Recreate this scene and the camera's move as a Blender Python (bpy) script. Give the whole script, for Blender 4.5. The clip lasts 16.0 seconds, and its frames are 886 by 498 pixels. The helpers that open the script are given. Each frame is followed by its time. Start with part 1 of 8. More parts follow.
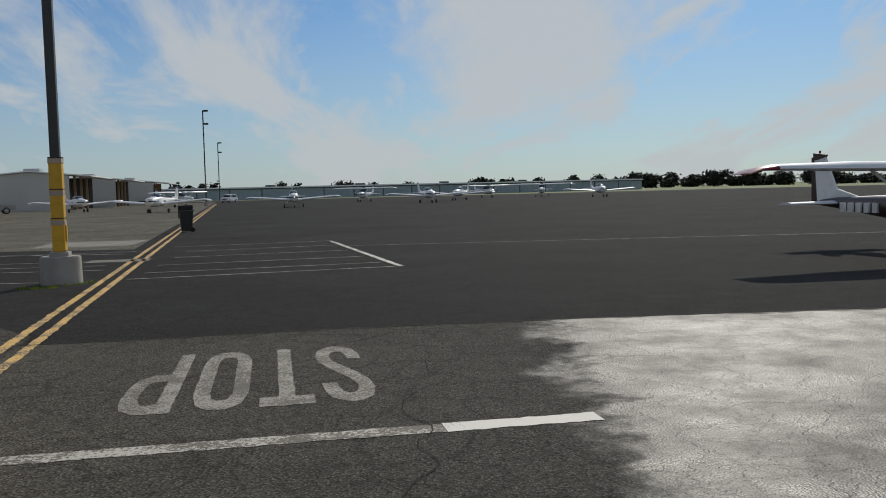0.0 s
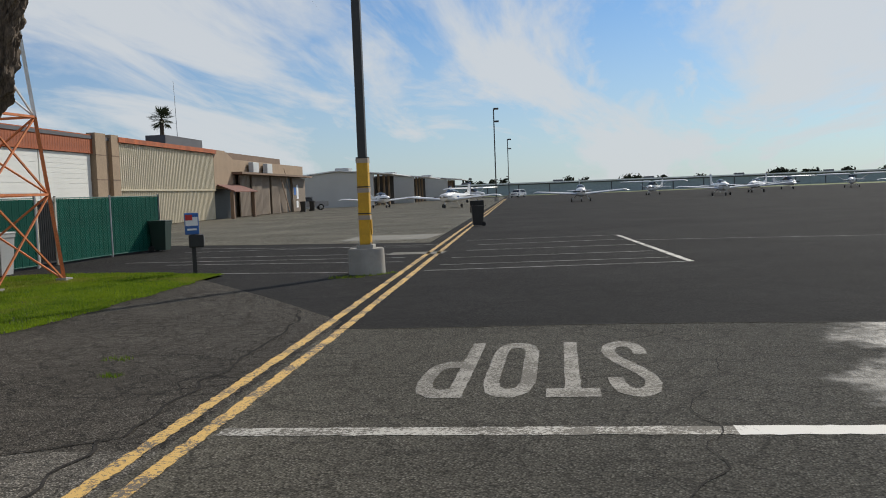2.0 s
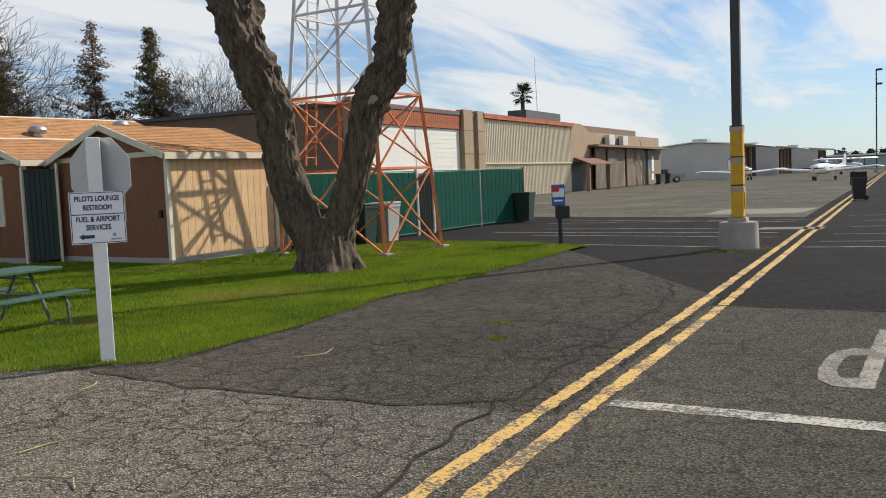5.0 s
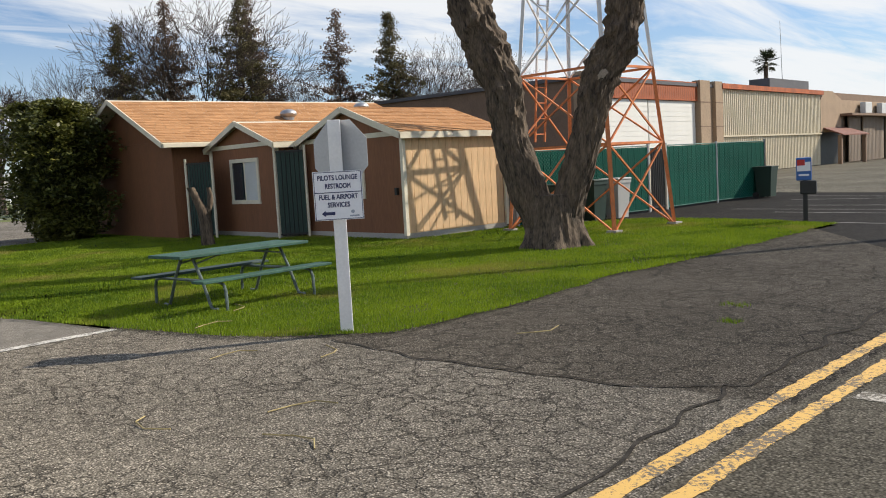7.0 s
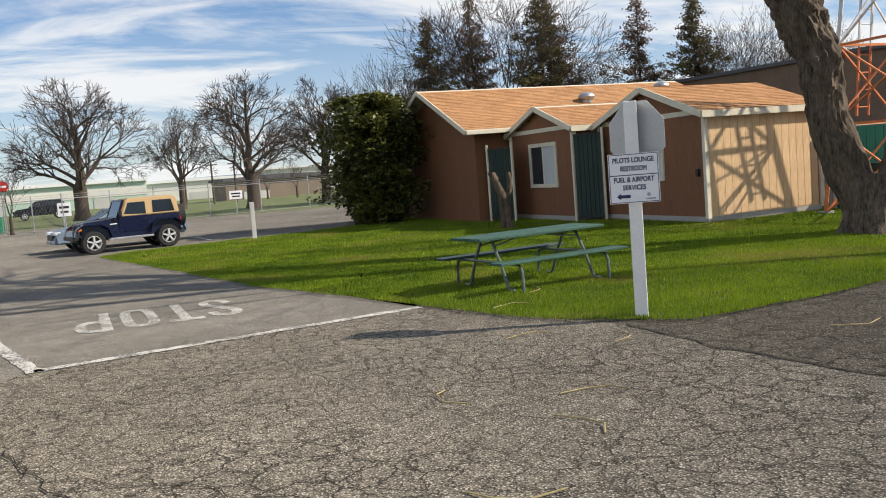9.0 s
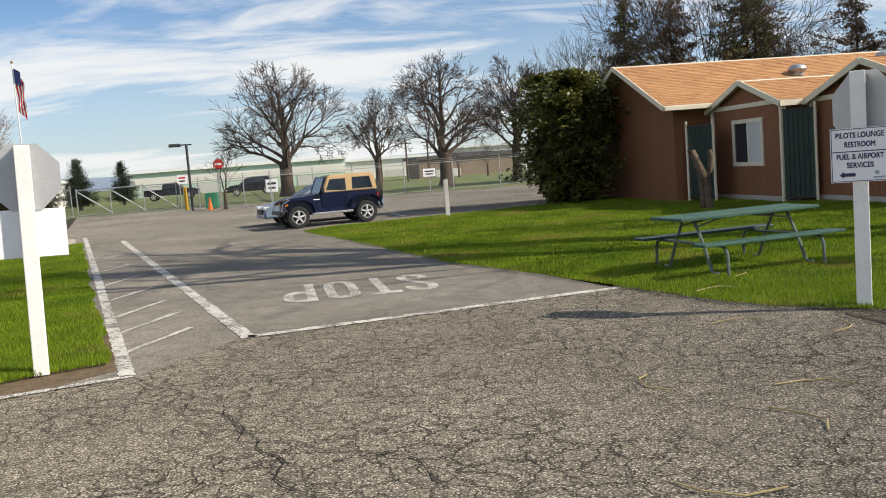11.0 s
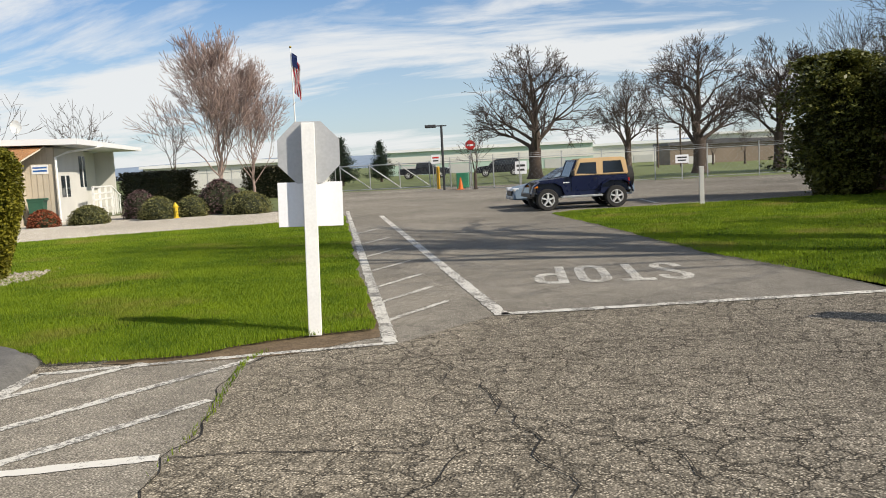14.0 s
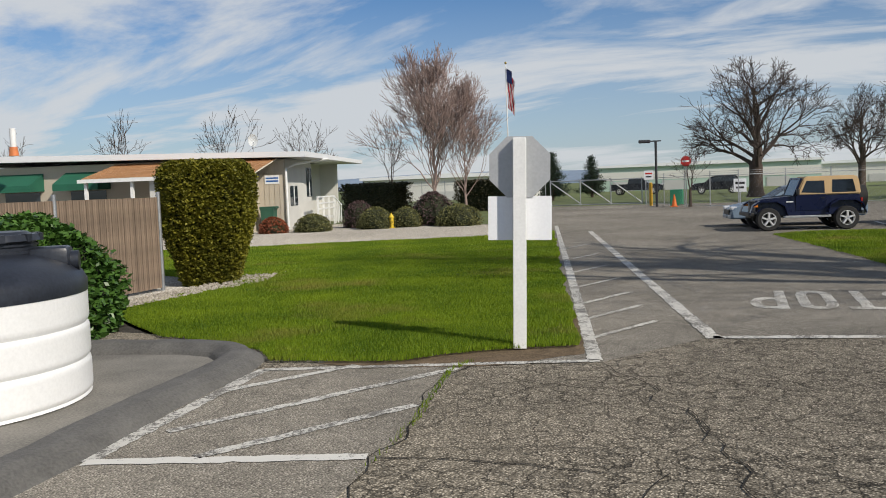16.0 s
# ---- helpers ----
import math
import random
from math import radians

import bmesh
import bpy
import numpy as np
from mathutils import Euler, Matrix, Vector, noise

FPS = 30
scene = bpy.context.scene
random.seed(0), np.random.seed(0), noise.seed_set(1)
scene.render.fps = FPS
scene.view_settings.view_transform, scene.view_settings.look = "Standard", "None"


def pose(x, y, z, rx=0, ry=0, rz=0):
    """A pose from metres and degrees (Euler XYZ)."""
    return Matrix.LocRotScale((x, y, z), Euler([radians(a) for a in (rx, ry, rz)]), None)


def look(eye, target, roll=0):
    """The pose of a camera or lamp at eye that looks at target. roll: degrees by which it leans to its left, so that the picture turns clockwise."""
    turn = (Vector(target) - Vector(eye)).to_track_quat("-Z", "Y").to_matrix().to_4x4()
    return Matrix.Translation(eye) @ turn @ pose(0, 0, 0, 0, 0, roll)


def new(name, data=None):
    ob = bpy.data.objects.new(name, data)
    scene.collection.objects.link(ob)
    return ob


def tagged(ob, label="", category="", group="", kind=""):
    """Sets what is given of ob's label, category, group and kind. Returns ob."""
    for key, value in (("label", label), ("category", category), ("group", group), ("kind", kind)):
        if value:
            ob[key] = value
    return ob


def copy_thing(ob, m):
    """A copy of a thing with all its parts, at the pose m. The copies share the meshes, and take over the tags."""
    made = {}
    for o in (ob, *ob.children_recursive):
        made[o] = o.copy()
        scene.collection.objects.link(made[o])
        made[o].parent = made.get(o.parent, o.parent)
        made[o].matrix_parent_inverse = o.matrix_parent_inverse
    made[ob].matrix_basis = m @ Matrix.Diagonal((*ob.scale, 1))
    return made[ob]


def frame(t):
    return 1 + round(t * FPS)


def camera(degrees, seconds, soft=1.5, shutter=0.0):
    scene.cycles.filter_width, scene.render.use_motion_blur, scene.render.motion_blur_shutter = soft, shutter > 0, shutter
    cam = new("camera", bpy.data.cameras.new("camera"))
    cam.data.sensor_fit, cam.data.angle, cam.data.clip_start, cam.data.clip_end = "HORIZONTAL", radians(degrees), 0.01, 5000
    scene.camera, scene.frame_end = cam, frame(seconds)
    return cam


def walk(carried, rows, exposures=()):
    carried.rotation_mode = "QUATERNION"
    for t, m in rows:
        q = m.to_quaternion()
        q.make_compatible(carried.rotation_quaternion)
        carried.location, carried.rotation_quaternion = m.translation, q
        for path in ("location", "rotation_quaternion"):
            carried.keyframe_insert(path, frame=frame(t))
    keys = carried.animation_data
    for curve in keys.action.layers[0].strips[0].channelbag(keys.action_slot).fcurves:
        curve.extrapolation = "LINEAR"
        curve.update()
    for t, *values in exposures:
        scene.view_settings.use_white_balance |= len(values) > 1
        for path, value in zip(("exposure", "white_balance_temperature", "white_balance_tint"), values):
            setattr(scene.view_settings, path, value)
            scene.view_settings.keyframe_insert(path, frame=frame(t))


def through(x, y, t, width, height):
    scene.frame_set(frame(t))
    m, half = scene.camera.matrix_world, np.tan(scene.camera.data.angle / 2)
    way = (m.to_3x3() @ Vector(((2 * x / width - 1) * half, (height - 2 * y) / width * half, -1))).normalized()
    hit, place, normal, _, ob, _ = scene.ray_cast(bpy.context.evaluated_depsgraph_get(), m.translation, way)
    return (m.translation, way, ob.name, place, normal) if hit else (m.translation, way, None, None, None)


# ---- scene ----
cam = camera(52.9, 16.0, soft=1.0)
PATH = [
    (0, (0.435, -0.052, 1.591), (0.48, 1.943, 1.458), -1.4),
    (0.5, (0.433, -0.066, 1.584), (0.283, 1.924, 1.452), -1.6),
    (1, (0.435, -0.081, 1.587), (0.127, 1.891, 1.456), -1.7),
    (1.5, (0.438, -0.09, 1.587), (0.022, 1.862, 1.459), -1.9),
    (2, (0.441, -0.09, 1.59), (-0.144, 1.818, 1.464), -2.2),
    (2.5, (0.439, -0.107, 1.594), (-0.333, 1.735, 1.481), -2.3),
    (3, (0.396, -0.132, 1.594), (-0.572, 1.615, 1.487), -2.7),
    (3.2, (0.376, -0.135, 1.593), (-0.653, 1.576, 1.483), -2.7),
    (5.3, (0.097, -0.103, 1.569), (-1.234, 1.381, 1.406), -2.4),
    (5.5, (0.096, -0.109, 1.567), (-1.289, 1.325, 1.4), -2.4),
    (6, (0.093, -0.082, 1.574), (-1.397, 1.242, 1.403), -2.8),
    (6.5, (0.108, -0.075, 1.578), (-1.45, 1.166, 1.398), -2.8),
    (7, (0.126, -0.072, 1.581), (-1.49, 1.092, 1.398), -3.2),
    (7.5, (0.122, -0.071, 1.583), (-1.558, 0.998, 1.401), -3.3),
    (8, (0.137, -0.062, 1.586), (-1.631, 0.856, 1.404), -3.8),
    (8.5, (0.139, -0.043, 1.583), (-1.71, 0.7, 1.406), -4.2),
    (9, (0.133, -0.036, 1.581), (-1.776, 0.535, 1.405), -4.5),
    (9.5, (0.103, -0.045, 1.58), (-1.834, 0.42, 1.407), -4.5),
    (9.7, (0.087, -0.052, 1.582), (-1.862, 0.36, 1.405), -4.8),
    (11.8, (0.004, -0.18, 1.565), (-1.986, -0.123, 1.377), -3.3),
    (12, (0.009, -0.204, 1.565), (-1.982, -0.171, 1.379), -3.1),
    (12.5, (0.037, -0.247, 1.567), (-1.954, -0.296, 1.383), -3.2),
    (13, (0.058, -0.256, 1.573), (-1.928, -0.397, 1.385), -3.1),
    (13.5, (0.041, -0.254, 1.575), (-1.931, -0.53, 1.385), -3.2),
    (14, (0.026, -0.249, 1.566), (-1.928, -0.632, 1.374), -3.0),
    (14.5, (0.016, -0.253, 1.564), (-1.913, -0.745, 1.37), -2.8),
    (15, (0.023, -0.247, 1.568), (-1.87, -0.862, 1.379), -2.8),
    (15.5, (0.036, -0.244, 1.572), (-1.824, -0.956, 1.391), -2.5),
    (16, (0.038, -0.242, 1.568), (-1.779, -1.066, 1.429), -2.1),
]
walk(cam, [(t, look(eye, target, roll)) for t, eye, target, roll in PATH],
     exposures=[(0, -0.86, 6450, 9), (1, -0.68, 6450, 9), (2, -0.53, 6450, 10), (3.2, -0.42, 6550, 10), (5.5, -0.07, 6750, 11), (8, 0.02, 6750, 12), (9, 0.03, 6800, 12), (12, -0.02, 6850, 11), (14.5, -0.17, 6800, 11), (15.2, -0.37, 6700, 11), (16, -0.53, 6500, 11)])

# ---------- light ----------
SUN_AZ, SUN_EL = 20.0, 36.0          # degrees from +y towards +x, and above the ground
sun = new("sun", bpy.data.lights.new("sun", "SUN"))
sun.data.energy, sun.data.angle, sun.data.color = 6.0, radians(0.6), (1.0, 0.925, 0.80)
sun.matrix_world = pose(0, 0, 60, 90 - SUN_EL, 0, 180 - SUN_AZ)


def make_sky():
    w = bpy.data.worlds.new("sky")
    scene.world = w
    w.use_nodes = True
    nt = w.node_tree
    nt.nodes.clear()
    n, l = nt.nodes, nt.links
    out, bg = n.new("ShaderNodeOutputWorld"), n.new("ShaderNodeBackground")
    sky = n.new("ShaderNodeTexSky")
    sky.sky_type, sky.sun_disc = "NISHITA", False
    sky.sun_elevation, sky.sun_rotation = radians(SUN_EL), radians(SUN_AZ)
    sky.altitude, sky.air_density, sky.dust_density, sky.ozone_density = 20, 1.0, 0.6, 1.6
    co = n.new("ShaderNodeTexCoord")
    sep = n.new("ShaderNodeSeparateXYZ")
    l.new(co.outputs["Generated"], sep.inputs[0])
    up = n.new("ShaderNodeMath"); up.operation = "ADD"; up.inputs[1].default_value = 0.20
    l.new(sep.outputs["Z"], up.inputs[0])
    upc = n.new("ShaderNodeMath"); upc.operation = "MAXIMUM"; upc.inputs[1].default_value = 0.06
    l.new(up.outputs[0], upc.inputs[0])
    div = []
    for axis in "XY":
        d = n.new("ShaderNodeMath"); d.operation = "DIVIDE"
        l.new(sep.outputs[axis], d.inputs[0]); l.new(upc.outputs[0], d.inputs[1])
        div.append(d)
    flat = n.new("ShaderNodeCombineXYZ")
    l.new(div[0].outputs[0], flat.inputs[0]); l.new(div[1].outputs[0], flat.inputs[1])
    layers = []
    for scale, rot, stretch, detail, lo, hi in ((1.25, 20, (1.0, 0.42, 1), 10, 0.385, 0.57), (2.6, -25, (1, 0.30, 1), 10, 0.44, 0.70)):
        mp = n.new("ShaderNodeMapping")
        mp.inputs["Rotation"].default_value = (0, 0, radians(rot))
        mp.inputs["Scale"].default_value = stretch
        mp.inputs["Location"].default_value = (3.1 * scale, 1.7, 0)
        l.new(flat.outputs[0], mp.inputs[0])
        no = n.new("ShaderNodeTexNoise")
        no.inputs["Scale"].default_value, no.inputs["Detail"].default_value = scale, detail
        no.inputs["Roughness"].default_value, no.inputs["Distortion"].default_value = 0.60, 0.5
        l.new(mp.outputs[0], no.inputs["Vector"])
        mr = n.new("ShaderNodeMapRange")
        mr.interpolation_type = "SMOOTHSTEP"
        mr.inputs[1].default_value, mr.inputs[2].default_value = lo, hi
        l.new(no.outputs["Fac"], mr.inputs[0])
        layers.append(mr)
    mx = n.new("ShaderNodeMath"); mx.operation = "MAXIMUM"
    l.new(layers[0].outputs[0], mx.inputs[0]); l.new(layers[1].outputs[0], mx.inputs[1])
    amount = n.new("ShaderNodeMath"); amount.operation = "MULTIPLY"; amount.inputs[1].default_value = 0.92
    l.new(mx.outputs[0], amount.inputs[0])
    # thinner cloud towards the zenith
    thin = n.new("ShaderNodeMapRange")
    thin.inputs[1].default_value, thin.inputs[2].default_value = 0.30, 0.85
    thin.inputs[3].default_value, thin.inputs[4].default_value = 1.0, 0.30
    l.new(sep.outputs["Z"], thin.inputs[0])
    less = n.new("ShaderNodeMath"); less.operation = "MULTIPLY"
    l.new(amount.outputs[0], less.inputs[0]); l.new(thin.outputs[0], less.inputs[1])
    amount = less
    # a pale veil low over the horizon
    veil = n.new("ShaderNodeMapRange")
    veil.inputs[1].default_value, veil.inputs[2].default_value = 0.0, 0.22
    veil.inputs[3].default_value, veil.inputs[4].default_value = 0.55, 0.0
    l.new(sep.outputs["Z"], veil.inputs[0])
    most = n.new("ShaderNodeMath"); most.operation = "MAXIMUM"
    l.new(amount.outputs[0], most.inputs[0]); l.new(veil.outputs[0], most.inputs[1])
    mix = n.new("ShaderNodeMix"); mix.data_type = "RGBA"
    l.new(most.outputs[0], mix.inputs["Factor"])
    tint = n.new("ShaderNodeMix"); tint.data_type, tint.blend_type = "RGBA", "MULTIPLY"
    tint.inputs["Factor"].default_value = 1.0
    tint.inputs["B"].default_value = (0.56, 0.90, 1.26, 1)
    l.new(sky.outputs[0], tint.inputs["A"])
    l.new(tint.outputs["Result"], mix.inputs["A"])
    mix.inputs["B"].default_value = (9.0, 9.4, 9.7, 1)
    l.new(mix.outputs["Result"], bg.inputs["Color"])
    bg.inputs["Strength"].default_value = 0.10
    l.new(bg.outputs[0], out.inputs[0])


make_sky()

# ---------- materials ----------
MATS = {}


def mat(name, color, rough=0.7, metal=0.0, vary=0.15, coarse=1.5, fine=40.0, bump=0.2, dark=None, stain=0.0, spec=0.5, per_piece=0.0, glow=0.0, grow=None):
    """A surface with two scales of variation: coarse blotches and fine grain, in metres of the object."""
    if name in MATS:
        return MATS[name]
    m = bpy.data.materials.new(name)
    m.use_nodes = True
    nt = m.node_tree
    n, l = nt.nodes, nt.links
    b = n["Principled BSDF"]
    co = n.new("ShaderNodeTexCoord")
    n1, n2 = n.new("ShaderNodeTexNoise"), n.new("ShaderNodeTexNoise")
    for no, s, d in ((n1, coarse, 4), (n2, fine, 3)):
        no.inputs["Scale"].default_value, no.inputs["Detail"].default_value = s, d
        if grow:
            mp = n.new("ShaderNodeMapping"); mp.inputs["Scale"].default_value = grow
            l.new(co.outputs["Object"], mp.inputs[0]); l.new(mp.outputs[0], no.inputs["Vector"])
        else:
            l.new(co.outputs["Object"], no.inputs["Vector"])
    add = n.new("ShaderNodeMath"); add.operation = "ADD"
    l.new(n1.outputs["Fac"], add.inputs[0]); l.new(n2.outputs["Fac"], add.inputs[1])
    mr = n.new("ShaderNodeMapRange")
    mr.inputs[1].default_value, mr.inputs[2].default_value = 0.65, 1.35
    l.new(add.outputs[0], mr.inputs[0])
    mix = n.new("ShaderNodeMix"); mix.data_type = "RGBA"
    lo = dark or tuple(c * (1 - 2 * vary) for c in color)
    hi = tuple(min(1, c * (1 + vary)) for c in color)
    mix.inputs["A"].default_value, mix.inputs["B"].default_value = (*lo, 1), (*hi, 1)
    l.new(mr.outputs[0], mix.inputs["Factor"])
    col = mix.outputs["Result"]
    if per_piece:
        info = n.new("ShaderNodeObjectInfo")
        hs = n.new("ShaderNodeHueSaturation")
        k = n.new("ShaderNodeMapRange")
        k.inputs[3].default_value, k.inputs[4].default_value = 1 - per_piece, 1 + per_piece
        l.new(info.outputs["Random"], k.inputs[0]); l.new(k.outputs[0], hs.inputs["Value"])
        l.new(col, hs.inputs["Color"])
        col = hs.outputs["Color"]
    l.new(col, b.inputs["Base Color"])
    rr = n.new("ShaderNodeMapRange")
    rr.inputs[3].default_value, rr.inputs[4].default_value = max(0.02, rough - 0.08), min(1, rough + 0.08)
    l.new(n1.outputs["Fac"], rr.inputs[0]); l.new(rr.outputs[0], b.inputs["Roughness"])
    b.inputs["Metallic"].default_value = metal
    b.inputs["Specular IOR Level"].default_value = spec
    if bump:
        bp = n.new("ShaderNodeBump")
        bp.inputs["Strength"].default_value, bp.inputs["Distance"].default_value = bump, 0.01
        l.new(n2.outputs["Fac"], bp.inputs["Height"]); l.new(bp.outputs[0], b.inputs["Normal"])
    MATS[name] = m
    return m


def asphalt(name, base, stone, cell=75.0, crack=0.0, crack_scale=0.9, rough=0.85, bump=0.6, blotch=0.3, wet=None):
    """Stones set in tar, worn in large patches, with a net of fine cracks. wet: x from which rain water still lies, with ragged edges."""
    m = bpy.data.materials.new(name)
    m.use_nodes = True
    nt = m.node_tree
    n, l = nt.nodes, nt.links
    b = n["Principled BSDF"]
    co = n.new("ShaderNodeTexCoord")
    vec = co.outputs["Object"]

    def noise_tex(scale, detail=3, rough_=0.5, v=vec):
        t = n.new("ShaderNodeTexNoise")
        t.inputs["Scale"].default_value, t.inputs["Detail"].default_value, t.inputs["Roughness"].default_value = scale, detail, rough_
        l.new(v, t.inputs["Vector"])
        return t

    def remap(sock, a, c, d=0.0, e=1.0):
        r = n.new("ShaderNodeMapRange")
        for i, v in enumerate((a, c, d, e)):
            r.inputs[i + 1].default_value = v
        l.new(sock, r.inputs[0])
        return r.outputs[0]

    def math(op, a, c):
        k = n.new("ShaderNodeMath"); k.operation = op
        for i, v in enumerate((a, c)):
            if isinstance(v, float):
                k.inputs[i].default_value = v
            else:
                l.new(v, k.inputs[i])
        return k.outputs[0]

    vo = n.new("ShaderNodeTexVoronoi"); vo.inputs["Scale"].default_value = cell
    l.new(vec, vo.inputs["Vector"])
    sepc = n.new("ShaderNodeSeparateColor"); l.new(vo.outputs["Color"], sepc.inputs[0])
    pebble = math("MULTIPLY", remap(sepc.outputs[0], 0.35, 1.0), remap(vo.outputs["Distance"], 0.15, 0.6, 1.0, 0.0))
    mix = n.new("ShaderNodeMix"); mix.data_type = "RGBA"
    mix.inputs["A"].default_value, mix.inputs["B"].default_value = (*base, 1), (*stone, 1)
    l.new(pebble, mix.inputs["Factor"])
    big, mid = noise_tex(0.22, 5, 0.6), noise_tex(2.6, 5, 0.65)
    wear = math("MULTIPLY", remap(big.outputs["Fac"], 0.3, 0.7, 1 - blotch, 1 + blotch), remap(mid.outputs["Fac"], 0.3, 0.7, 1 - blotch * 0.6, 1 + blotch * 0.6))
    hs = n.new("ShaderNodeMix"); hs.data_type, hs.blend_type = "RGBA", "MULTIPLY"
    hs.inputs["Factor"].default_value = 1.0
    l.new(mix.outputs["Result"], hs.inputs["A"]); l.new(wear, hs.inputs["B"])
    col = hs.outputs["Result"]
    pit = n.new("ShaderNodeMix"); pit.data_type, pit.blend_type = "RGBA", "MULTIPLY"
    pit.inputs["Factor"].default_value = 1.0
    l.new(col, pit.inputs["A"]); l.new(remap(vo.outputs["Distance"], 0.42, 0.85, 1.16, 0.45), pit.inputs["B"])
    col = pit.outputs["Result"]
    height = math("MULTIPLY", vo.outputs["Distance"], -0.8)
    if crack:
        warp = noise_tex(1.3, 6, 0.65)
        off = n.new("ShaderNodeVectorMath"); off.operation = "MULTIPLY_ADD"
        l.new(warp.outputs["Color"], off.inputs[0]); off.inputs[1].default_value = (0.9, 0.9, 0); l.new(vec, off.inputs[2])
        lines = []
        for sc, wd in ((crack_scale, 0.014), (crack_scale * 4.6, 0.050), (crack_scale * 9, 0.060)):
            v2 = n.new("ShaderNodeTexVoronoi"); v2.feature = "DISTANCE_TO_EDGE"; v2.voronoi_dimensions = "2D"
            v2.inputs["Scale"].default_value = sc
            l.new(off.outputs[0], v2.inputs["Vector"])
            lines.append(remap(v2.outputs["Distance"], wd * 0.3, wd, 1.0, 0.0))
        gate = remap(noise_tex(0.5, 3).outputs["Fac"], 0.30, 0.60, 0.35, 1.0)
        net = math("MAXIMUM", math("MULTIPLY", lines[0], 0.6), math("MULTIPLY", math("MAXIMUM", lines[1], math("MULTIPLY", lines[2], 0.55)), gate))
        net = math("MULTIPLY", net, float(crack))
        cm = n.new("ShaderNodeMix"); cm.data_type = "RGBA"
        cm.inputs["B"].default_value = (0.02, 0.019, 0.017, 1)
        l.new(net, cm.inputs["Factor"]); l.new(col, cm.inputs["A"])
        col = cm.outputs["Result"]
        height = math("SUBTRACT", height, math("MULTIPLY", net, 2.0))
    dry = remap(mid.outputs["Fac"], 0.3, 0.7, rough - 0.06, rough + 0.05)
    if wet is None:
        l.new(col, b.inputs["Base Color"])
        l.new(dry, b.inputs["Roughness"])
        b.inputs["Specular IOR Level"].default_value = 0.06
    else:
        sep = n.new("ShaderNodeSeparateXYZ"); l.new(vec, sep.inputs[0])
        rag = math("ADD", math("MULTIPLY", noise_tex(0.75, 7, 0.68).outputs["Fac"], 2.6), math("MULTIPLY", noise_tex(7.0, 4, 0.7).outputs["Fac"], 0.5))
        lie = remap(math("ADD", sep.outputs["X"], math("SUBTRACT", rag, 1.55)), wet - 0.12, wet + 0.28)
        pool = remap(noise_tex(1.1, 6, 0.65).outputs["Fac"], 0.35, 0.62, 0.66, 0.46)
        rm = n.new("ShaderNodeMix")
        l.new(lie, rm.inputs[0]); l.new(dry, rm.inputs[2]); l.new(pool, rm.inputs[3])
        l.new(rm.outputs[0], b.inputs["Roughness"])
        l.new(remap(lie, 0.0, 1.0, 0.06, 0.24), b.inputs["Specular IOR Level"])
        dk = n.new("ShaderNodeMix"); dk.data_type, dk.blend_type = "RGBA", "MULTIPLY"
        dk.inputs["B"].default_value = (0.75, 0.75, 0.76, 1)
        l.new(lie, dk.inputs["Factor"]); l.new(col, dk.inputs["A"])
        l.new(dk.outputs["Result"], b.inputs["Base Color"])
    b.inputs["Diffuse Roughness"].default_value = 1.0
    bp = n.new("ShaderNodeBump"); bp.inputs["Strength"].default_value, bp.inputs["Distance"].default_value = bump, 0.006
    l.new(height, bp.inputs["Height"]); l.new(bp.outputs[0], b.inputs["Normal"])
    MATS[name] = m
    return m


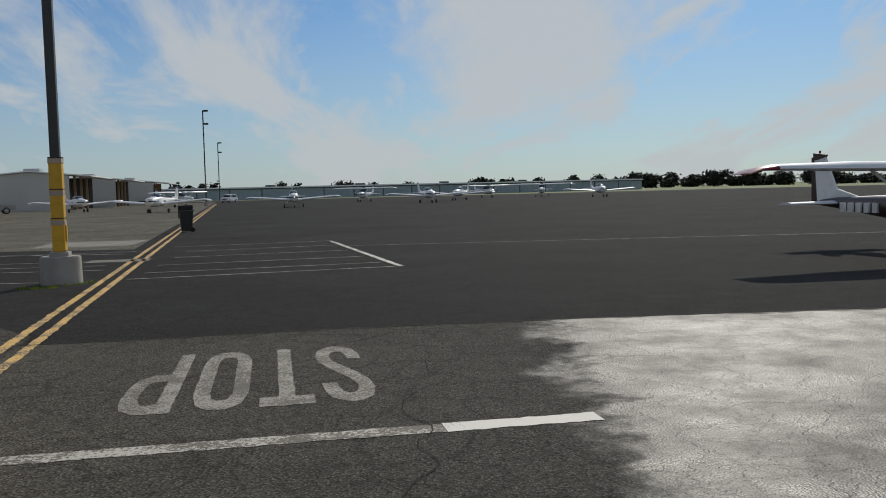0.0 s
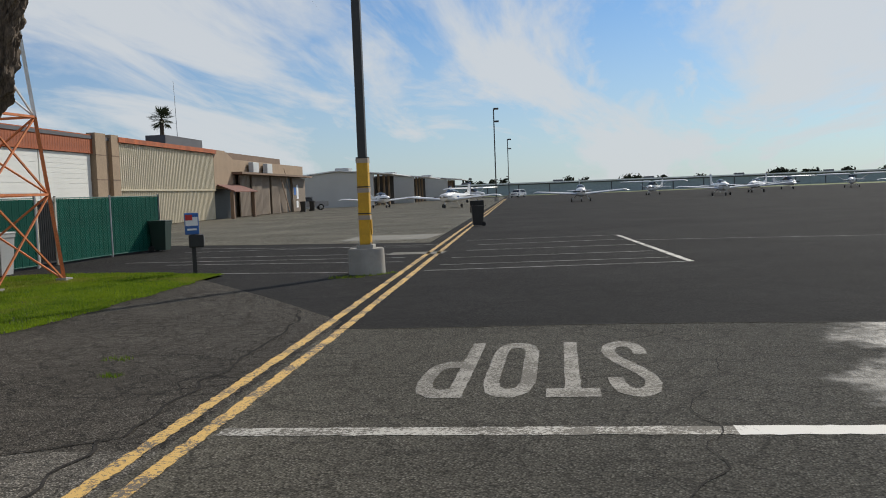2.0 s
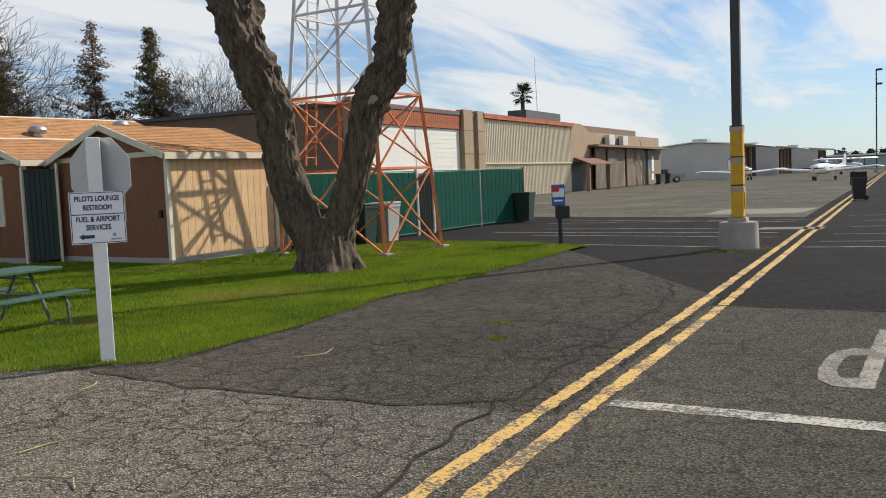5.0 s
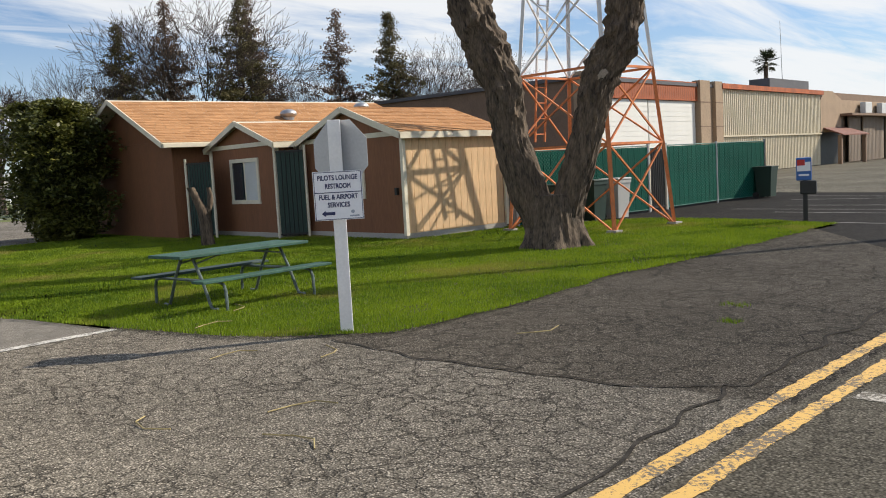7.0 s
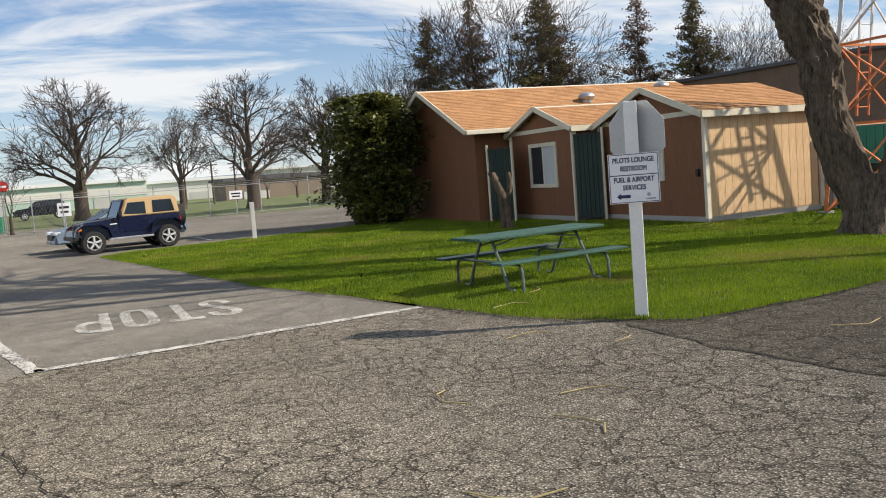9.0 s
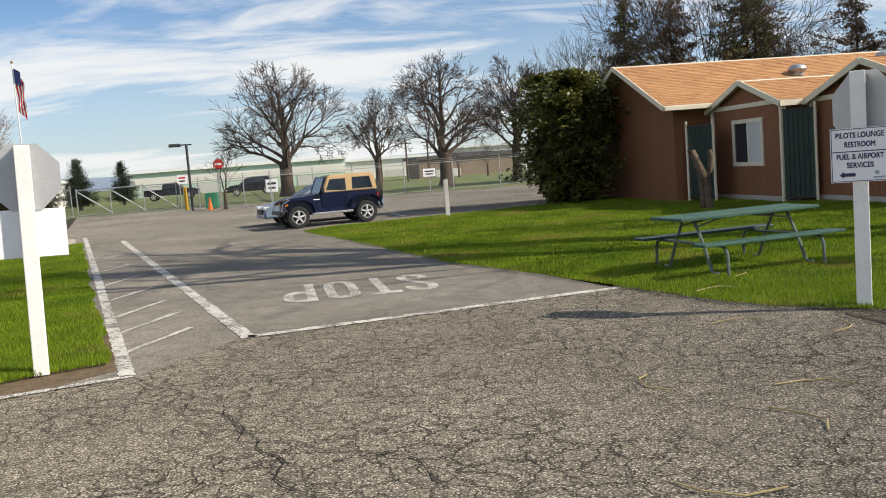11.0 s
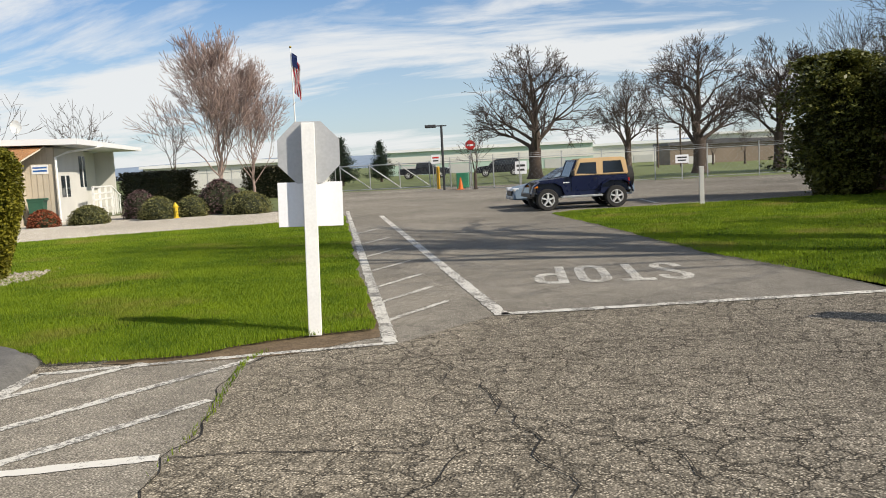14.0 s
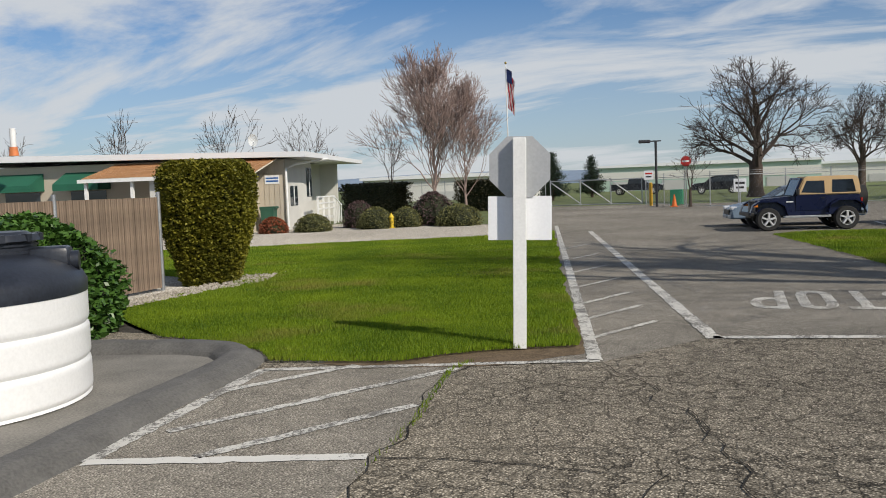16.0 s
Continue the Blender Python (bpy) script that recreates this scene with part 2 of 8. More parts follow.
def leaf_mat(name, lo, hi, rough=0.55, through=0.25, dry=None):
    """Leaves that differ one by one and in clumps; dry: a parched colour in scattered patches."""
    m = bpy.data.materials.new(name)
    m.use_nodes = True
    n, l = m.node_tree.nodes, m.node_tree.links
    b = n["Principled BSDF"]
    geo = n.new("ShaderNodeNewGeometry")
    co = n.new("ShaderNodeTexCoord")
    no = n.new("ShaderNodeTexNoise"); no.inputs["Scale"].default_value, no.inputs["Detail"].default_value = 0.8, 4
    l.new(co.outputs["Object"], no.inputs["Vector"])
    av = n.new("ShaderNodeMath"); av.operation = "MULTIPLY_ADD"; av.inputs[1].default_value = 0.55
    l.new(geo.outputs["Random Per Island"], av.inputs[0])
    sh = n.new("ShaderNodeMapRange"); sh.inputs[1].default_value, sh.inputs[2].default_value, sh.inputs[4].default_value = 0.3, 0.7, 0.45
    l.new(no.outputs["Fac"], sh.inputs[0]); l.new(sh.outputs[0], av.inputs[2])
    mix = n.new("ShaderNodeMix"); mix.data_type = "RGBA"
    mix.inputs["A"].default_value, mix.inputs["B"].default_value = (*lo, 1), (*hi, 1)
    l.new(av.outputs[0], mix.inputs["Factor"])
    col = mix.outputs["Result"]
    if dry:
        pn = n.new("ShaderNodeTexNoise"); pn.inputs["Scale"].default_value, pn.inputs["Detail"].default_value, pn.inputs["Roughness"].default_value = 0.42, 6, 0.62
        l.new(co.outputs["Object"], pn.inputs["Vector"])
        pr = n.new("ShaderNodeMapRange"); pr.inputs[1].default_value, pr.inputs[2].default_value, pr.inputs[4].default_value = 0.54, 0.72, 0.75
        l.new(pn.outputs["Fac"], pr.inputs[0])
        pm = n.new("ShaderNodeMix"); pm.data_type = "RGBA"; pm.inputs["B"].default_value = (*dry, 1)
        l.new(pr.outputs[0], pm.inputs["Factor"]); l.new(col, pm.inputs["A"])
        col = pm.outputs["Result"]
    l.new(col, b.inputs["Base Color"])
    b.inputs["Roughness"].default_value = rough
    b.inputs["Specular IOR Level"].default_value = 0.3
    if through:
        tr = n.new("ShaderNodeBsdfTranslucent"); ms = n.new("ShaderNodeMixShader")
        ms.inputs[0].default_value = through
        l.new(col, tr.inputs[0])
        l.new(b.outputs[0], ms.inputs[1]); l.new(tr.outputs[0], ms.inputs[2])
        l.new(ms.outputs[0], n["Material Output"].inputs[0])
    MATS[name] = m
    return m


def glass_mat(name, tint=(0.02, 0.03, 0.035), rough=0.05):
    m = mat(name, tint, rough, 0.0, 0.05, bump=0.0, spec=0.9)
    return m


APRON = asphalt("apron_asphalt", (0.041, 0.038, 0.034), (0.092, 0.085, 0.075), 60, 0.35, 0.12, 0.95, 0.3, 0.22)
PATCH = asphalt("old_asphalt", (0.145, 0.128, 0.096), (0.36, 0.325, 0.25), 60, 0.42, 0.35, 0.95, 0.7, 0.2, 1.55)
SHOULDER = asphalt("shoulder_asphalt", (0.098, 0.085, 0.067), (0.40, 0.355, 0.285), 76, 0.8, 0.6, 0.95, 0.8, 0.24)
COARSE = asphalt("coarse_asphalt", (0.165, 0.147, 0.118), (0.59, 0.53, 0.43), 72, 0.74, 0.85, 0.95, 1.0, 0.24)
LANE = asphalt("lane_asphalt", (0.17, 0.157, 0.135), (0.42, 0.39, 0.335), 80, 0.30, 0.45, 0.95, 0.8, 0.26)
LOT = asphalt("hangar_asphalt", (0.23, 0.205, 0.15), (0.36, 0.325, 0.25), 20, 0.4, 0.15, 0.95, 0.3, 0.25)
SEAL = mat("tar_seal", (0.05, 0.046, 0.041), 0.95, vary=0.3, coarse=8, bump=0.3, spec=0.05)
CONCRETE = mat("concrete", (0.36, 0.345, 0.31), 0.9, vary=0.16, coarse=3, fine=60, bump=0.35)
KERB = mat("asphalt_kerb", (0.13, 0.125, 0.115), 0.9, vary=0.2, coarse=4, fine=45, bump=0.9)
FIELD = mat("field_grass", (0.13, 0.16, 0.045), 0.95, vary=0.3, coarse=0.02, fine=0.6, bump=0.0)
TURF = mat("turf_soil", (0.085, 0.140, 0.014), 0.95, dark=(0.075, 0.085, 0.022), coarse=0.7, fine=14, bump=0.8)
GRAVEL = asphalt("gravel", (0.30, 0.275, 0.235), (0.66, 0.62, 0.55), 34, 0.0, 0.9, 0.95, 1.0, 0.16)
GRASS = leaf_mat("grass_blade", (0.040, 0.105, 0.006), (0.29, 0.39, 0.018), 0.6, 0.35, (0.34, 0.26, 0.075))
SOIL = mat("bare_soil", (0.17, 0.125, 0.08), 0.95, vary=0.3, coarse=4, fine=50, bump=0.8, spec=0.1)


def worn_paint(name, color, under, wear=0.5):
    """Road paint, chipped so that the tar shows through in specks and streaks."""
    m = bpy.data.materials.new(name)
    m.use_nodes = True
    n, l = m.node_tree.nodes, m.node_tree.links
    b = n["Principled BSDF"]
    co = n.new("ShaderNodeTexCoord")
    a, c = n.new("ShaderNodeTexNoise"), n.new("ShaderNodeTexNoise")
    for t, s, d in ((a, 38, 8), (c, 2.1, 5)):
        t.inputs["Scale"].default_value, t.inputs["Detail"].default_value, t.inputs["Roughness"].default_value = s, d, 0.7
        l.new(co.outputs["Object"], t.inputs["Vector"])
    s = n.new("ShaderNodeMath"); s.operation = "MULTIPLY_ADD"; s.inputs[1].default_value = 0.7
    l.new(c.outputs["Fac"], s.inputs[0]); l.new(a.outputs["Fac"], s.inputs[2])
    r = n.new("ShaderNodeMapRange")
    r.inputs[1].default_value, r.inputs[2].default_value = 0.80 + 0.4 * (wear - 0.5), 0.87 + 0.4 * (wear - 0.5)
    l.new(s.outputs[0], r.inputs[0])
    mix = n.new("ShaderNodeMix"); mix.data_type = "RGBA"
    mix.inputs["A"].default_value, mix.inputs["B"].default_value = (*under, 1), (*color, 1)
    l.new(r.outputs[0], mix.inputs["Factor"]); l.new(mix.outputs["Result"], b.inputs["Base Color"])
    b.inputs["Roughness"].default_value = 0.8
    bp = n.new("ShaderNodeBump"); bp.inputs["Strength"].default_value, bp.inputs["Distance"].default_value = 0.5, 0.004
    l.new(a.outputs["Fac"], bp.inputs["Height"]); l.new(bp.outputs[0], b.inputs["Normal"])
    MATS[name] = m
    return m


YELLOW_LINE = worn_paint("yellow_line", (0.62, 0.39, 0.11), (0.12, 0.10, 0.075), 0.46)
WHITE_LINE = worn_paint("white_line", (0.60, 0.58, 0.52), (0.16, 0.15, 0.13), 0.49)
WHITE_FADED = worn_paint("white_line_faded", (0.27, 0.255, 0.222), (0.085, 0.076, 0.058), 0.56)
WHITE_WORN = worn_paint("white_line_worn", (0.44, 0.42, 0.37), (0.10, 0.09, 0.07), 0.58)
WHITE_LANE = worn_paint("white_line_lane", (0.56, 0.54, 0.48), (0.22, 0.205, 0.175), 0.54)
WHITE_FRESH = worn_paint("white_line_fresh", (0.66, 0.64, 0.58), (0.2, 0.19, 0.17), 0.15)
WHITE_FAINT = worn_paint("white_line_faint", (0.30, 0.29, 0.27), (0.07, 0.066, 0.06), 0.52)

# ---------- building helpers ----------
def box(bm, x0, x1, y0, y1, z0, z1, m=None, bevel=0.0):
    r = bmesh.ops.create_cube(bm, size=1.0, matrix=Matrix.LocRotScale(((x0 + x1) / 2, (y0 + y1) / 2, (z0 + z1) / 2), None, (abs(x1 - x0), abs(y1 - y0), abs(z1 - z0))))
    vs = r["verts"]
    if bevel:
        es = list({e for v in vs for e in v.link_edges})
        vs = list({v for f in bmesh.ops.bevel(bm, geom=es, offset=bevel, segments=2, affect="EDGES", profile=0.5)["faces"] for v in f.verts} | {v for v in vs if v.is_valid})
    if m:
        bmesh.ops.transform(bm, matrix=m, verts=vs)
    return vs


def rod(bm, p, q, r0, r1=None, seg=8, caps=True):
    """A straight tapered round bar from p to q."""
    p, q = Vector(p), Vector(q)
    d = q - p
    m = Matrix.Translation((p + q) / 2) @ d.to_track_quat("Z", "Y").to_matrix().to_4x4()
    bmesh.ops.create_cone(bm, cap_ends=caps, segments=seg, radius1=r0, radius2=r0 if r1 is None else r1, depth=d.length, matrix=m)


def beam(bm, p, q, w, h):
    """A straight bar of rectangular section."""
    p, q = Vector(p), Vector(q)
    d = q - p
    m = Matrix.Translation((p + q) / 2) @ d.to_track_quat("Z", "Y").to_matrix().to_4x4() @ Matrix.Diagonal((w, h, d.length, 1))
    bmesh.ops.create_cube(bm, size=1.0, matrix=m)


def bent(bm, pts, r, seg=8):
    """A round tube through the points, in one skin."""
    pts = [Vector(p) for p in pts]
    rings = []
    for i, p in enumerate(pts):
        d = (pts[min(i + 1, len(pts) - 1)] - pts[max(i - 1, 0)]).normalized()
        q = d.to_track_quat("Z", "Y").to_matrix()
        rings.append([bm.verts.new(p + q @ Vector((r * math.cos(a), r * math.sin(a), 0))) for a in (2 * math.pi * k / seg for k in range(seg))])
    for a, b in zip(rings, rings[1:]):
        for k in range(seg):
            bm.faces.new((a[k], a[(k + 1) % seg], b[(k + 1) % seg], b[k]))
    bm.faces.new(rings[0][::-1]); bm.faces.new(rings[-1])


def loft(bm, rings, close=True, caps=True):
    """A skin over rings of points, all of the same number."""
    vs = [[bm.verts.new(p) for p in ring] for ring in rings]
    k = len(vs[0])
    for a, b in zip(vs, vs[1:]):
        for i in range(k if close else k - 1):
            bm.faces.new((a[i], a[(i + 1) % k], b[(i + 1) % k], b[i]))
    if caps and close:
        bm.faces.new(vs[0][::-1]); bm.faces.new(vs[-1])
    return vs


def slab(bm, pts, z0, z1):
    """A flat plate with the outline pts between two heights."""
    lo = [bm.verts.new((x, y, z0)) for x, y in pts]
    hi = [bm.verts.new((x, y, z1)) for x, y in pts]
    k = len(pts)
    bm.faces.new(hi); bm.faces.new(lo[::-1])
    for i in range(k):
        bm.faces.new((lo[i], lo[(i + 1) % k], hi[(i + 1) % k], hi[i]))


def upright(bm, pts, y0, y1):
    """A plate with the outline pts in x and z, between two depths."""
    lo = [bm.verts.new((x, y0, z)) for x, z in pts]
    hi = [bm.verts.new((x, y1, z)) for x, z in pts]
    k = len(pts)
    bm.faces.new(lo); bm.faces.new(hi[::-1])
    for i in range(k):
        bm.faces.new((lo[(i + 1) % k], lo[i], hi[i], hi[(i + 1) % k]))


def solid(name, bm, material, smooth=False):
    bmesh.ops.recalc_face_normals(bm, faces=bm.faces)
    me = bpy.data.meshes.new(name)
    bm.to_mesh(me); bm.free()
    for m in (material if isinstance(material, (list, tuple)) else [material]):
        me.materials.append(m)
    if smooth:
        me.shade_smooth()
        me.set_sharp_from_angle(angle=radians(38))
    return me


def part(name, bm, material, parent, label="", smooth=False, at=None):
    ob = new(name, solid(name, bm, material, smooth))
    ob.parent = parent
    if at is not None:
        ob.matrix_basis = at
    if label:
        tagged(ob, label)
    return ob


def thing(name, m, label, category, group=""):
    """An Empty at a thing's base, to hold its parts."""
    e = new(name)
    e.empty_display_size = 0.2
    e.matrix_basis = m
    return tagged(e, label, category, group)


def single(name, bm, material, m, label, category, group="", smooth=False):
    ob = new(name, solid(name, bm, material, smooth))
    ob.matrix_basis = m
    return tagged(ob, label, category, group)


def bmf(fn, *a, **k):
    bm = bmesh.new()
    fn(bm, *a, **k)
    return bm


def sheet(name, pts, z, material, label, kind="structure"):
    bm = bmesh.new()
    f = bm.faces.new([bm.verts.new((x, y, z)) for x, y in pts])
    if f.normal.z < 0:
        f.normal_flip()
    bm.normal_update()
    if f.normal.z < 0:
        bmesh.ops.reverse_faces(bm, faces=[f])
    bmesh.ops.triangulate(bm, faces=bm.faces)
    me = bpy.data.meshes.new(name)
    bm.to_mesh(me); bm.free()
    me.materials.append(material)
    return tagged(new(name, me), label, kind=kind)


def arrays(name, verts, faces, material):
    me = bpy.data.meshes.new(name)
    me.from_pydata(verts, [], faces)
    me.materials.append(material)
    return me


# ---------- ground ----------
sheet("ground", [(-2500, -2500), (2500, -2500), (2500, 2500), (-2500, 2500)], -0.03, FIELD, "flat green and brown airfield grass")
AL = Vector((-0.2105, 0.9776))                     # along the yellow line


def yl(y, off=0.0):
    """x of the yellow line's middle at y, moved off metres to its right."""
    return -2.80 - 0.2148 * (y - 4.15) + off - 0.07 * min(1.0, max(0.0, (9.0 - y) / 5.0))


sheet("apron", [(-56, -60), (300, -60), (300, 236), (-66, 236), (-62, 30), (-56, 22)], 0.0, APRON, "wide dark asphalt apron with faint cracks")
sheet("old_pavement", [(yl(9), 9), (yl(4.75), 4.75), (yl(4), 4), (yl(-25), -25), (60, -25), (60, 12.6), (6.2, 10.72), (2.5, 10.55), (-0.35, 10.32), (-2.2, 9.95), (yl(9.65), 9.65)], 0.004, PATCH, "old grey asphalt with pebbles and cracks")
sheet("shoulder", [(yl(-25), -25), (yl(4), 4), (yl(4.75), 4.75), (-3.75, 4.6), (-4.67, 4.26), (-6.0, 4.0), (-7.3, 3.95), (-9.9, 2.6), (-9.15, -1.4), (-7.6, -2.2), (-8, -12), (-8, -25)], 0.004, COARSE, "coarse worn grey asphalt with a net of cracks")
sheet("shoulder", [(yl(4.75), 4.75), (yl(9), 9), (yl(10.3), 10.3), (-6.3, 12.6), (-9.8, 16.0), (-12, 12), (-12, 3), (-9.9, 2.6), (-7.3, 3.95), (-6.0, 4.0), (-4.67, 4.26), (-3.75, 4.6)], 0.004, SHOULDER, "darker asphalt strip beside the lawn")
sheet("lane", [(-8.9, -1.45), (-7.45, -2.18), (-7.3, -3.0), (-30.9, -10.6), (-56, -17.9), (-56, 22), (-29, 7), (-24.9, 1), (-24.9, -2.0), (-9.88, 2.62)], 0.006, LANE, "grey asphalt lane towards the gate")
sheet("corner_pavement", [(-7.17, -3.28), (-6.4, -5.1), (-3.7, -4.45), (-2.2, -4.0), (-2.5, -2.35), (-3.8, -2.62), (-4.68, -2.79), (-5.33, -2.91), (-6.14, -3.15)], 0.007, LANE, "smoother grey asphalt in the hatched corner")
sheet("yard", [(-8.0, -9.6), (-8, -45), (-40, -45), (-36, -24), (-31, -14), (-23.5, -12), (-14, -9.6)], 0.009, GRAVEL, "bare gravel and soil yard behind the fence")
sheet("hangar_apron", [(yl(27.2, -.6), 27.2), (-18, 28.4), (-30, 31), (-62, 110), (-62, 200), (yl(200, -.6), 200)], 0.005, LOT, "pale weathered concrete and asphalt before the hangars")

def frayed(pts, step=0.35, amount=0.10):
    """The outline with more corners that wander in and out."""
    out = []
    for (x0, y0), (x1, y1) in zip(pts, pts[1:] + pts[:1]):
        k = max(1, int(math.hypot(x1 - x0, y1 - y0) / step))
        for i in range(k):
            x, y = x0 + (x1 - x0) * i / k, y0 + (y1 - y0) * i / k
            s = amount * 2 * noise.noise((x * 1.1, y * 1.1, 3.3)) + amount * noise.noise((x * 4, y * 4, 8))
            out.append((x + s * 0.7, y + s * 0.7))
    return out



def line(name, p, q, w, material, z=0.009, label="worn white painted line"):
    """A painted line whose edges fray a little."""
    p, q = Vector(p), Vector(q)
    d = (q - p)
    k = max(2, min(2200, int(d.length / 0.06)))
    nrm = Vector((-d.y, d.x)).normalized()
    vs, fs = [], []
    for i in range(k + 1):
        c = p + d * i / k
        for s in (-1, 1):
            e = c + nrm * s * (w / 2 + random.uniform(-0.012, 0.010) + 0.012 * noise.noise((c.x * 5, c.y * 5, s)))
            vs.append((e.x, e.y, z))
    for i in range(k):
        fs.append((2 * i, 2 * i + 2, 2 * i + 3, 2 * i + 1))
    return tagged(new(name, arrays(name, vs, fs, material)), label, kind="structure")


for off in (-0.14, 0.14):
    for y0, y1 in ((-20, 4), (4, 9), (9, 40), (40, 165)):
        line("yellow_line", (yl(y0, off), y0), (yl(y1, off), y1), 0.118, YELLOW_LINE, 0.009, "chipped yellow painted line along the apron")
line("stop_line", (-2.84, 5.22), (0.55, 5.80), 0.20, WHITE_WORN, 0.008, "chipped white stop line")
line("stop_line", (0.55, 5.80), (1.62, 5.98), 0.22, WHITE_FRESH, 0.008, "fresher end of the white stop line")


def lettering(name, text, m, height, width, material, label, parent=None, kind="structure", depth=0.0):
    """Words in the built-in font as a mesh, fitted to a height and a width, their lower left corner at m."""
    cu = bpy.data.curves.new(name, "FONT")
    cu.body, cu.extrude, cu.resolution_u = text, depth, 3
    ob = bpy.data.objects.new(name, cu)
    scene.collection.objects.link(ob)
    bpy.context.view_layer.update()
    me = bpy.data.meshes.new_from_object(ob.evaluated_get(bpy.context.evaluated_depsgraph_get()))
    bpy.data.objects.remove(ob)
    bpy.data.curves.remove(cu)
    co = np.array([v.co for v in me.vertices])
    lo, hi = co.min(0), co.max(0)
    for v in me.vertices:
        v.co = ((v.co.x - lo[0]) / (hi[0] - lo[0]) * width, (v.co.y - lo[1]) / (hi[1] - lo[1]) * height, v.co.z)
    me.materials.clear()
    me.materials.append(material)
    ob = new(name, me)
    ob.matrix_basis = m
    if parent:
        ob.parent = parent
        return ob
    return tagged(ob, label, kind=kind)


def bold(ob, amount):
    """Widens letters by pushing their outlines outward."""
    bm = bmesh.new()
    bm.from_mesh(ob.data)
    edge = [v for v in bm.verts if v.is_boundary]
    push = {}
    for v in edge:
        acc = Vector()
        for e in v.link_edges:
            if e.is_boundary:
                f = e.link_faces[0]
                mid = (e.verts[0].co + e.verts[1].co) / 2
                d = (e.verts[1].co - e.verts[0].co)
                nrm = Vector((d.y, -d.x, 0)).normalized()
                if nrm.dot(f.calc_center_median() - mid) > 0:
                    nrm = -nrm
                acc += nrm
        push[v] = acc.normalized() * amount if acc.length > 1e-6 else Vector()
    for v, d in push.items():
        v.co += d
    bm.to_mesh(ob.data); bm.free()


O_LOOP = [(0.5, 4), (0.5, 6.2), (0.75, 7.1), (1.3, 7.5), (2.0, 7.5), (2.55, 7.1), (2.8, 6.2), (2.8, 1.8), (2.55, 0.9), (2.0, 0.5), (1.3, 0.5), (0.75, 0.9), (0.5, 1.8), (0.5, 4)]
S_BEND = [(2.75, 5.7), (2.75, 6.4), (2.5, 7.15), (1.95, 7.5), (1.35, 7.5), (0.8, 7.15), (0.55, 6.4), (0.65, 5.6), (1.1, 4.8), (2.2, 3.3), (2.65, 2.5), (2.75, 1.7), (2.5, 0.85), (1.95, 0.5), (1.35, 0.5), (0.8, 0.85), (0.55, 1.6), (0.55, 2.3)]
P_BOWL = [(1.0, 7.5), (1.9, 7.5), (2.5, 7.1), (2.75, 6.3), (2.75, 5.0), (2.5, 4.1), (1.9, 3.7), (1.0, 3.7)]
GLYPHS = (("S", 0.10, [S_BEND]), ("T", 0.61, [[(1.6, 0.0), (1.6, 7.0)], [(0.0, 7.5), (3.2, 7.5)]]), ("O", 1.12, [O_LOOP]), ("P", 1.68, [[(0.5, 0.0), (0.5, 8.0)], P_BOWL]))


def road_word(m, length, material, label):
    """The painted word STOP in tall block letters, each stroke a strip with slightly rough edges."""
    vs, fs = [], []
    for _, left, strokes in GLYPHS:
        for lift, path in enumerate(strokes):
            pts = []
            for p, q in zip(path, path[1:]):
                p, q = Vector(p), Vector(q)
                k = max(2, int((q - p).length / 0.25))
                pts += [p.lerp(q, i / k) for i in range(k)]
            pts.append(Vector(path[-1]))
            o = len(vs)
            for i, p in enumerate(pts):
                d = (pts[min(i + 1, len(pts) - 1)] - pts[max(i - 1, 0)]).normalized()
                nrm = Vector((-d.y, d.x))
                for side in (-1, 1):
                    e = p + nrm * side * (0.5 + random.uniform(-0.05, 0.04))
                    vs.append((left + e.x * 0.132, e.y * length / 8, 0.0005 * lift))
            fs += [(o + 2 * i, o + 2 * i + 2, o + 2 * i + 3, o + 2 * i + 1) for i in range(len(pts) - 1)]
    ob = new("stop_lettering", arrays("stop_lettering", vs, fs, material))
    ob.matrix_basis = m
    return tagged(ob, label, kind="structure")


road_word(pose(-0.2, 9.1, 0.008, 0, 0, 189.5), 2.44, WHITE_FADED, "worn white road lettering STOP on old asphalt")
road_word(pose(-12.85, 0.66, 0.010, 0, 0, -84), 1.72, WHITE_LANE, "worn white road lettering STOP in the gate lane")

# hatched no-parking box on the apron, and bay lines beside it
line("bay_line", (-5.3, 17.25), (-0.04, 18.66), 0.11, WHITE_FAINT)
line("bay_line", (-0.04, 18.66), (-2.6, 29.2), 0.14, WHITE_LINE)
line("bay_line", (-2.6, 29.2), (-7.3, 27.9), 0.10, WHITE_FAINT)
for p, q in (((-5.4, 18.6), (-0.5, 19.8)), ((-5.7, 20.6), (-1.0, 21.8)), ((-6.0, 23.1), (-1.6, 24.3)), ((-6.3, 25.5), (-2.1, 26.8))):
    line("hatch_line", p, q, 0.10, WHITE_FAINT)
line("bay_line", (-2.0, 26.3), (60, 26.0), 0.10, WHITE_FAINT)
for p, q in (((-15.6, 24.4), (-7.5, 26.2)), ((-14.2, 22.0), (-7.0, 22.4)), ((-13.0, 19.6), (-6.6, 19.6)), ((-10.0, 17.1), (-6.9, 17.0)), ((-14.9, 20.5), (-7.0, 20.9)), ((-16.2, 26.3), (-7.9, 25.0))):
    line("bay_line", p, q, 0.10, WHITE_FAINT)

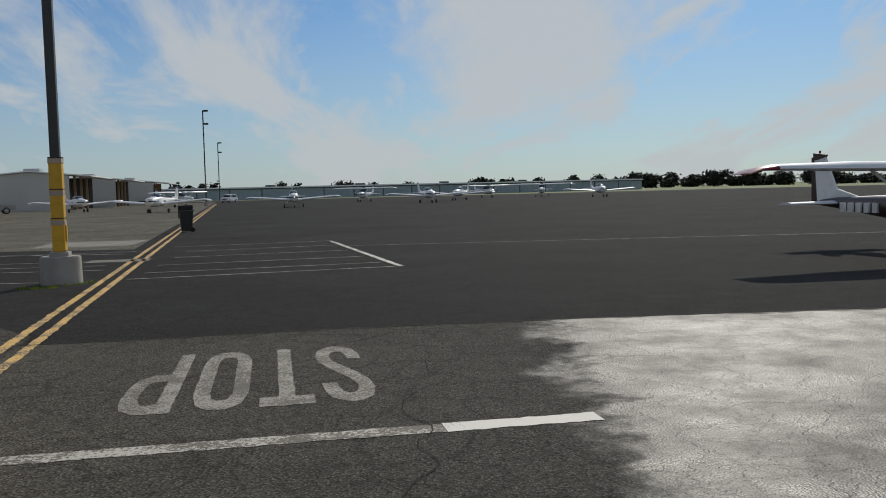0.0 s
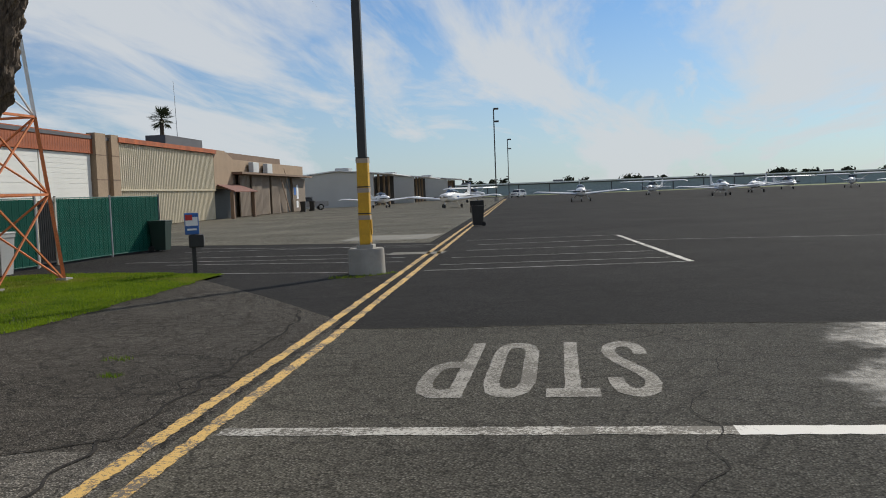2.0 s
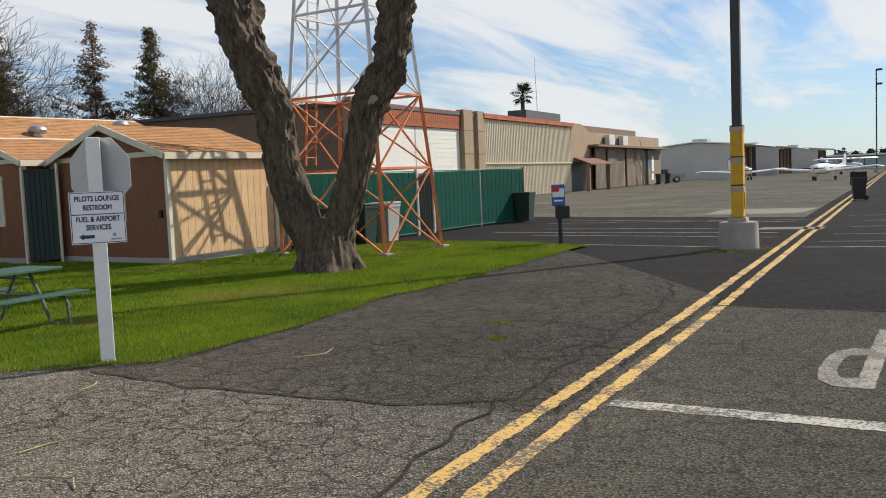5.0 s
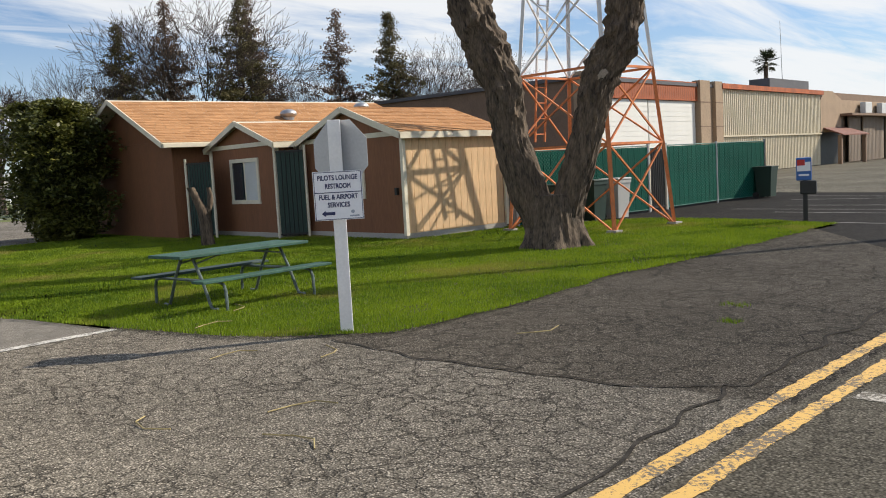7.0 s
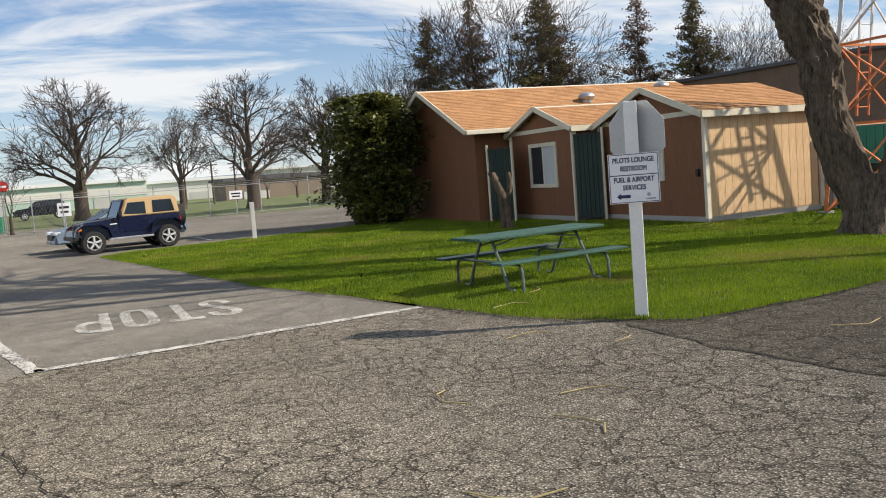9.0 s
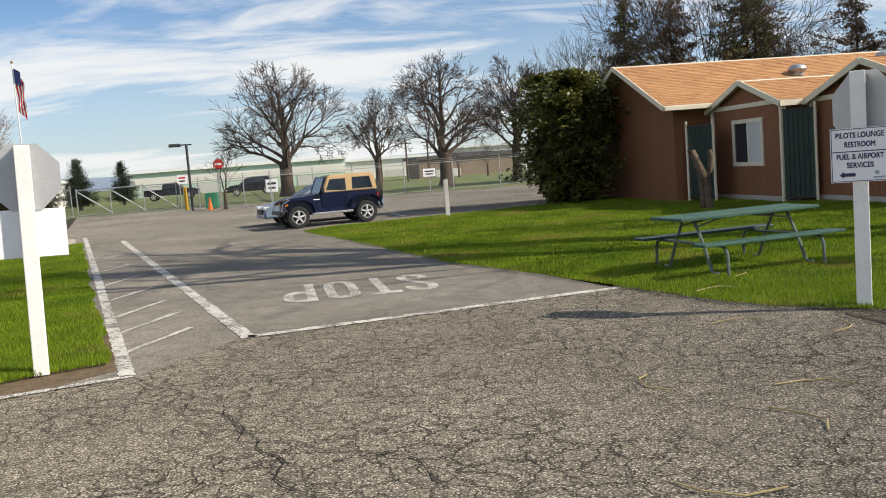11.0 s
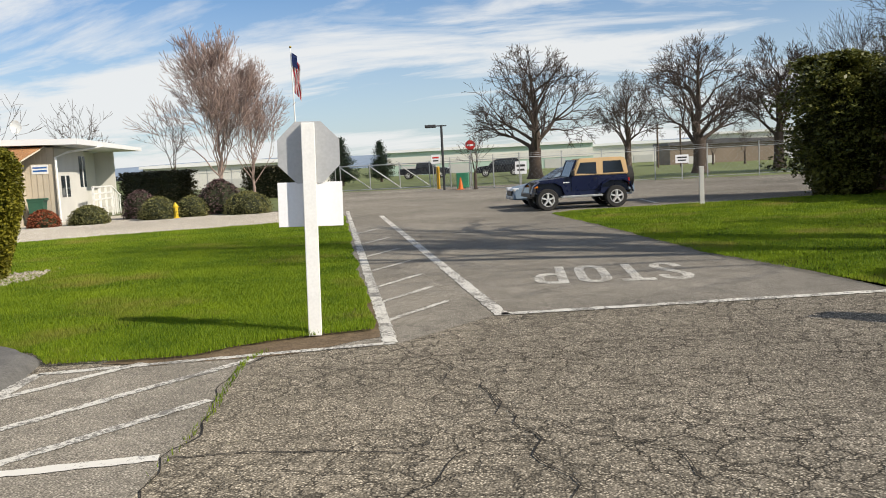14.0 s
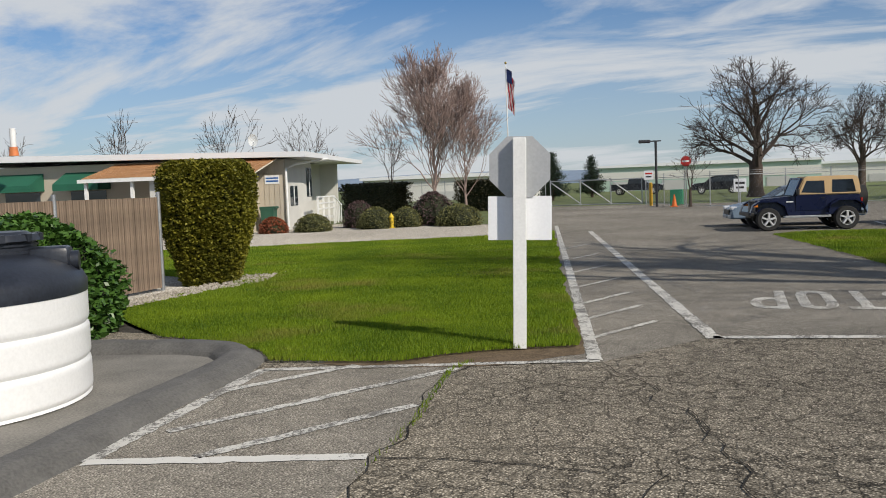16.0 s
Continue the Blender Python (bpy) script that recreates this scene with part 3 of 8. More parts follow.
# gate lane
line("stop_line", (-8.86, -1.42), (-9.86, 2.62), 0.15, WHITE_LINE, 0.012)
line("lane_line", (-8.8, -1.40), (-27.3, -7.55), 0.15, WHITE_LINE, 0.012)
line("kerb_line", (-7.5, -2.24), (-30.9, -9.75), 0.13, WHITE_LINE, 0.012)
line("kerb_line", (-7.5, -2.2), (-6.4, -4.95), 0.11, WHITE_LINE, 0.012)
for s in (0.85, 2.1, 3.4, 5.2, 7.4, 10, 13):
    p = Vector((-7.7, -2.32)) + Vector((-0.952, -0.305)) * s
    line("hatch_line", (p.x, p.y), (p.x - 1.25 - .03 * s, p.y + 0.44 - .02 * s), 0.085, WHITE_LANE, 0.013)
# hatched corner beside the tank
line("kerb_line", (-6.4, -4.95), (-3.8, -4.38), 0.12, WHITE_LINE, 0.012)
line("kerb_line", (-3.8, -4.38), (-4.42, -2.8), 0.12, WHITE_FRESH, 0.013)
for p, q in (((-5.64, -4.75), (-6.78, -4.22)), ((-4.50, -4.36), (-6.88, -3.29)), ((-4.10, -3.79), (-5.62, -3.07))):
    line("hatch_line", p, q, 0.10, WHITE_LINE, 0.013)


def ribbon(name, pts, w, material, z, label, jitter=0.02, step=0.12):
    """A wandering strip along the points."""
    pts = [Vector(p) for p in pts]
    fine = []
    for p, q in zip(pts, pts[1:]):
        k = max(1, int((q - p).length / step))
        fine += [p.lerp(q, i / k) for i in range(k)]
    fine.append(pts[-1])
    vs, fs = [], []
    for i, p in enumerate(fine):
        d = (fine[min(i + 1, len(fine) - 1)] - fine[max(i - 1, 0)]).normalized()
        nrm = Vector((-d.y, d.x))
        shift = nrm * jitter * 2 * noise.noise(Vector((p.x * 2.3, p.y * 2.3, 0)))
        ww = w * (0.6 + 0.8 * abs(noise.noise(Vector((p.x * 4, p.y * 4, 5)))))
        for s in (-1, 1):
            e = p + shift + nrm * s * ww / 2
            vs.append((e.x, e.y, z))
    for i in range(len(fine) - 1):
        fs.append((2 * i, 2 * i + 2, 2 * i + 3, 2 * i + 1))
    return tagged(new(name, arrays(name, vs, fs, material)), label, kind="structure")


ribbon("tar_joint", [(-7.3, 3.95), (-6.0, 4.0), (-4.67, 4.26), (-3.75, 4.6), (-3.5, 5.0), (-3.64, 5.6), (-4.16, 7.92), (-4.67, 10.2), (-5.3, 11.4)], 0.038, SEAL, 0.013, "dark tar joint in the asphalt", 0.05)
ribbon("tar_joint", [(-3.55, 4.9), (-2.9, 2.8), (-2.3, 0)], 0.035, SEAL, 0.013, "dark tar joint in the asphalt", 0.05)
ribbon("tar_joint", [(yl(9.65), 9.62), (-2.2, 9.93), (-0.35, 10.30), (2.5, 10.53), (6.2, 10.70), (40, 12)], 0.05, SEAL, 0.013, "dark edge of the newer asphalt", 0.06)
ribbon("crack", [(-7.2, -3.28), (-6.85, -3.32), (-6.14, -3.15), (-5.33, -2.91), (-4.68, -2.79), (-3.8, -2.62), (-2.6, -2.37)], 0.012, SEAL, 0.013, "open crack in the asphalt", 0.1)
ribbon("crack", [(-4.45, -2.75), (-4.5, -2.3), (-4.6, -1.85), (-4.55, -1.4)], 0.016, SEAL, 0.013, "open crack in the asphalt", 0.05)
ribbon("crack", [(-7.4, -2.1), (-6.79, -1.70), (-5.61, -1.05), (-4.91, -0.76), (-3.98, -0.52), (-3.1, -0.2)], 0.013, SEAL, 0.013, "open crack in the asphalt", 0.09)
ribbon("crack", [(-4.2, 0.2), (-4.9, -0.2), (-5.3, -1.0), (-6.6, -1.2)], 0.011, SEAL, 0.013, "open crack in the asphalt", 0.12)
ribbon("crack", [(-4.6, -1.0), (-4.0, -1.3), (-3.2, -1.1), (-2.6, -1.3)], 0.011, SEAL, 0.013, "open crack in the asphalt", 0.12)
ribbon("crack", [(0.4, 8.6), (0.55, 7.4), (0.2, 6.6), (0.5, 5.6), (0.3, 4.4), (0.6, 3.4)], 0.011, SEAL, 0.013, "thin crack in the old asphalt", 0.12)


# ---------- lawns ----------
def turf(name, pts, label, dome=0.05):
    """A low bank of soil with the outline pts, rising a little inside its edge."""
    bm = bmesh.new()
    f = bm.faces.new([bm.verts.new((x, y, 0.0)) for x, y in pts])
    bm.normal_update()
    if f.normal.z < 0:
        bmesh.ops.reverse_faces(bm, faces=[f])
    inner = bmesh.ops.inset_region(bm, faces=list(bm.faces), thickness=0.15, use_even_offset=True)
    for v in bm.verts:
        if all(not e.is_boundary for e in v.link_edges):
            v.co.z = dome
    bmesh.ops.triangulate(bm, faces=bm.faces)
    me = bpy.data.meshes.new(name)
    bm.to_mesh(me); bm.free()
    me.materials.append(TURF)
    return tagged(new(name, me), label, kind="structure")


def inside(pts, x, y):
    """Which of the points x, y lie inside the outline."""
    ok = np.zeros(len(x), bool)
    for (x0, y0), (x1, y1) in zip(pts, pts[1:] + pts[:1]):
        hit = (y0 > y) != (y1 > y)
        with np.errstate(divide="ignore", invalid="ignore"):
            cut = (x1 - x0) * (y - y0) / (y1 - y0) + x0
        ok ^= hit & (x < cut)
    return ok


def blades(name, pts, count, seed, label, z=0.05, tall=0.034, near=(0, 0)):
    """Tufts of grass over an outline, denser towards a side."""
    rng = np.random.default_rng(seed)
    p = np.array(pts)
    lo, hi = p.min(0) - 0.08, p.max(0) + 0.08
    xs, ys = [], []
    total = 0
    while total < count:
        x, y = rng.uniform(lo[0], hi[0], count), rng.uniform(lo[1], hi[1], count)
        d = np.hypot(x - near[0], y - near[1])
        bald = np.array([noise.noise((a * 0.55, b * 0.55, 40 + seed)) + 0.5 * noise.noise((a * 2.1, b * 2.1, 7)) for a, b in zip(x, y)])
        keep = inside(pts, x, y) & (rng.random(count) > np.clip((bald - 0.2) * 1.6, 0, 0.5)) & (rng.random(count) < np.clip(9.0 / d, 0.12, 1) ** 1.5)
        xs.append(x[keep]); ys.append(y[keep])
        total += keep.sum()
    x, y = np.concatenate(xs)[:count], np.concatenate(ys)[:count]
    d = np.hypot(x - near[0], y - near[1])
    lump = np.array([noise.noise((a * 0.7, b * 0.7, seed)) for a, b in zip(x, y)])
    h = 0.62 * tall * rng.uniform(0.4, 1.3, count) * (1 + 0.7 * lump)
    w = 0.0036 * np.clip(d / 8, 1, 3) * rng.uniform(0.7, 1.5, count)
    a = rng.uniform(0, 2 * np.pi, count)
    lean, b = rng.uniform(0.1, 0.9, count) * h, rng.uniform(0, 2 * np.pi, count)
    zb = np.full(count, z - 0.02)
    v = np.empty((count, 3, 3))
    v[:, 0] = np.stack([x - np.cos(a) * w, y - np.sin(a) * w, zb], 1)
    v[:, 1] = np.stack([x + np.cos(a) * w, y + np.sin(a) * w, zb], 1)
    v[:, 2] = np.stack([x + np.cos(b) * lean, y + np.sin(b) * lean, zb + 0.02 + h], 1)
    me = bpy.data.meshes.new(name)
    me.vertices.add(count * 3); me.vertices.foreach_set("co", v.ravel())
    me.loops.add(count * 3); me.loops.foreach_set("vertex_index", np.arange(count * 3))
    me.polygons.add(count); me.polygons.foreach_set("loop_start", np.arange(0, count * 3, 3))
    me.update(); me.validate()
    me.materials.append(GRASS)
    return tagged(new(name, me), label, kind="stuff")


LAWN_A = frayed([(-9.6, 16.6), (-8.55, 11.7), (-8.05, 8.5), (-7.25, 5.85), (-7.05, 4.4), (-7.9, 3.45), (-8.9, 2.98), (-9.9, 2.6), (-13.8, 1.05), (-18.6, -0.3), (-24.6, -2.0), (-25.6, -1.2), (-26.3, 1.5), (-28.2, 6.4), (-30.5, 7.0), (-29.8, 11), (-24, 12), (-16.3, 14.5), (-14.8, 17.0), (-12.5, 17.2)])
LAWN_B = frayed([(-8.05, -2.54), (-27.3, -8.74), (-24.8, -10.3), (-22.6, -13.95), (-20.9, -16.1), (-19.3, -19.1), (-14.2, -14.5), (-13.0, -10.9), (-12.2, -9.6), (-11.2, -9.75), (-9.0, -9.4), (-7.6, -7.2), (-7.05, -5.45), (-6.6, -5.0), (-7.0, -3.9), (-7.6, -3.3)])
sheet("bare_soil", frayed([(-7.15, -3.0), (-7.75, -2.4), (-10.5, -3.2), (-10.2, -3.8), (-8.0, -4.2), (-6.75, -4.6), (-6.7, -4.1)], 0.2, 0.06), 0.01, SOIL, "bare brown soil round the sign post")
turf("lawn", LAWN_A, "bright green lawn with dry patches beside the sheds")
turf("lawn", LAWN_B, "bright green lawn beside the gate lane")
blades("grass_blades", LAWN_A, 420000, 11, "short green grass blades with longer tufts")
blades("grass_blades", LAWN_B, 420000, 12, "short green grass blades with longer tufts", tall=0.040)
gravel_pts = frayed([(-30.6, -9.95), (-27.3, -8.9), (-24.9, -10.3), (-22.7, -13.9), (-21.0, -16.0), (-19.4, -19.0), (-17, -26), (-31, -36), (-36, -24), (-34.5, -15.6), (-33, -13.5)], 0.5, 0.1)
sheet("gravel_walk", gravel_pts, 0.02, GRAVEL, "pale grey gravel path beside the planting")
sheet("verge", frayed([(-46.5, 22), (-41, 9), (-50, 12), (-52, -4.5), (-60, -7), (-150, -20), (-150, 60), (-60, 50)], 1.5, 0.2), 0.012, FIELD, "rough green and brown verge under the bare trees")
sheet("verge", frayed([(-33, -13.8), (-36, -12.5), (-56, -18.3), (-150, -50), (-150, -90), (-60, -50), (-38, -30)], 1.5, 0.2), 0.012, FIELD, "green verge behind the planting")


# weeds in cracks and at the pole's foot, pale slabs on the hangar apron
WEED_CRACK = [(-7.2, -3.28), (-6.85, -3.32), (-6.14, -3.15), (-5.33, -2.91), (-4.68, -2.79), (-4.0, -2.66)]
for (x0, y0), (x1, y1), k in zip(WEED_CRACK, WEED_CRACK[1:], (60, 150, 90, 50, 14)):
    w = 0.028
    blades("weeds", [(x0 - w * 0.3, y0 - w), (x1 - w * 0.3, y1 - w), (x1, y1 + w), (x0, y0 + w)], k, int(-x0 * 10), "green weeds growing from a crack in the asphalt", 0.02, 0.036)
for pts, k, seed in (([(-6.75, 15.7), (-6.2, 15.9), (-5.75, 16.9), (-5.95, 17.0), (-6.3, 16.4), (-6.9, 16.1)], 240, 23), ([(-5.05, 6.75), (-4.85, 6.75), (-4.85, 6.9), (-5.05, 6.9)], 90, 24), ([(-5.6, 7.5), (-5.3, 7.5), (-5.3, 7.7), (-5.6, 7.7)], 60, 25)):
    blades("weeds", pts, k, seed, "green weeds growing from the asphalt", 0.02, 0.045)
DULL = mat("dull_concrete", (0.19, 0.18, 0.15), 0.9, vary=0.2, coarse=2, fine=30)
sheet("concrete_slab", [(-12.3, 29.0), (-9.2, 29.4), (-9.6, 33.0), (-13.0, 32.6)], 0.009, DULL, "dull concrete slab beside the line")
sheet("concrete_slab", [(-7.9, 21.9), (-6.4, 22.1), (-6.5, 22.9), (-8.0, 22.8)], 0.009, DULL, "small dull concrete slab")
DRY = mat("dry_grass", (0.42, 0.34, 0.16), 0.9, vary=0.2)
rng = random.Random(3)
for x, y in ((-6.65, 3.45), (-5.2, 2.8), (-4.4, 2.2), (-7.4, 3.2), (-8.9, 3.6), (-6.1, 5.2), (-3.9, 1.2), (-5.9, 1.7), (-9.6, 3.9)):
    a = rng.uniform(0, 6.28)
    bm = bmesh.new()
    bent(bm, [(x + 0.16 * k * math.cos(a + 0.35 * k), y + 0.16 * k * math.sin(a + 0.35 * k), 0.012 + (0.05 if x < -8 else 0) + 0.01 * (k % 2)) for k in range(4)], 0.005, 5)
    single("dry_stalk", bm, DRY, Matrix.Identity(4), "dry bent grass stalk on the ground", "stalk", "dry stalks on the ground")

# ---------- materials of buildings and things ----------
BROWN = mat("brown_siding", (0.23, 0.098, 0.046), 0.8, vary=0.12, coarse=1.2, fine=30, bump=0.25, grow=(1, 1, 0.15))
# tan paint, its colour raised to carry strong sun on the side wall
SUNLIT_TAN = mat("sunlit_tan_siding", (0.74, 0.50, 0.28), 0.8, vary=0.12, coarse=1.5, fine=30, bump=0.25, per_piece=0.05, grow=(1, 1, 0.15))
CREAM = mat("cream_trim", (0.74, 0.68, 0.54), 0.7, vary=0.08, coarse=3)
SHINGLE = leaf_mat("shingle", (0.33, 0.17, 0.075), (0.52, 0.28, 0.13), 0.95, 0.0)
GREEN_DOOR = mat("dark_green_slats", (0.02, 0.055, 0.045), 0.6, vary=0.2)
GREEN_FENCE = mat("green_privacy_mesh", (0.006, 0.078, 0.056), 0.9, vary=0.18, coarse=1.2, fine=25, spec=0.08, per_piece=0.12)
GALV = mat("galvanised_steel", (0.45, 0.46, 0.47), 0.45, 0.75, vary=0.12, coarse=6)
BLACK = mat("black_plastic", (0.018, 0.018, 0.018), 0.5, vary=0.2, coarse=5)
RUBBER = mat("rubber", (0.02, 0.02, 0.02), 0.85, vary=0.2)
WHITE = mat("white_paint", (0.80, 0.80, 0.78), 0.55, vary=0.05, coarse=4, bump=0.1)
SIGNBACK = mat("bare_aluminium", (0.46, 0.47, 0.48), 0.5, 0.35, vary=0.06, coarse=4, bump=0.05)
SIGNFACE = mat("sign_white", (0.82, 0.83, 0.85), 0.5, vary=0.03, bump=0.0)
NAVY = mat("navy_print", (0.02, 0.03, 0.10), 0.5, vary=0.05, bump=0.0)
ORANGE = mat("orange_paint", (0.68, 0.21, 0.065), 0.6, vary=0.18, coarse=5, fine=40)
TOWERWHITE = mat("tower_white", (0.75, 0.76, 0.77), 0.5, vary=0.08, coarse=4)
BARK = mat("bark", (0.125, 0.092, 0.064), 0.95, vary=0.47, coarse=9, fine=38, bump=1.0, grow=(1, 1, 0.22))
TWIG = mat("twig_bark", (0.075, 0.056, 0.045), 0.95, vary=0.25, coarse=2, bump=0.0)
PINKTWIG = mat("pale_pink_bark", (0.34, 0.25, 0.22), 0.9, vary=0.2, coarse=2, bump=0.0)
GLASS = mat("window_glass", (0.03, 0.04, 0.05), 0.06, vary=0.1, bump=0.0, spec=0.9)
BLIND = mat("window_blind", (0.55, 0.57, 0.57), 0.6, vary=0.06, bump=0.0)
BINGREEN = mat("bin_dark_green", (0.018, 0.04, 0.03), 0.5, vary=0.15)
BINGREY = mat("bin_pale_grey", (0.42, 0.43, 0.42), 0.55, vary=0.1)
STUCCO = mat("tan_block", (0.34, 0.25, 0.17), 0.9, vary=0.12, coarse=1, fine=10, bump=0.4)
STUCCODARK = mat("brown_block", (0.20, 0.135, 0.095), 0.9, vary=0.15, coarse=1, fine=10, bump=0.4)
CORRUGATED = mat("cream_corrugated_steel", (0.56, 0.50, 0.37), 0.5, vary=0.08, coarse=0.7, fine=6, bump=0.05)
RUST = mat("rust_red_fascia", (0.40, 0.098, 0.028), 0.75, vary=0.25, coarse=1.5, fine=9, grow=(1, 1, 0.2))
DOORWHITE = mat("white_hangar_door", (0.72, 0.72, 0.68), 0.5, vary=0.05, coarse=0.6)
DARKROOF = mat("dark_roof", (0.09, 0.09, 0.10), 0.6, vary=0.15)
TAUPE = mat("taupe_steel", (0.21, 0.165, 0.125), 0.7, vary=0.12, coarse=0.5)
GREYSTEEL = mat("grey_steel_cladding", (0.50, 0.50, 0.48), 0.55, vary=0.08, coarse=0.3)
TILE = mat("clay_tile", (0.20, 0.085, 0.065), 0.8, vary=0.25, coarse=2, fine=12)
BLUEGREY = mat("blue_grey_hangar_door", (0.31, 0.38, 0.41), 0.55, vary=0.08, coarse=0.15, fine=1.0, bump=0.0)
ROOFWHITE = mat("white_metal_roof", (0.78, 0.79, 0.80), 0.4, vary=0.05, coarse=0.2, bump=0.0)
CANYELLOW = mat("safety_yellow", (0.66, 0.37, 0.02), 0.55, vary=0.14, coarse=5, fine=35)
POLEGREY = mat("dark_pole_paint", (0.035, 0.036, 0.04), 0.5, vary=0.2, coarse=3)
BAND = mat("faded_band", (0.42, 0.34, 0.27), 0.7, vary=0.15)
TABLE = mat("weathered_green_table", (0.05, 0.115, 0.088), 0.6, vary=0.25, coarse=4, fine=40, spec=0.22)
TABLEDARK = mat("dark_green_bench", (0.03, 0.06, 0.05), 0.6, vary=0.2, coarse=4)
TUBE = mat("green_grey_tube", (0.13, 0.17, 0.155), 0.4, 0.3, vary=0.2, coarse=5)
BLUE = mat("fuel_blue", (0.03, 0.13, 0.42), 0.45, vary=0.1, bump=0.0)
RED = mat("sign_red", (0.55, 0.03, 0.025), 0.5, vary=0.1, bump=0.0)
TRAILER = mat("taupe_panel_siding", (0.52, 0.46, 0.37), 0.75, vary=0.06, coarse=1, fine=20, per_piece=0.03)
PALEWALL = mat("pale_wall", (0.60, 0.59, 0.55), 0.75, vary=0.06)
AWNING = mat("green_awning", (0.015, 0.12, 0.07), 0.8, vary=0.15)
FENCEWOOD = mat("grey_brown_slats", (0.24, 0.175, 0.125), 0.85, vary=0.2, coarse=2, fine=40, per_piece=0.18, grow=(1, 1, 0.15))
TANKWHITE = mat("white_polyethylene", (0.80, 0.80, 0.79), 0.4, vary=0.04, coarse=2, bump=0.05)
TANKBLACK = mat("dark_blue_black_polyethylene", (0.022, 0.026, 0.036), 0.38, vary=0.25, coarse=3, bump=0.1)


def boards(parent, m, width, height, count, material, thick=0.018, gap=0.012, name="board", z0=0.0):
    """A row of upright boards in a wall's face: x along the wall, y out of it. They share one mesh."""
    w = width / count
    me = solid(name, bmf(box, gap / 2, w - gap / 2, -thick, 0.002, z0, height), material)
    for i in range(count):
        ob = new(name, me)
        ob.parent = parent
        ob.matrix_basis = m @ pose(i * w, 0, 0)
        yield ob


def shingle_roof(parent, m, length, slope, tab=0.30, course=0.14, seed=1):
    """Courses of shingle tabs on a slope: x along the eave, y up the slope, z out of it."""
    rng = random.Random(seed)
    vs, fs = [], []
    rows = int(slope / course)
    for r in range(rows):
        x = -rng.random() * tab
        while x < length:
            w = tab * rng.uniform(0.6, 1.1)
            a, b = max(0, x), min(length, x + w - 0.008)
            x += w
            if b - a < 0.03:
                continue
            y0, y1 = r * course - rng.uniform(0, 0.012), (r + 1) * course + 0.02
            t = rng.uniform(0.010, 0.017)
            k = len(vs)
            vs += [(a, y0, 0.0), (b, y0, 0.0), (b, y0, t), (a, y0, t), (b, y1, 0.004), (a, y1, 0.004)]
            fs += [(k, k + 1, k + 2, k + 3), (k + 3, k + 2, k + 4, k + 5)]
    ob = new("shingles", arrays("shingles", vs, fs, SHINGLE))
    ob.parent = parent
    ob.matrix_basis = m
    return tagged(ob, "orange brown shingle courses", kind="stuff")


def gable_roof(b, w, d, eave, peak, front=0.15, side=0.12, back=0.1, seed=1):
    """A pitched roof over a w by d plan, ridge along y, with boards under the edge and shingles on top."""
    rise = peak - eave
    half = w / 2 + side
    drop = rise * side / (w / 2)
    roof = part("roof", bmf(upright, [(-side, eave - drop), (w / 2, peak), (w + side, eave - drop), (w + side, eave - drop + 0.05), (w / 2, peak + 0.06), (-side, eave - drop + 0.05)], -front, d + back), CREAM, b, "pitched roof deck with cream edges")
    s = math.hypot(half, rise + drop)
    ang = math.degrees(math.atan2(rise + drop, half))
    shingle_roof(roof, Matrix.Translation((w + side, -front, eave - drop + 0.056)) @ pose(0, 0, 0, 0, 0, 90) @ pose(0, 0, 0, ang), d + front + back, s, seed=seed)
    shingle_roof(roof, Matrix.Translation((-side, d + back, eave - drop + 0.056)) @ pose(0, 0, 0, 0, 0, -90) @ pose(0, 0, 0, ang), d + front + back, s, seed=seed + 1)
    # barge boards and eave boards
    for x0, x1 in ((-side, w / 2), (w + side, w / 2)):
        bm = bmesh.new()
        beam(bm, (x0, -front - 0.015, eave - drop - 0.02), (x1, -front - 0.015, peak + 0.01), 0.03, 0.14)
        part("barge_board", bm, CREAM, b)
    for x in (-side - 0.012, w + side + 0.012):
        part("eave_board", bmf(box, x - 0.012, x + 0.012, -front, d + back, eave - drop - 0.09, eave - drop + 0.05), CREAM, b)
    return roof


def window(b, m, w, h, sash=True):
    """A slider window in a wall's face: x along, y out of the wall is negative."""
    e = part("window", bmf(box, 0.02, w - 0.02, -0.004, 0.03, 0.02, h - 0.02), GLASS, b, "white slider window with half-drawn pale blind", at=m)
    bm = bmesh.new()
    for x0, x1, z0, z1 in ((-0.07, 0.03, -0.07, h + 0.07), (w - 0.03, w + 0.07, -0.07, h + 0.07), (0.03, w - 0.03, -0.07, 0.03), (0.03, w - 0.03, h - 0.03, h + 0.07)):
        box(bm, x0, x1, -0.035, 0.02, z0, z1)
    part("window_frame", bm, CREAM, e)
    part("mullion", bmf(box, w * 0.5 - 0.02, w * 0.5 + 0.02, -0.02, 0.0, 0.03, h - 0.03), CREAM, e)
    part("blind", bmf(box, w * 0.5 + 0.02, w - 0.03, -0.009, -0.0045, 0.03, h - 0.03), BLIND, e)
    return e


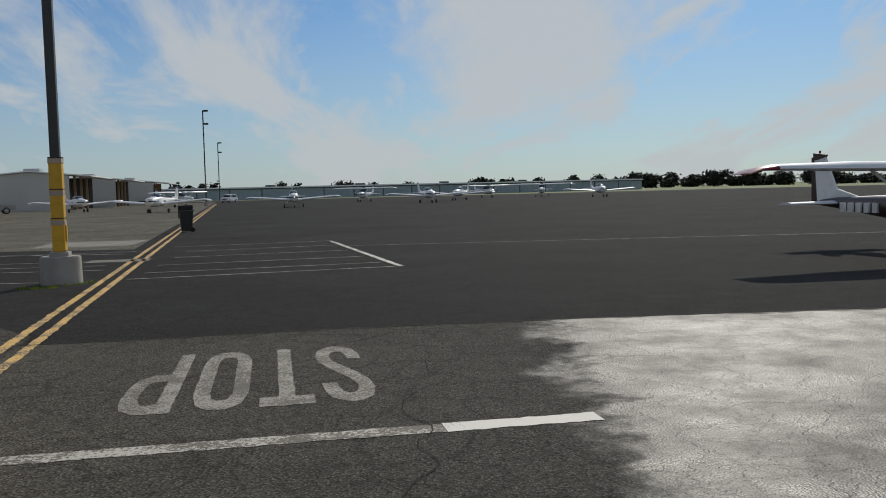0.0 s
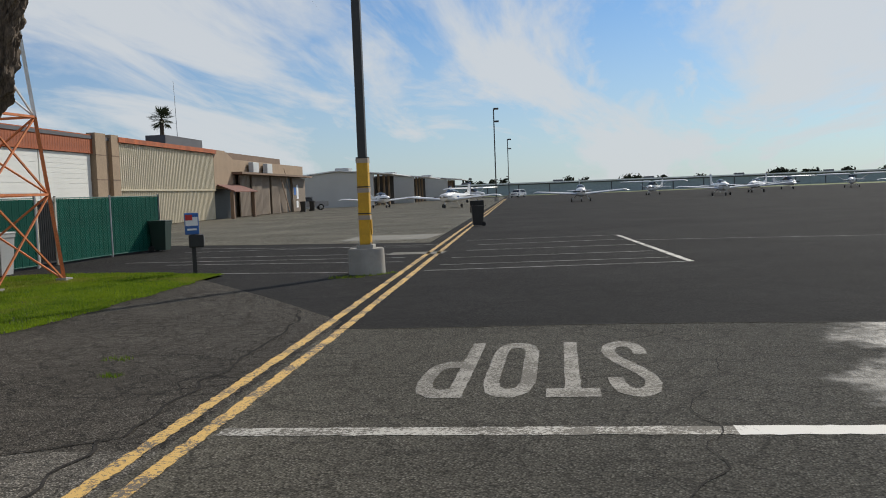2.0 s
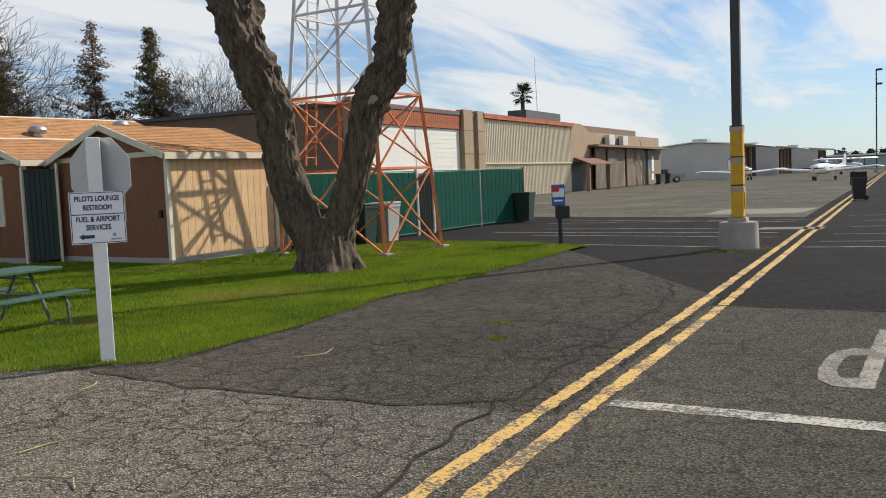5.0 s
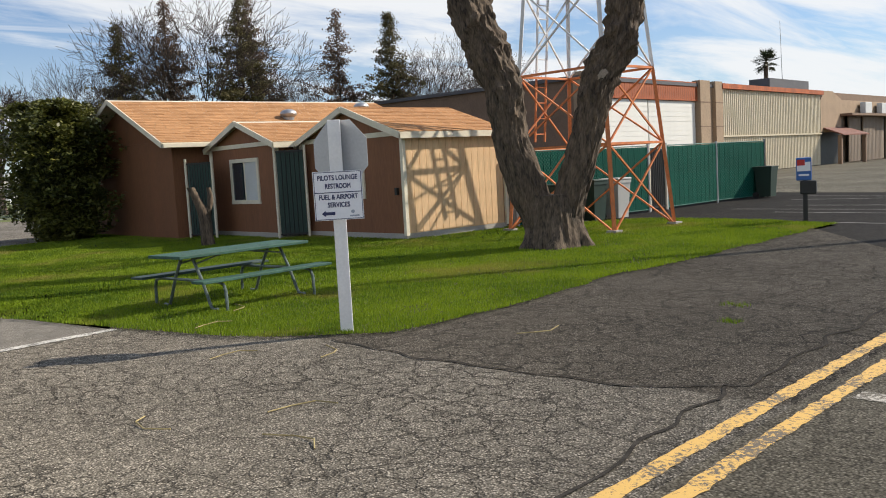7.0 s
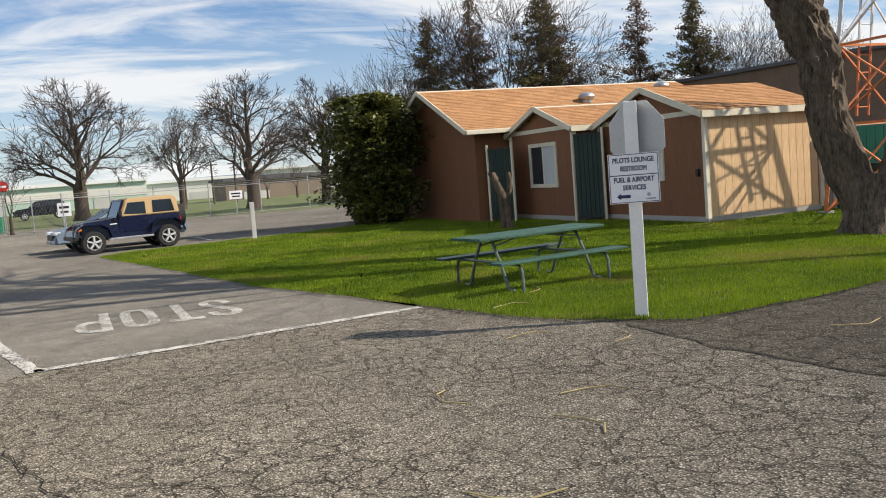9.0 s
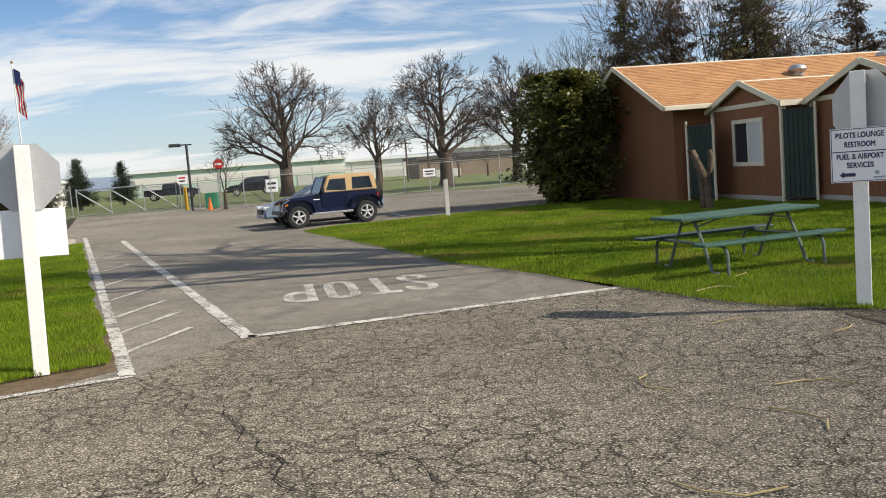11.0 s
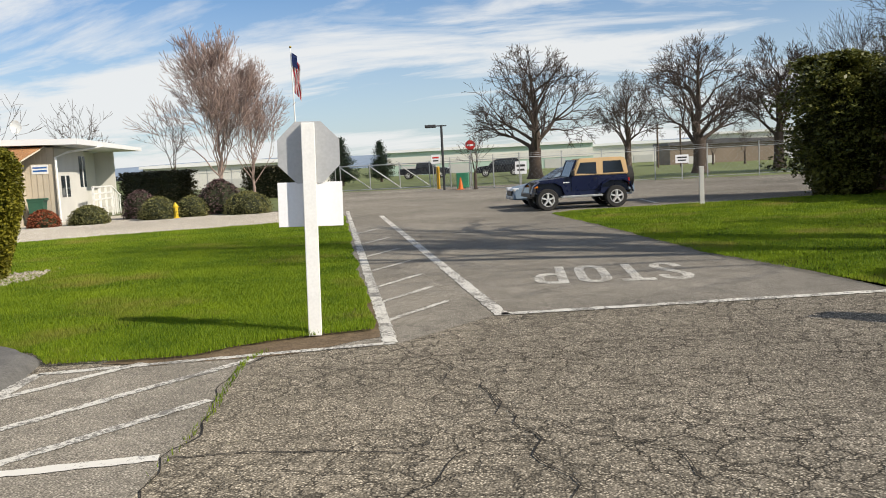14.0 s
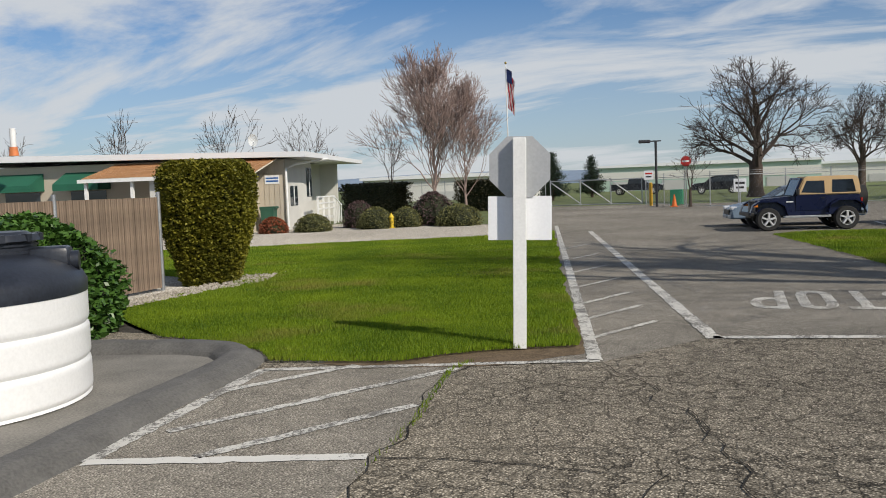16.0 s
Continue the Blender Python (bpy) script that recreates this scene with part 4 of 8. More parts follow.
def shed(m, w, d, eave, peak, label, win=None, right=SUNLIT_TAN, seed=1):
    b = thing("shed", m, label, "shed", "garden sheds beside the lounge")
    base = 0.06
    part("base", bmf(box, 0.0, w, 0.0, d, 0.0, 0.14), mat("shed_skid", (0.42, 0.40, 0.36), 0.8), b, "pale painted skid base")
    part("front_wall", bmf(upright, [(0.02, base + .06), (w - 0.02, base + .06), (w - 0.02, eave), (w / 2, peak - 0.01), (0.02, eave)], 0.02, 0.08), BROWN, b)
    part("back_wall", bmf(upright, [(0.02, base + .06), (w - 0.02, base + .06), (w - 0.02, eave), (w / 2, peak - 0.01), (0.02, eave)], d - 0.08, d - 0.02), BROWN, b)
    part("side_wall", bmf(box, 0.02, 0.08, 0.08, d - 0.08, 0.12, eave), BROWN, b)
    wall = part("side_wall", bmf(box, w - 0.08, w - 0.02, 0.08, d - 0.08, 0.12, eave), right, b, "tan board siding lightened as if in full sun")
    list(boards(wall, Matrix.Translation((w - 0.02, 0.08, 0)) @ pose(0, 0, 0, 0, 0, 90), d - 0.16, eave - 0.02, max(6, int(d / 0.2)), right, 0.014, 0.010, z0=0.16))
    for x in (0.0, w):
        for y in (0.0, d):
            part("corner_trim", bmf(box, x - 0.045, x + 0.045, y - 0.045, y + 0.045, 0.1, eave - 0.01), CREAM, b)
    bm = bmesh.new()
    box(bm, 0.045, w - 0.045, -0.005, 0.02, eave - 0.05, eave + 0.06)
    part("gable_trim", bm, CREAM, b)
    gable_roof(b, w, d, eave, peak, seed=seed)
    if win:
        window(b, pose(win[0], 0.018, win[1]), win[2], win[3])
    return b


SH = 5.5
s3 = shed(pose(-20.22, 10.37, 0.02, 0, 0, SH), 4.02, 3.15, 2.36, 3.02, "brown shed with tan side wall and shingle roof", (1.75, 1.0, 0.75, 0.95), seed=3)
part("lockbox", bmf(box, 3.72, 3.80, -0.05, 0.015, 1.0, 1.16), BLACK, s3, "small dark lockbox")
s2 = shed(pose(-23.75, 9.38, 0.02, 0, 0, SH), 3.45, 3.4, 2.40, 2.98, "small brown shed with a white slider window", (1.1, 0.95, 1.35, 1.05), right=BROWN, seed=7)


def lounge():
    b = thing("lounge_building", pose(-29.9, 7.72, 0.0, 0, 0, SH), "brown wooden lounge building with orange shingle roof", "building")
    w, d, eave, peak = 6.1, 9.0, 2.75, 4.0
    part("front_wall", bmf(upright, [(0, 0), (w, 0), (w, eave), (w / 2, peak - 0.05), (0, eave)], 0.0, 0.12), BROWN, b)
    part("back_wall", bmf(upright, [(0, 0), (w, 0), (w, eave), (w / 2, peak - 0.05), (0, eave)], d - 0.12, d), BROWN, b)
    part("side_wall", bmf(box, w - 0.12, w, 0.12, d - 0.12, 0, eave), BROWN, b)
    part("side_wall", bmf(box, 0, 0.12, 0.12, d - 0.12, 0, eave), BROWN, b)
    part("trim_band", bmf(box, 0.0, w + 0.01, -0.02, 0.0, 2.72, 2.78), BROWN, b)
    part("gutter", bmf(box, w + 0.44, w + 0.52, -0.45, d, 2.50, 2.60), CREAM, b)
    gable_roof(b, w, d, eave, peak, 0.45, 0.42, 0.3, seed=15)
    for x, y, z in ((w * 0.78, 4.6, 3.32), (w * 0.66, 8.0, 3.62)):
        bm = bmesh.new()
        rod(bm, (x, y, z), (x, y, z + 0.16), 0.17, 0.19, 16)
        bmesh.ops.create_uvsphere(bm, u_segments=16, v_segments=8, radius=0.27, matrix=Matrix.Translation((x, y, z + 0.2)) @ Matrix.Diagonal((1, 1, 0.55, 1)))
        part("roof_vent", bm, GALV, b, "round metal roof vent", smooth=True)
    return b


lounge()


def slat_gate(m, w, h, label, material, arched=False):
    """A steel gate between two posts: x along, with upright bars before dark slats."""
    b = thing("metal_gate", m, label, "gate")
    for x in (0.0, w):
        part("post", bmf(rod, (x, 0, 0), (x, 0, h + 0.1), 0.035, seg=10), CREAM, b, smooth=True)
    part("infill", bmf(box, 0.05, w - 0.05, 0.02, 0.04, 0.08, h - 0.02), material, b)
    k = int((w - 0.1) / 0.1)
    me = solid("bar", bmf(rod, (0, 0, 0.06), (0, 0, h), 0.010, seg=6), BLACK)
    for i in range(1, k):
        o = new("bar", me); o.parent = b; o.matrix_basis = pose(0.05 + i * (w - 0.1) / k, 0, 0)
    for z in (0.1, h - 0.05):
        part("rail", bmf(box, 0.04, w - 0.04, -0.015, 0.015, z - 0.02, z + 0.02), BLACK, b)
    return b


slat_gate(pose(-23.55, 8.55, 0.03, 0, 0, 22), 1.0, 2.05, "black barred gate beside the lounge wall", GREEN_DOOR)
slat_gate(pose(-20.27, 9.62, 0.03, 0, 0, 60), 0.75, 2.2, "dark green slatted gate between the sheds", GREEN_DOOR)
bm = bmesh.new()
rod(bm, (0, 0, 0), (0, 0, 0.62), 0.2, 0.23, 20)
single("trash_can", bm, mat("blue_plastic", (0.03, 0.09, 0.28), 0.5), pose(-29.4, 6.75, 0.02), "blue plastic trash can at the lounge corner", "trash can", smooth=True)


# ---------- signs on white posts ----------
def octagon(r, n=8):
    return [(r * math.cos(math.pi / 8 + k * math.pi / 4), r * math.sin(math.pi / 8 + k * math.pi / 4)) for k in range(n)]


def stop_post(m, label, top=2.06, oct_z=1.74, oct_r=0.345, turn=0.0):
    """A square white post. The octagon's printed face looks along +y, its bare back along -y."""
    b = thing("sign_post", m, label, "sign post", "stop sign posts at the lane's end")
    part("post", bmf(box, -0.062, 0.062, -0.055, 0.055, 0, top, None, 0.006), WHITE, b)
    sg = part("stop_sign", bmf(upright, [(x, oct_z + z) for x, z in octagon(oct_r)], 0.078 if turn else 0.060, 0.082 if turn else 0.064), SIGNBACK, b, "octagonal stop sign seen from its bare back", at=pose(0, 0, 0, 0, 0, turn))
    part("sign_face", bmf(upright, [(x, oct_z + z) for x, z in octagon(oct_r * 0.985)], 0.0825 if turn else 0.0645, 0.0835 if turn else 0.0655), RED, sg)
    return b


pa = stop_post(pose(-7.48, 4.19, 0.03, 0, 0, 62), "white post with guide sign and bare sign back", turn=-38)
A_Y = -0.085
plate = part("guide_sign", bmf(box, -0.235, 0.235, A_Y, A_Y + 0.004, 1.10, 1.57), SIGNFACE, pa, "white guide sign with navy lettering")
bm = bmesh.new()
for x0, x1, z0, z1 in ((-0.228, 0.228, 1.106, 1.112), (-0.228, 0.228, 1.558, 1.564), (-0.228, -0.222, 1.112, 1.558), (0.222, 0.228, 1.112, 1.558), (-0.222, 0.222, 1.362, 1.370)):
    box(bm, x0, x1, A_Y - 0.003, A_Y, z0, z1)
part("border", bm, NAVY, plate)
for text, w, z in (("PILOTS LOUNGE", 0.38, 1.485), ("RESTROOM", 0.24, 1.405), ("FUEL & AIRPORT", 0.37, 1.300), ("SERVICES", 0.21, 1.225)):
    o = lettering("lettering", text, pose(-w / 2, A_Y - 0.003, z, 90), 0.046, w, NAVY, "", plate)
    bold(o, 0.0022)
bm = bmesh.new()
upright(bm, [(-0.17, 1.165), (-0.13, 1.195), (-0.13, 1.18), (-0.04, 1.18), (-0.04, 1.15), (-0.13, 1.15), (-0.13, 1.135)], A_Y - 0.003, A_Y - 0.0005)
part("arrow", bm, NAVY, plate)
bm = bmesh.new()
bmesh.ops.create_circle(bm, cap_ends=True, segments=14, radius=0.018, matrix=Matrix.Translation((0.13, A_Y - 0.003, 1.175)) @ pose(0, 0, 0, 90))
box(bm, 0.10, 0.19, A_Y - 0.003, A_Y - 0.0005, 1.128, 1.142)
part("emblem", bm, mat("pale_print", (0.35, 0.4, 0.45), 0.5), plate)
part("bracket", bmf(box, -0.04, 0.04, A_Y + 0.004, -0.055, 1.2, 1.5), GALV, pa)
pb = stop_post(pose(-7.86, -3.06, 0.02, 0, 0, 108) @ pose(0, 0, 0, 0, 1.6, 0), "white post with a blank sign back", 1.98, 1.71, 0.31)
part("sign_back", bmf(box, -0.30, 0.30, 0.070, 0.074, 1.02, 1.435, None, 0.001), SIGNFACE, pb, "white back of a square sign")


# ---------- apron: light poles, bins ----------
def light_pole(m, height, label, base=True, paint=True):
    b = thing("light_pole", m, label, "light pole", "tall apron light poles")
    if base:
        bm = bmesh.new()
        rod(bm, (0, 0, 0), (0, 0, 0.52), 0.375, 0.36, 40)
        bmesh.ops.bevel(bm, geom=[e for e in bm.edges if e.calc_length() < 0.1 and min(v.co.z for v in e.verts) > 0.5], offset=0.02, segments=2, affect="EDGES")
        part("concrete_base", bm, CONCRETE, b, "round weathered concrete base", smooth=True)
        part("base_plate", bmf(box, -0.17, 0.17, -0.17, 0.17, 0.52, 0.60, None, 0.01), CONCRETE, b)
        for x in (-0.12, 0.12):
            for y in (-0.12, 0.12):
                part("bolt", bmf(rod, (x, y, 0.6), (x, y, 0.64), 0.016, seg=6), GALV, b)
    z0 = 0.6 if base else 0.0
    part("pole", bmf(box, -0.085, 0.085, -0.085, 0.085, 2.36 if paint else z0, height, None, 0.012), POLEGREY, b, "dark painted square pole")
    if paint:
        part("pole_foot", bmf(box, -0.115, 0.115, -0.115, 0.115, z0, 2.32, None, 0.015), CANYELLOW, b, "yellow painted lower pole")
        for z in (2.30, 1.70, 1.15):
            part("band", bmf(box, -0.122, 0.122, -0.122, 0.122, z - 0.045, z + 0.045), BAND, b)
        for z in (2.36, 1.77, 1.23):
            part("dark_ring", bmf(box, -0.119, 0.119, -0.119, 0.119, z - 0.012, z + 0.012), BLACK, b)
        part("hand_hole_cover", bmf(box, 0.115, 0.14, -0.05, 0.05, 0.8, 1.1, None, 0.008), CANYELLOW, b)
    for k, z in enumerate((height - 0.1, height - 2.0) if height > 11 else (height - 0.1,)):
        f = part("floodlight", bmf(box, 0.05, 0.75, -0.2, 0.2, z - 0.1, z + 0.15, None, 0.03), POLEGREY, b, "dark box floodlight")
        part("lens", bmf(box, 0.12, 0.7, -0.16, 0.16, z - 0.112, z - 0.101), BLIND, f)
    return b


light_pole(pose(-6.38, 16.82, 0, 0, 0, 12), 9.0, "dark light pole with yellow foot on concrete base")
light_pole(pose(-31.2, 131.8, 0, 0, 0, 12), 14.0, "tall grey light pole beside the apron", True, False)
light_pole(pose(-40.5, 182, 0, 0, 0, 12), 12.2, "tall grey light pole far along the apron", True, False)


def wheelie_bin(m, label, material, lid, h=1.0, open_lid=False):
    b = thing("wheelie_bin", m, label, "bin", "wheeled bins")
    bm = bmesh.new()
    loft(bm, [[(x * s, y * s, z) for x, y in ((-0.25, -0.28), (0.25, -0.28), (0.25, 0.28), (-0.25, 0.28))] for s, z in ((0.80, 0.05), (1.0, h - 0.12), (1.06, h - 0.12), (1.06, h - 0.04))])
    part("body", bm, material, b)
    part("lid", bmf(box, -0.28, 0.28, -0.31, 0.33, 0, 0.05, None, 0.015), lid, b, at=pose(0, 0, h - 0.04) if not open_lid else pose(-0.3, 0, h - 0.08, 0, 98, 0))
    part("handle", bmf(rod, (-0.22, 0.36, h - 0.05), (0.22, 0.36, h - 0.05), 0.018), material, b)
    for x in (-0.24, 0.24):
        part("wheel", bmf(rod, (x - 0.03, 0.25, 0.1), (x + 0.03, 0.25, 0.1), 0.1, seg=16), RUBBER, b, smooth=True)
    return b


wheelie_bin(pose(-10.0, 39.6, 0, 0, 0, -70), "black wheeled bin with open lid beside the line", BLACK, BLACK, 0.98, True)
wheelie_bin(pose(-17.2, 25.5, 0, 0, 0, 100), "dark green wheeled bin beside the fence", BINGREEN, BINGREEN, 1.02)
wheelie_bin(pose(-15.75, 16.9, 0, 0, 0, 95), "pale grey wheeled bin behind the tree", BINGREY, BINGREY, 1.05)
wheelie_bin(pose(-15.8, 16.1, 0, 0, 0, 95), "dark green wheeled bin behind the tree", BINGREEN, BINGREEN, 1.05)
wheelie_bin(pose(-15.9, 14.9, 0, 0, 0, 95), "dark green wheeled bin behind the tree", BINGREEN, BINGREEN, 1.0)


def box_on_post(m):
    b = thing("newspaper_box", m, "post with a blue leaflet box and black mailbox", "leaflet box")
    part("post", bmf(box, -0.045, 0.045, -0.045, 0.045, 0, 0.9), BLACK, b, "dark wooden post")
    part("mailbox", bmf(box, -0.10, 0.22, -0.13, 0.13, 0.60, 0.88, None, 0.02), BLACK, b, "black metal mailbox")
    part("mailbox_door", bmf(box, 0.222, 0.23, -0.10, 0.10, 0.66, 0.84), GALV, b)
    bl = part("leaflet_box", bmf(box, -0.17, 0.13, -0.11, 0.11, 0.89, 1.36, None, 0.015), BLUE, b, "blue leaflet box with red and white panel")
    part("panel", bmf(box, -0.15, 0.11, -0.114, -0.111, 1.08, 1.27), SIGNFACE, bl)
    part("stripe", bmf(box, -0.15, 0.0, -0.117, -0.1145, 1.20, 1.32), RED, bl)
    part("bar", bmf(box, -0.12, 0.08, -0.117, -0.1145, 0.98, 1.02), SIGNFACE, bl)
    return b


box_on_post(pose(-10.52, 17.0, 0, 0, 0, 32))


# ---------- steel tower ----------
def tower(m, hx=1.47, hy=1.10, taper=0.085):
    b = thing("steel_tower", m, "orange and white lattice steel tower", "tower")

    def corner(i, z):
        sx, sy = hx - taper * z, hy - taper * z * hy / hx
        return Vector(((-sx, sx, sx, -sx)[i], (-sy, -sy, sy, sy)[i], z))

    levels = (0.0, 1.83, 3.46, 5.3, 7.2, 9.2)
    for i in range(4):
        for k, (a, c) in enumerate(zip(levels, levels[1:])):
            paint = ORANGE if c < 3.5 else TOWERWHITE
            part("leg", bmf(beam, corner(i, a), corner(i, c), 0.075, 0.075), paint, b)
            j = (i + 1) % 4
            part("brace", bmf(beam, corner(i, a), corner(j, c), 0.036, 0.036), paint, b)
            part("brace", bmf(beam, corner(j, a), corner(i, c), 0.036, 0.036), paint, b)
            part("girt", bmf(beam, corner(i, c), corner(j, c), 0.06, 0.05), paint, b)
        part("foot_plate", bmf(box, corner(i, 0).x - 0.12, corner(i, 0).x + 0.12, corner(i, 0).y - 0.12, corner(i, 0).y + 0.12, 0.0, 0.05), CONCRETE, b)
    foot, head = Vector((-1.38, -0.20, 2.0)), Vector((-0.78, -0.17, 9.2))
    split = foot.lerp(head, 0.2)
    for a, c, paint, label in ((foot, split, ORANGE, "orange lower ladder"), (split, head, TOWERWHITE, "white upper ladder")):
        lad = part("ladder", bmf(beam, a, c, 0.04, 0.04), paint, b, label)
        step = Vector((0, 0.34, 0))
        part("stile", bmf(beam, a + step, c + step, 0.04, 0.04), paint, lad)
        me = solid("rung", bmf(rod, (0, 0, 0), (0, 0.34, 0), 0.014, seg=6), paint)
        n = int((c - a).length / 0.3)
        for k in range(n):
            o = new("rung", me); o.parent = lad
            o.matrix_basis = Matrix.Translation(a.lerp(c, (k + 0.5) / n))
    return b


tower(pose(-14.21, 14.41, 0.04, 0, 0, 6.5))


# ---------- green mesh fence ----------
def fence_run(points, h, label, material, slat=0.09, rail=True, name="fence", group="", mesh=None):
    b = thing(name, Matrix.Identity(4), label, "fence", group)
    for p in points:
        part("post", bmf(rod, (p[0], p[1], 0), (p[0], p[1], h + 0.06), 0.035, seg=10), GALV, b, smooth=True)
    for p, q in zip(points, points[1:]):
        p, q = Vector((*p, 0)), Vector((*q, 0))
        d = q - p
        k = max(1, int(d.length / slat))
        ang = math.degrees(math.atan2(d.y, d.x))
        me = solid("slat", bmf(box, 0.004, d.length / k - 0.004, -0.008, 0.008, 0.06, h - 0.03), material)
        for i in range(k):
            o = new("slat", me); o.parent = b
            o.matrix_basis = Matrix.Translation(p) @ pose(0, 0, 0, 0, 0, ang) @ pose(i * d.length / k, 0.004 * math.sin(i * 2.1), 0)
        if rail:
            for z in (0.08, h):
                part("rail", bmf(rod, p + Vector((0, 0, z)), q + Vector((0, 0, z)), 0.016, seg=8), mesh or GALV, b, smooth=True)
        if mesh:
            vs, fs = [], []
            pitch, t = 0.10, 0.0045
            for i in range(-int(h / pitch), int(d.length / pitch)):
                for way in (-1, 1):
                    x0 = i * pitch
                    lo, hi = max(0.0, -x0), min(h - 0.08, d.length - x0)
                    if hi <= lo:
                        continue
                    ends = [(x0 + u if way > 0 else d.length - x0 - u, 0.06 + u) for u in (lo, hi)]
                    o = len(vs)
                    for x, z in ends:
                        vs += [(x - t, -0.018 - 0.002 * way, z), (x + t, -0.018 - 0.002 * way, z)]
                    fs.append((o, o + 1, o + 3, o + 2))
            o = new("chain_mesh", arrays("chain_mesh", vs, fs, mesh)); o.parent = b
            o.matrix_basis = Matrix.Translation(p) @ pose(0, 0, 0, 0, 0, ang)
    return b


FENCE_WIRE = mat("green_coated_wire", (0.012, 0.13, 0.095), 0.5, vary=0.15)


fence_run([(-16.35, 14.1), (-16.5, 16.6), (-16.65, 19.2)], 1.85, "green slatted chain-link fence beside the shed", GREEN_FENCE, 0.085, mesh=FENCE_WIRE)
fence_run([(-16.85, 20.2), (-17.38, 23.2), (-17.55, 25.95)], 1.85, "green slatted chain-link fence beside the lot", GREEN_FENCE, 0.085, mesh=FENCE_WIRE)
fence_run([(-17.55, 25.95), (-26, 27.6), (-34, 33)], 1.85, "green slatted chain-link fence beside the hangar", GREEN_FENCE, 0.16, mesh=FENCE_WIRE)
slat_gate(pose(-16.66, 19.25, 0.02, 0, 0, 101), 0.92, 1.75, "black slatted rolling gate in the green fence", BLACK)


# ---------- picnic table ----------
def picnic_table(m):
    b = thing("picnic_table", m, "weathered green picnic table with tube legs on lawn", "picnic table")
    L = 1.06
    for i in range(5):
        y = -0.36 + i * 0.147
        part("table_board", bmf(box, -L, L, y, y + 0.137, 0.70, 0.74, None, 0.006), TABLE, b)
    for s in (-1, 1):
        y = s * 0.70
        part("bench", bmf(box, -L, L, y - 0.13, y + 0.13, 0.40, 0.435, None, 0.006), TABLE if s < 0 else TABLEDARK, b, "pale green bench board" if s < 0 else "dark green bench board")
    for x in (-0.72, 0.72):
        for s in (-1, 1):
            bm = bmesh.new()
            bent(bm, [(x, s * 0.12, 0.69), (x, s * 0.30, 0.40), (x, s * 0.44, 0.10), (x, s * 0.48, 0.035), (x, s * 0.54, 0.02), (x, s * 0.60, 0.03)], 0.021)
            part("leg", bm, TUBE, b, smooth=True)
            bm = bmesh.new()
            bent(bm, [(x, s * 0.30, 0.385), (x, s * 0.66, 0.385), (x, s * 0.76, 0.36), (x, s * 0.80, 0.28), (x, s * 0.81, 0.02)], 0.021)
            part("bench_bracket", bm, TUBE, b, smooth=True)
            bm = bmesh.new()
            rod(bm, (x, s * 0.18, 0.60), (x * 0.25, s * 0.05, 0.69), 0.012, seg=6)
            part("strut", bm, TUBE, b)
        part("cross_bar", bmf(rod, (x, -0.32, 0.385), (x, 0.32, 0.385), 0.02, seg=8), TUBE, b, smooth=True)
    return b


picnic_table(pose(-10.62, 4.36, 0.03, 0, 0, 103.5) @ Matrix.Diagonal((0.93, 0.93, 0.92, 1)))


# ---------- hangars along the lot ----------
HY = 12.1
hx = Matrix.Translation((-41.1, 68.3, 0)) @ pose(0, 0, 0, 0, 0, 90 + HY)    # x runs away along the facade, y into the building is +y


def ribs(bm, x0, x1, z0, z1, pitch, depth, y=0.0):
    """Vertical ribbed cladding in the face y, standing out towards -y."""
    n = int((x1 - x0) / pitch)
    lo, hi = [], []
    for i in range(n):
        for f, yy in ((0.0, 0.0), (0.35, 0.0), (0.5, -depth), (0.85, -depth)):
            x = x0 + (i + f) * pitch
            lo.append(bm.verts.new((x, y + yy, z0))); hi.append(bm.verts.new((x, y + yy, z1)))
    lo.append(bm.verts.new((x1, y, z0))); hi.append(bm.verts.new((x1, y, z1)))
    for i in range(len(lo) - 1):
        bm.faces.new((lo[i], lo[i + 1], hi[i + 1], hi[i]))


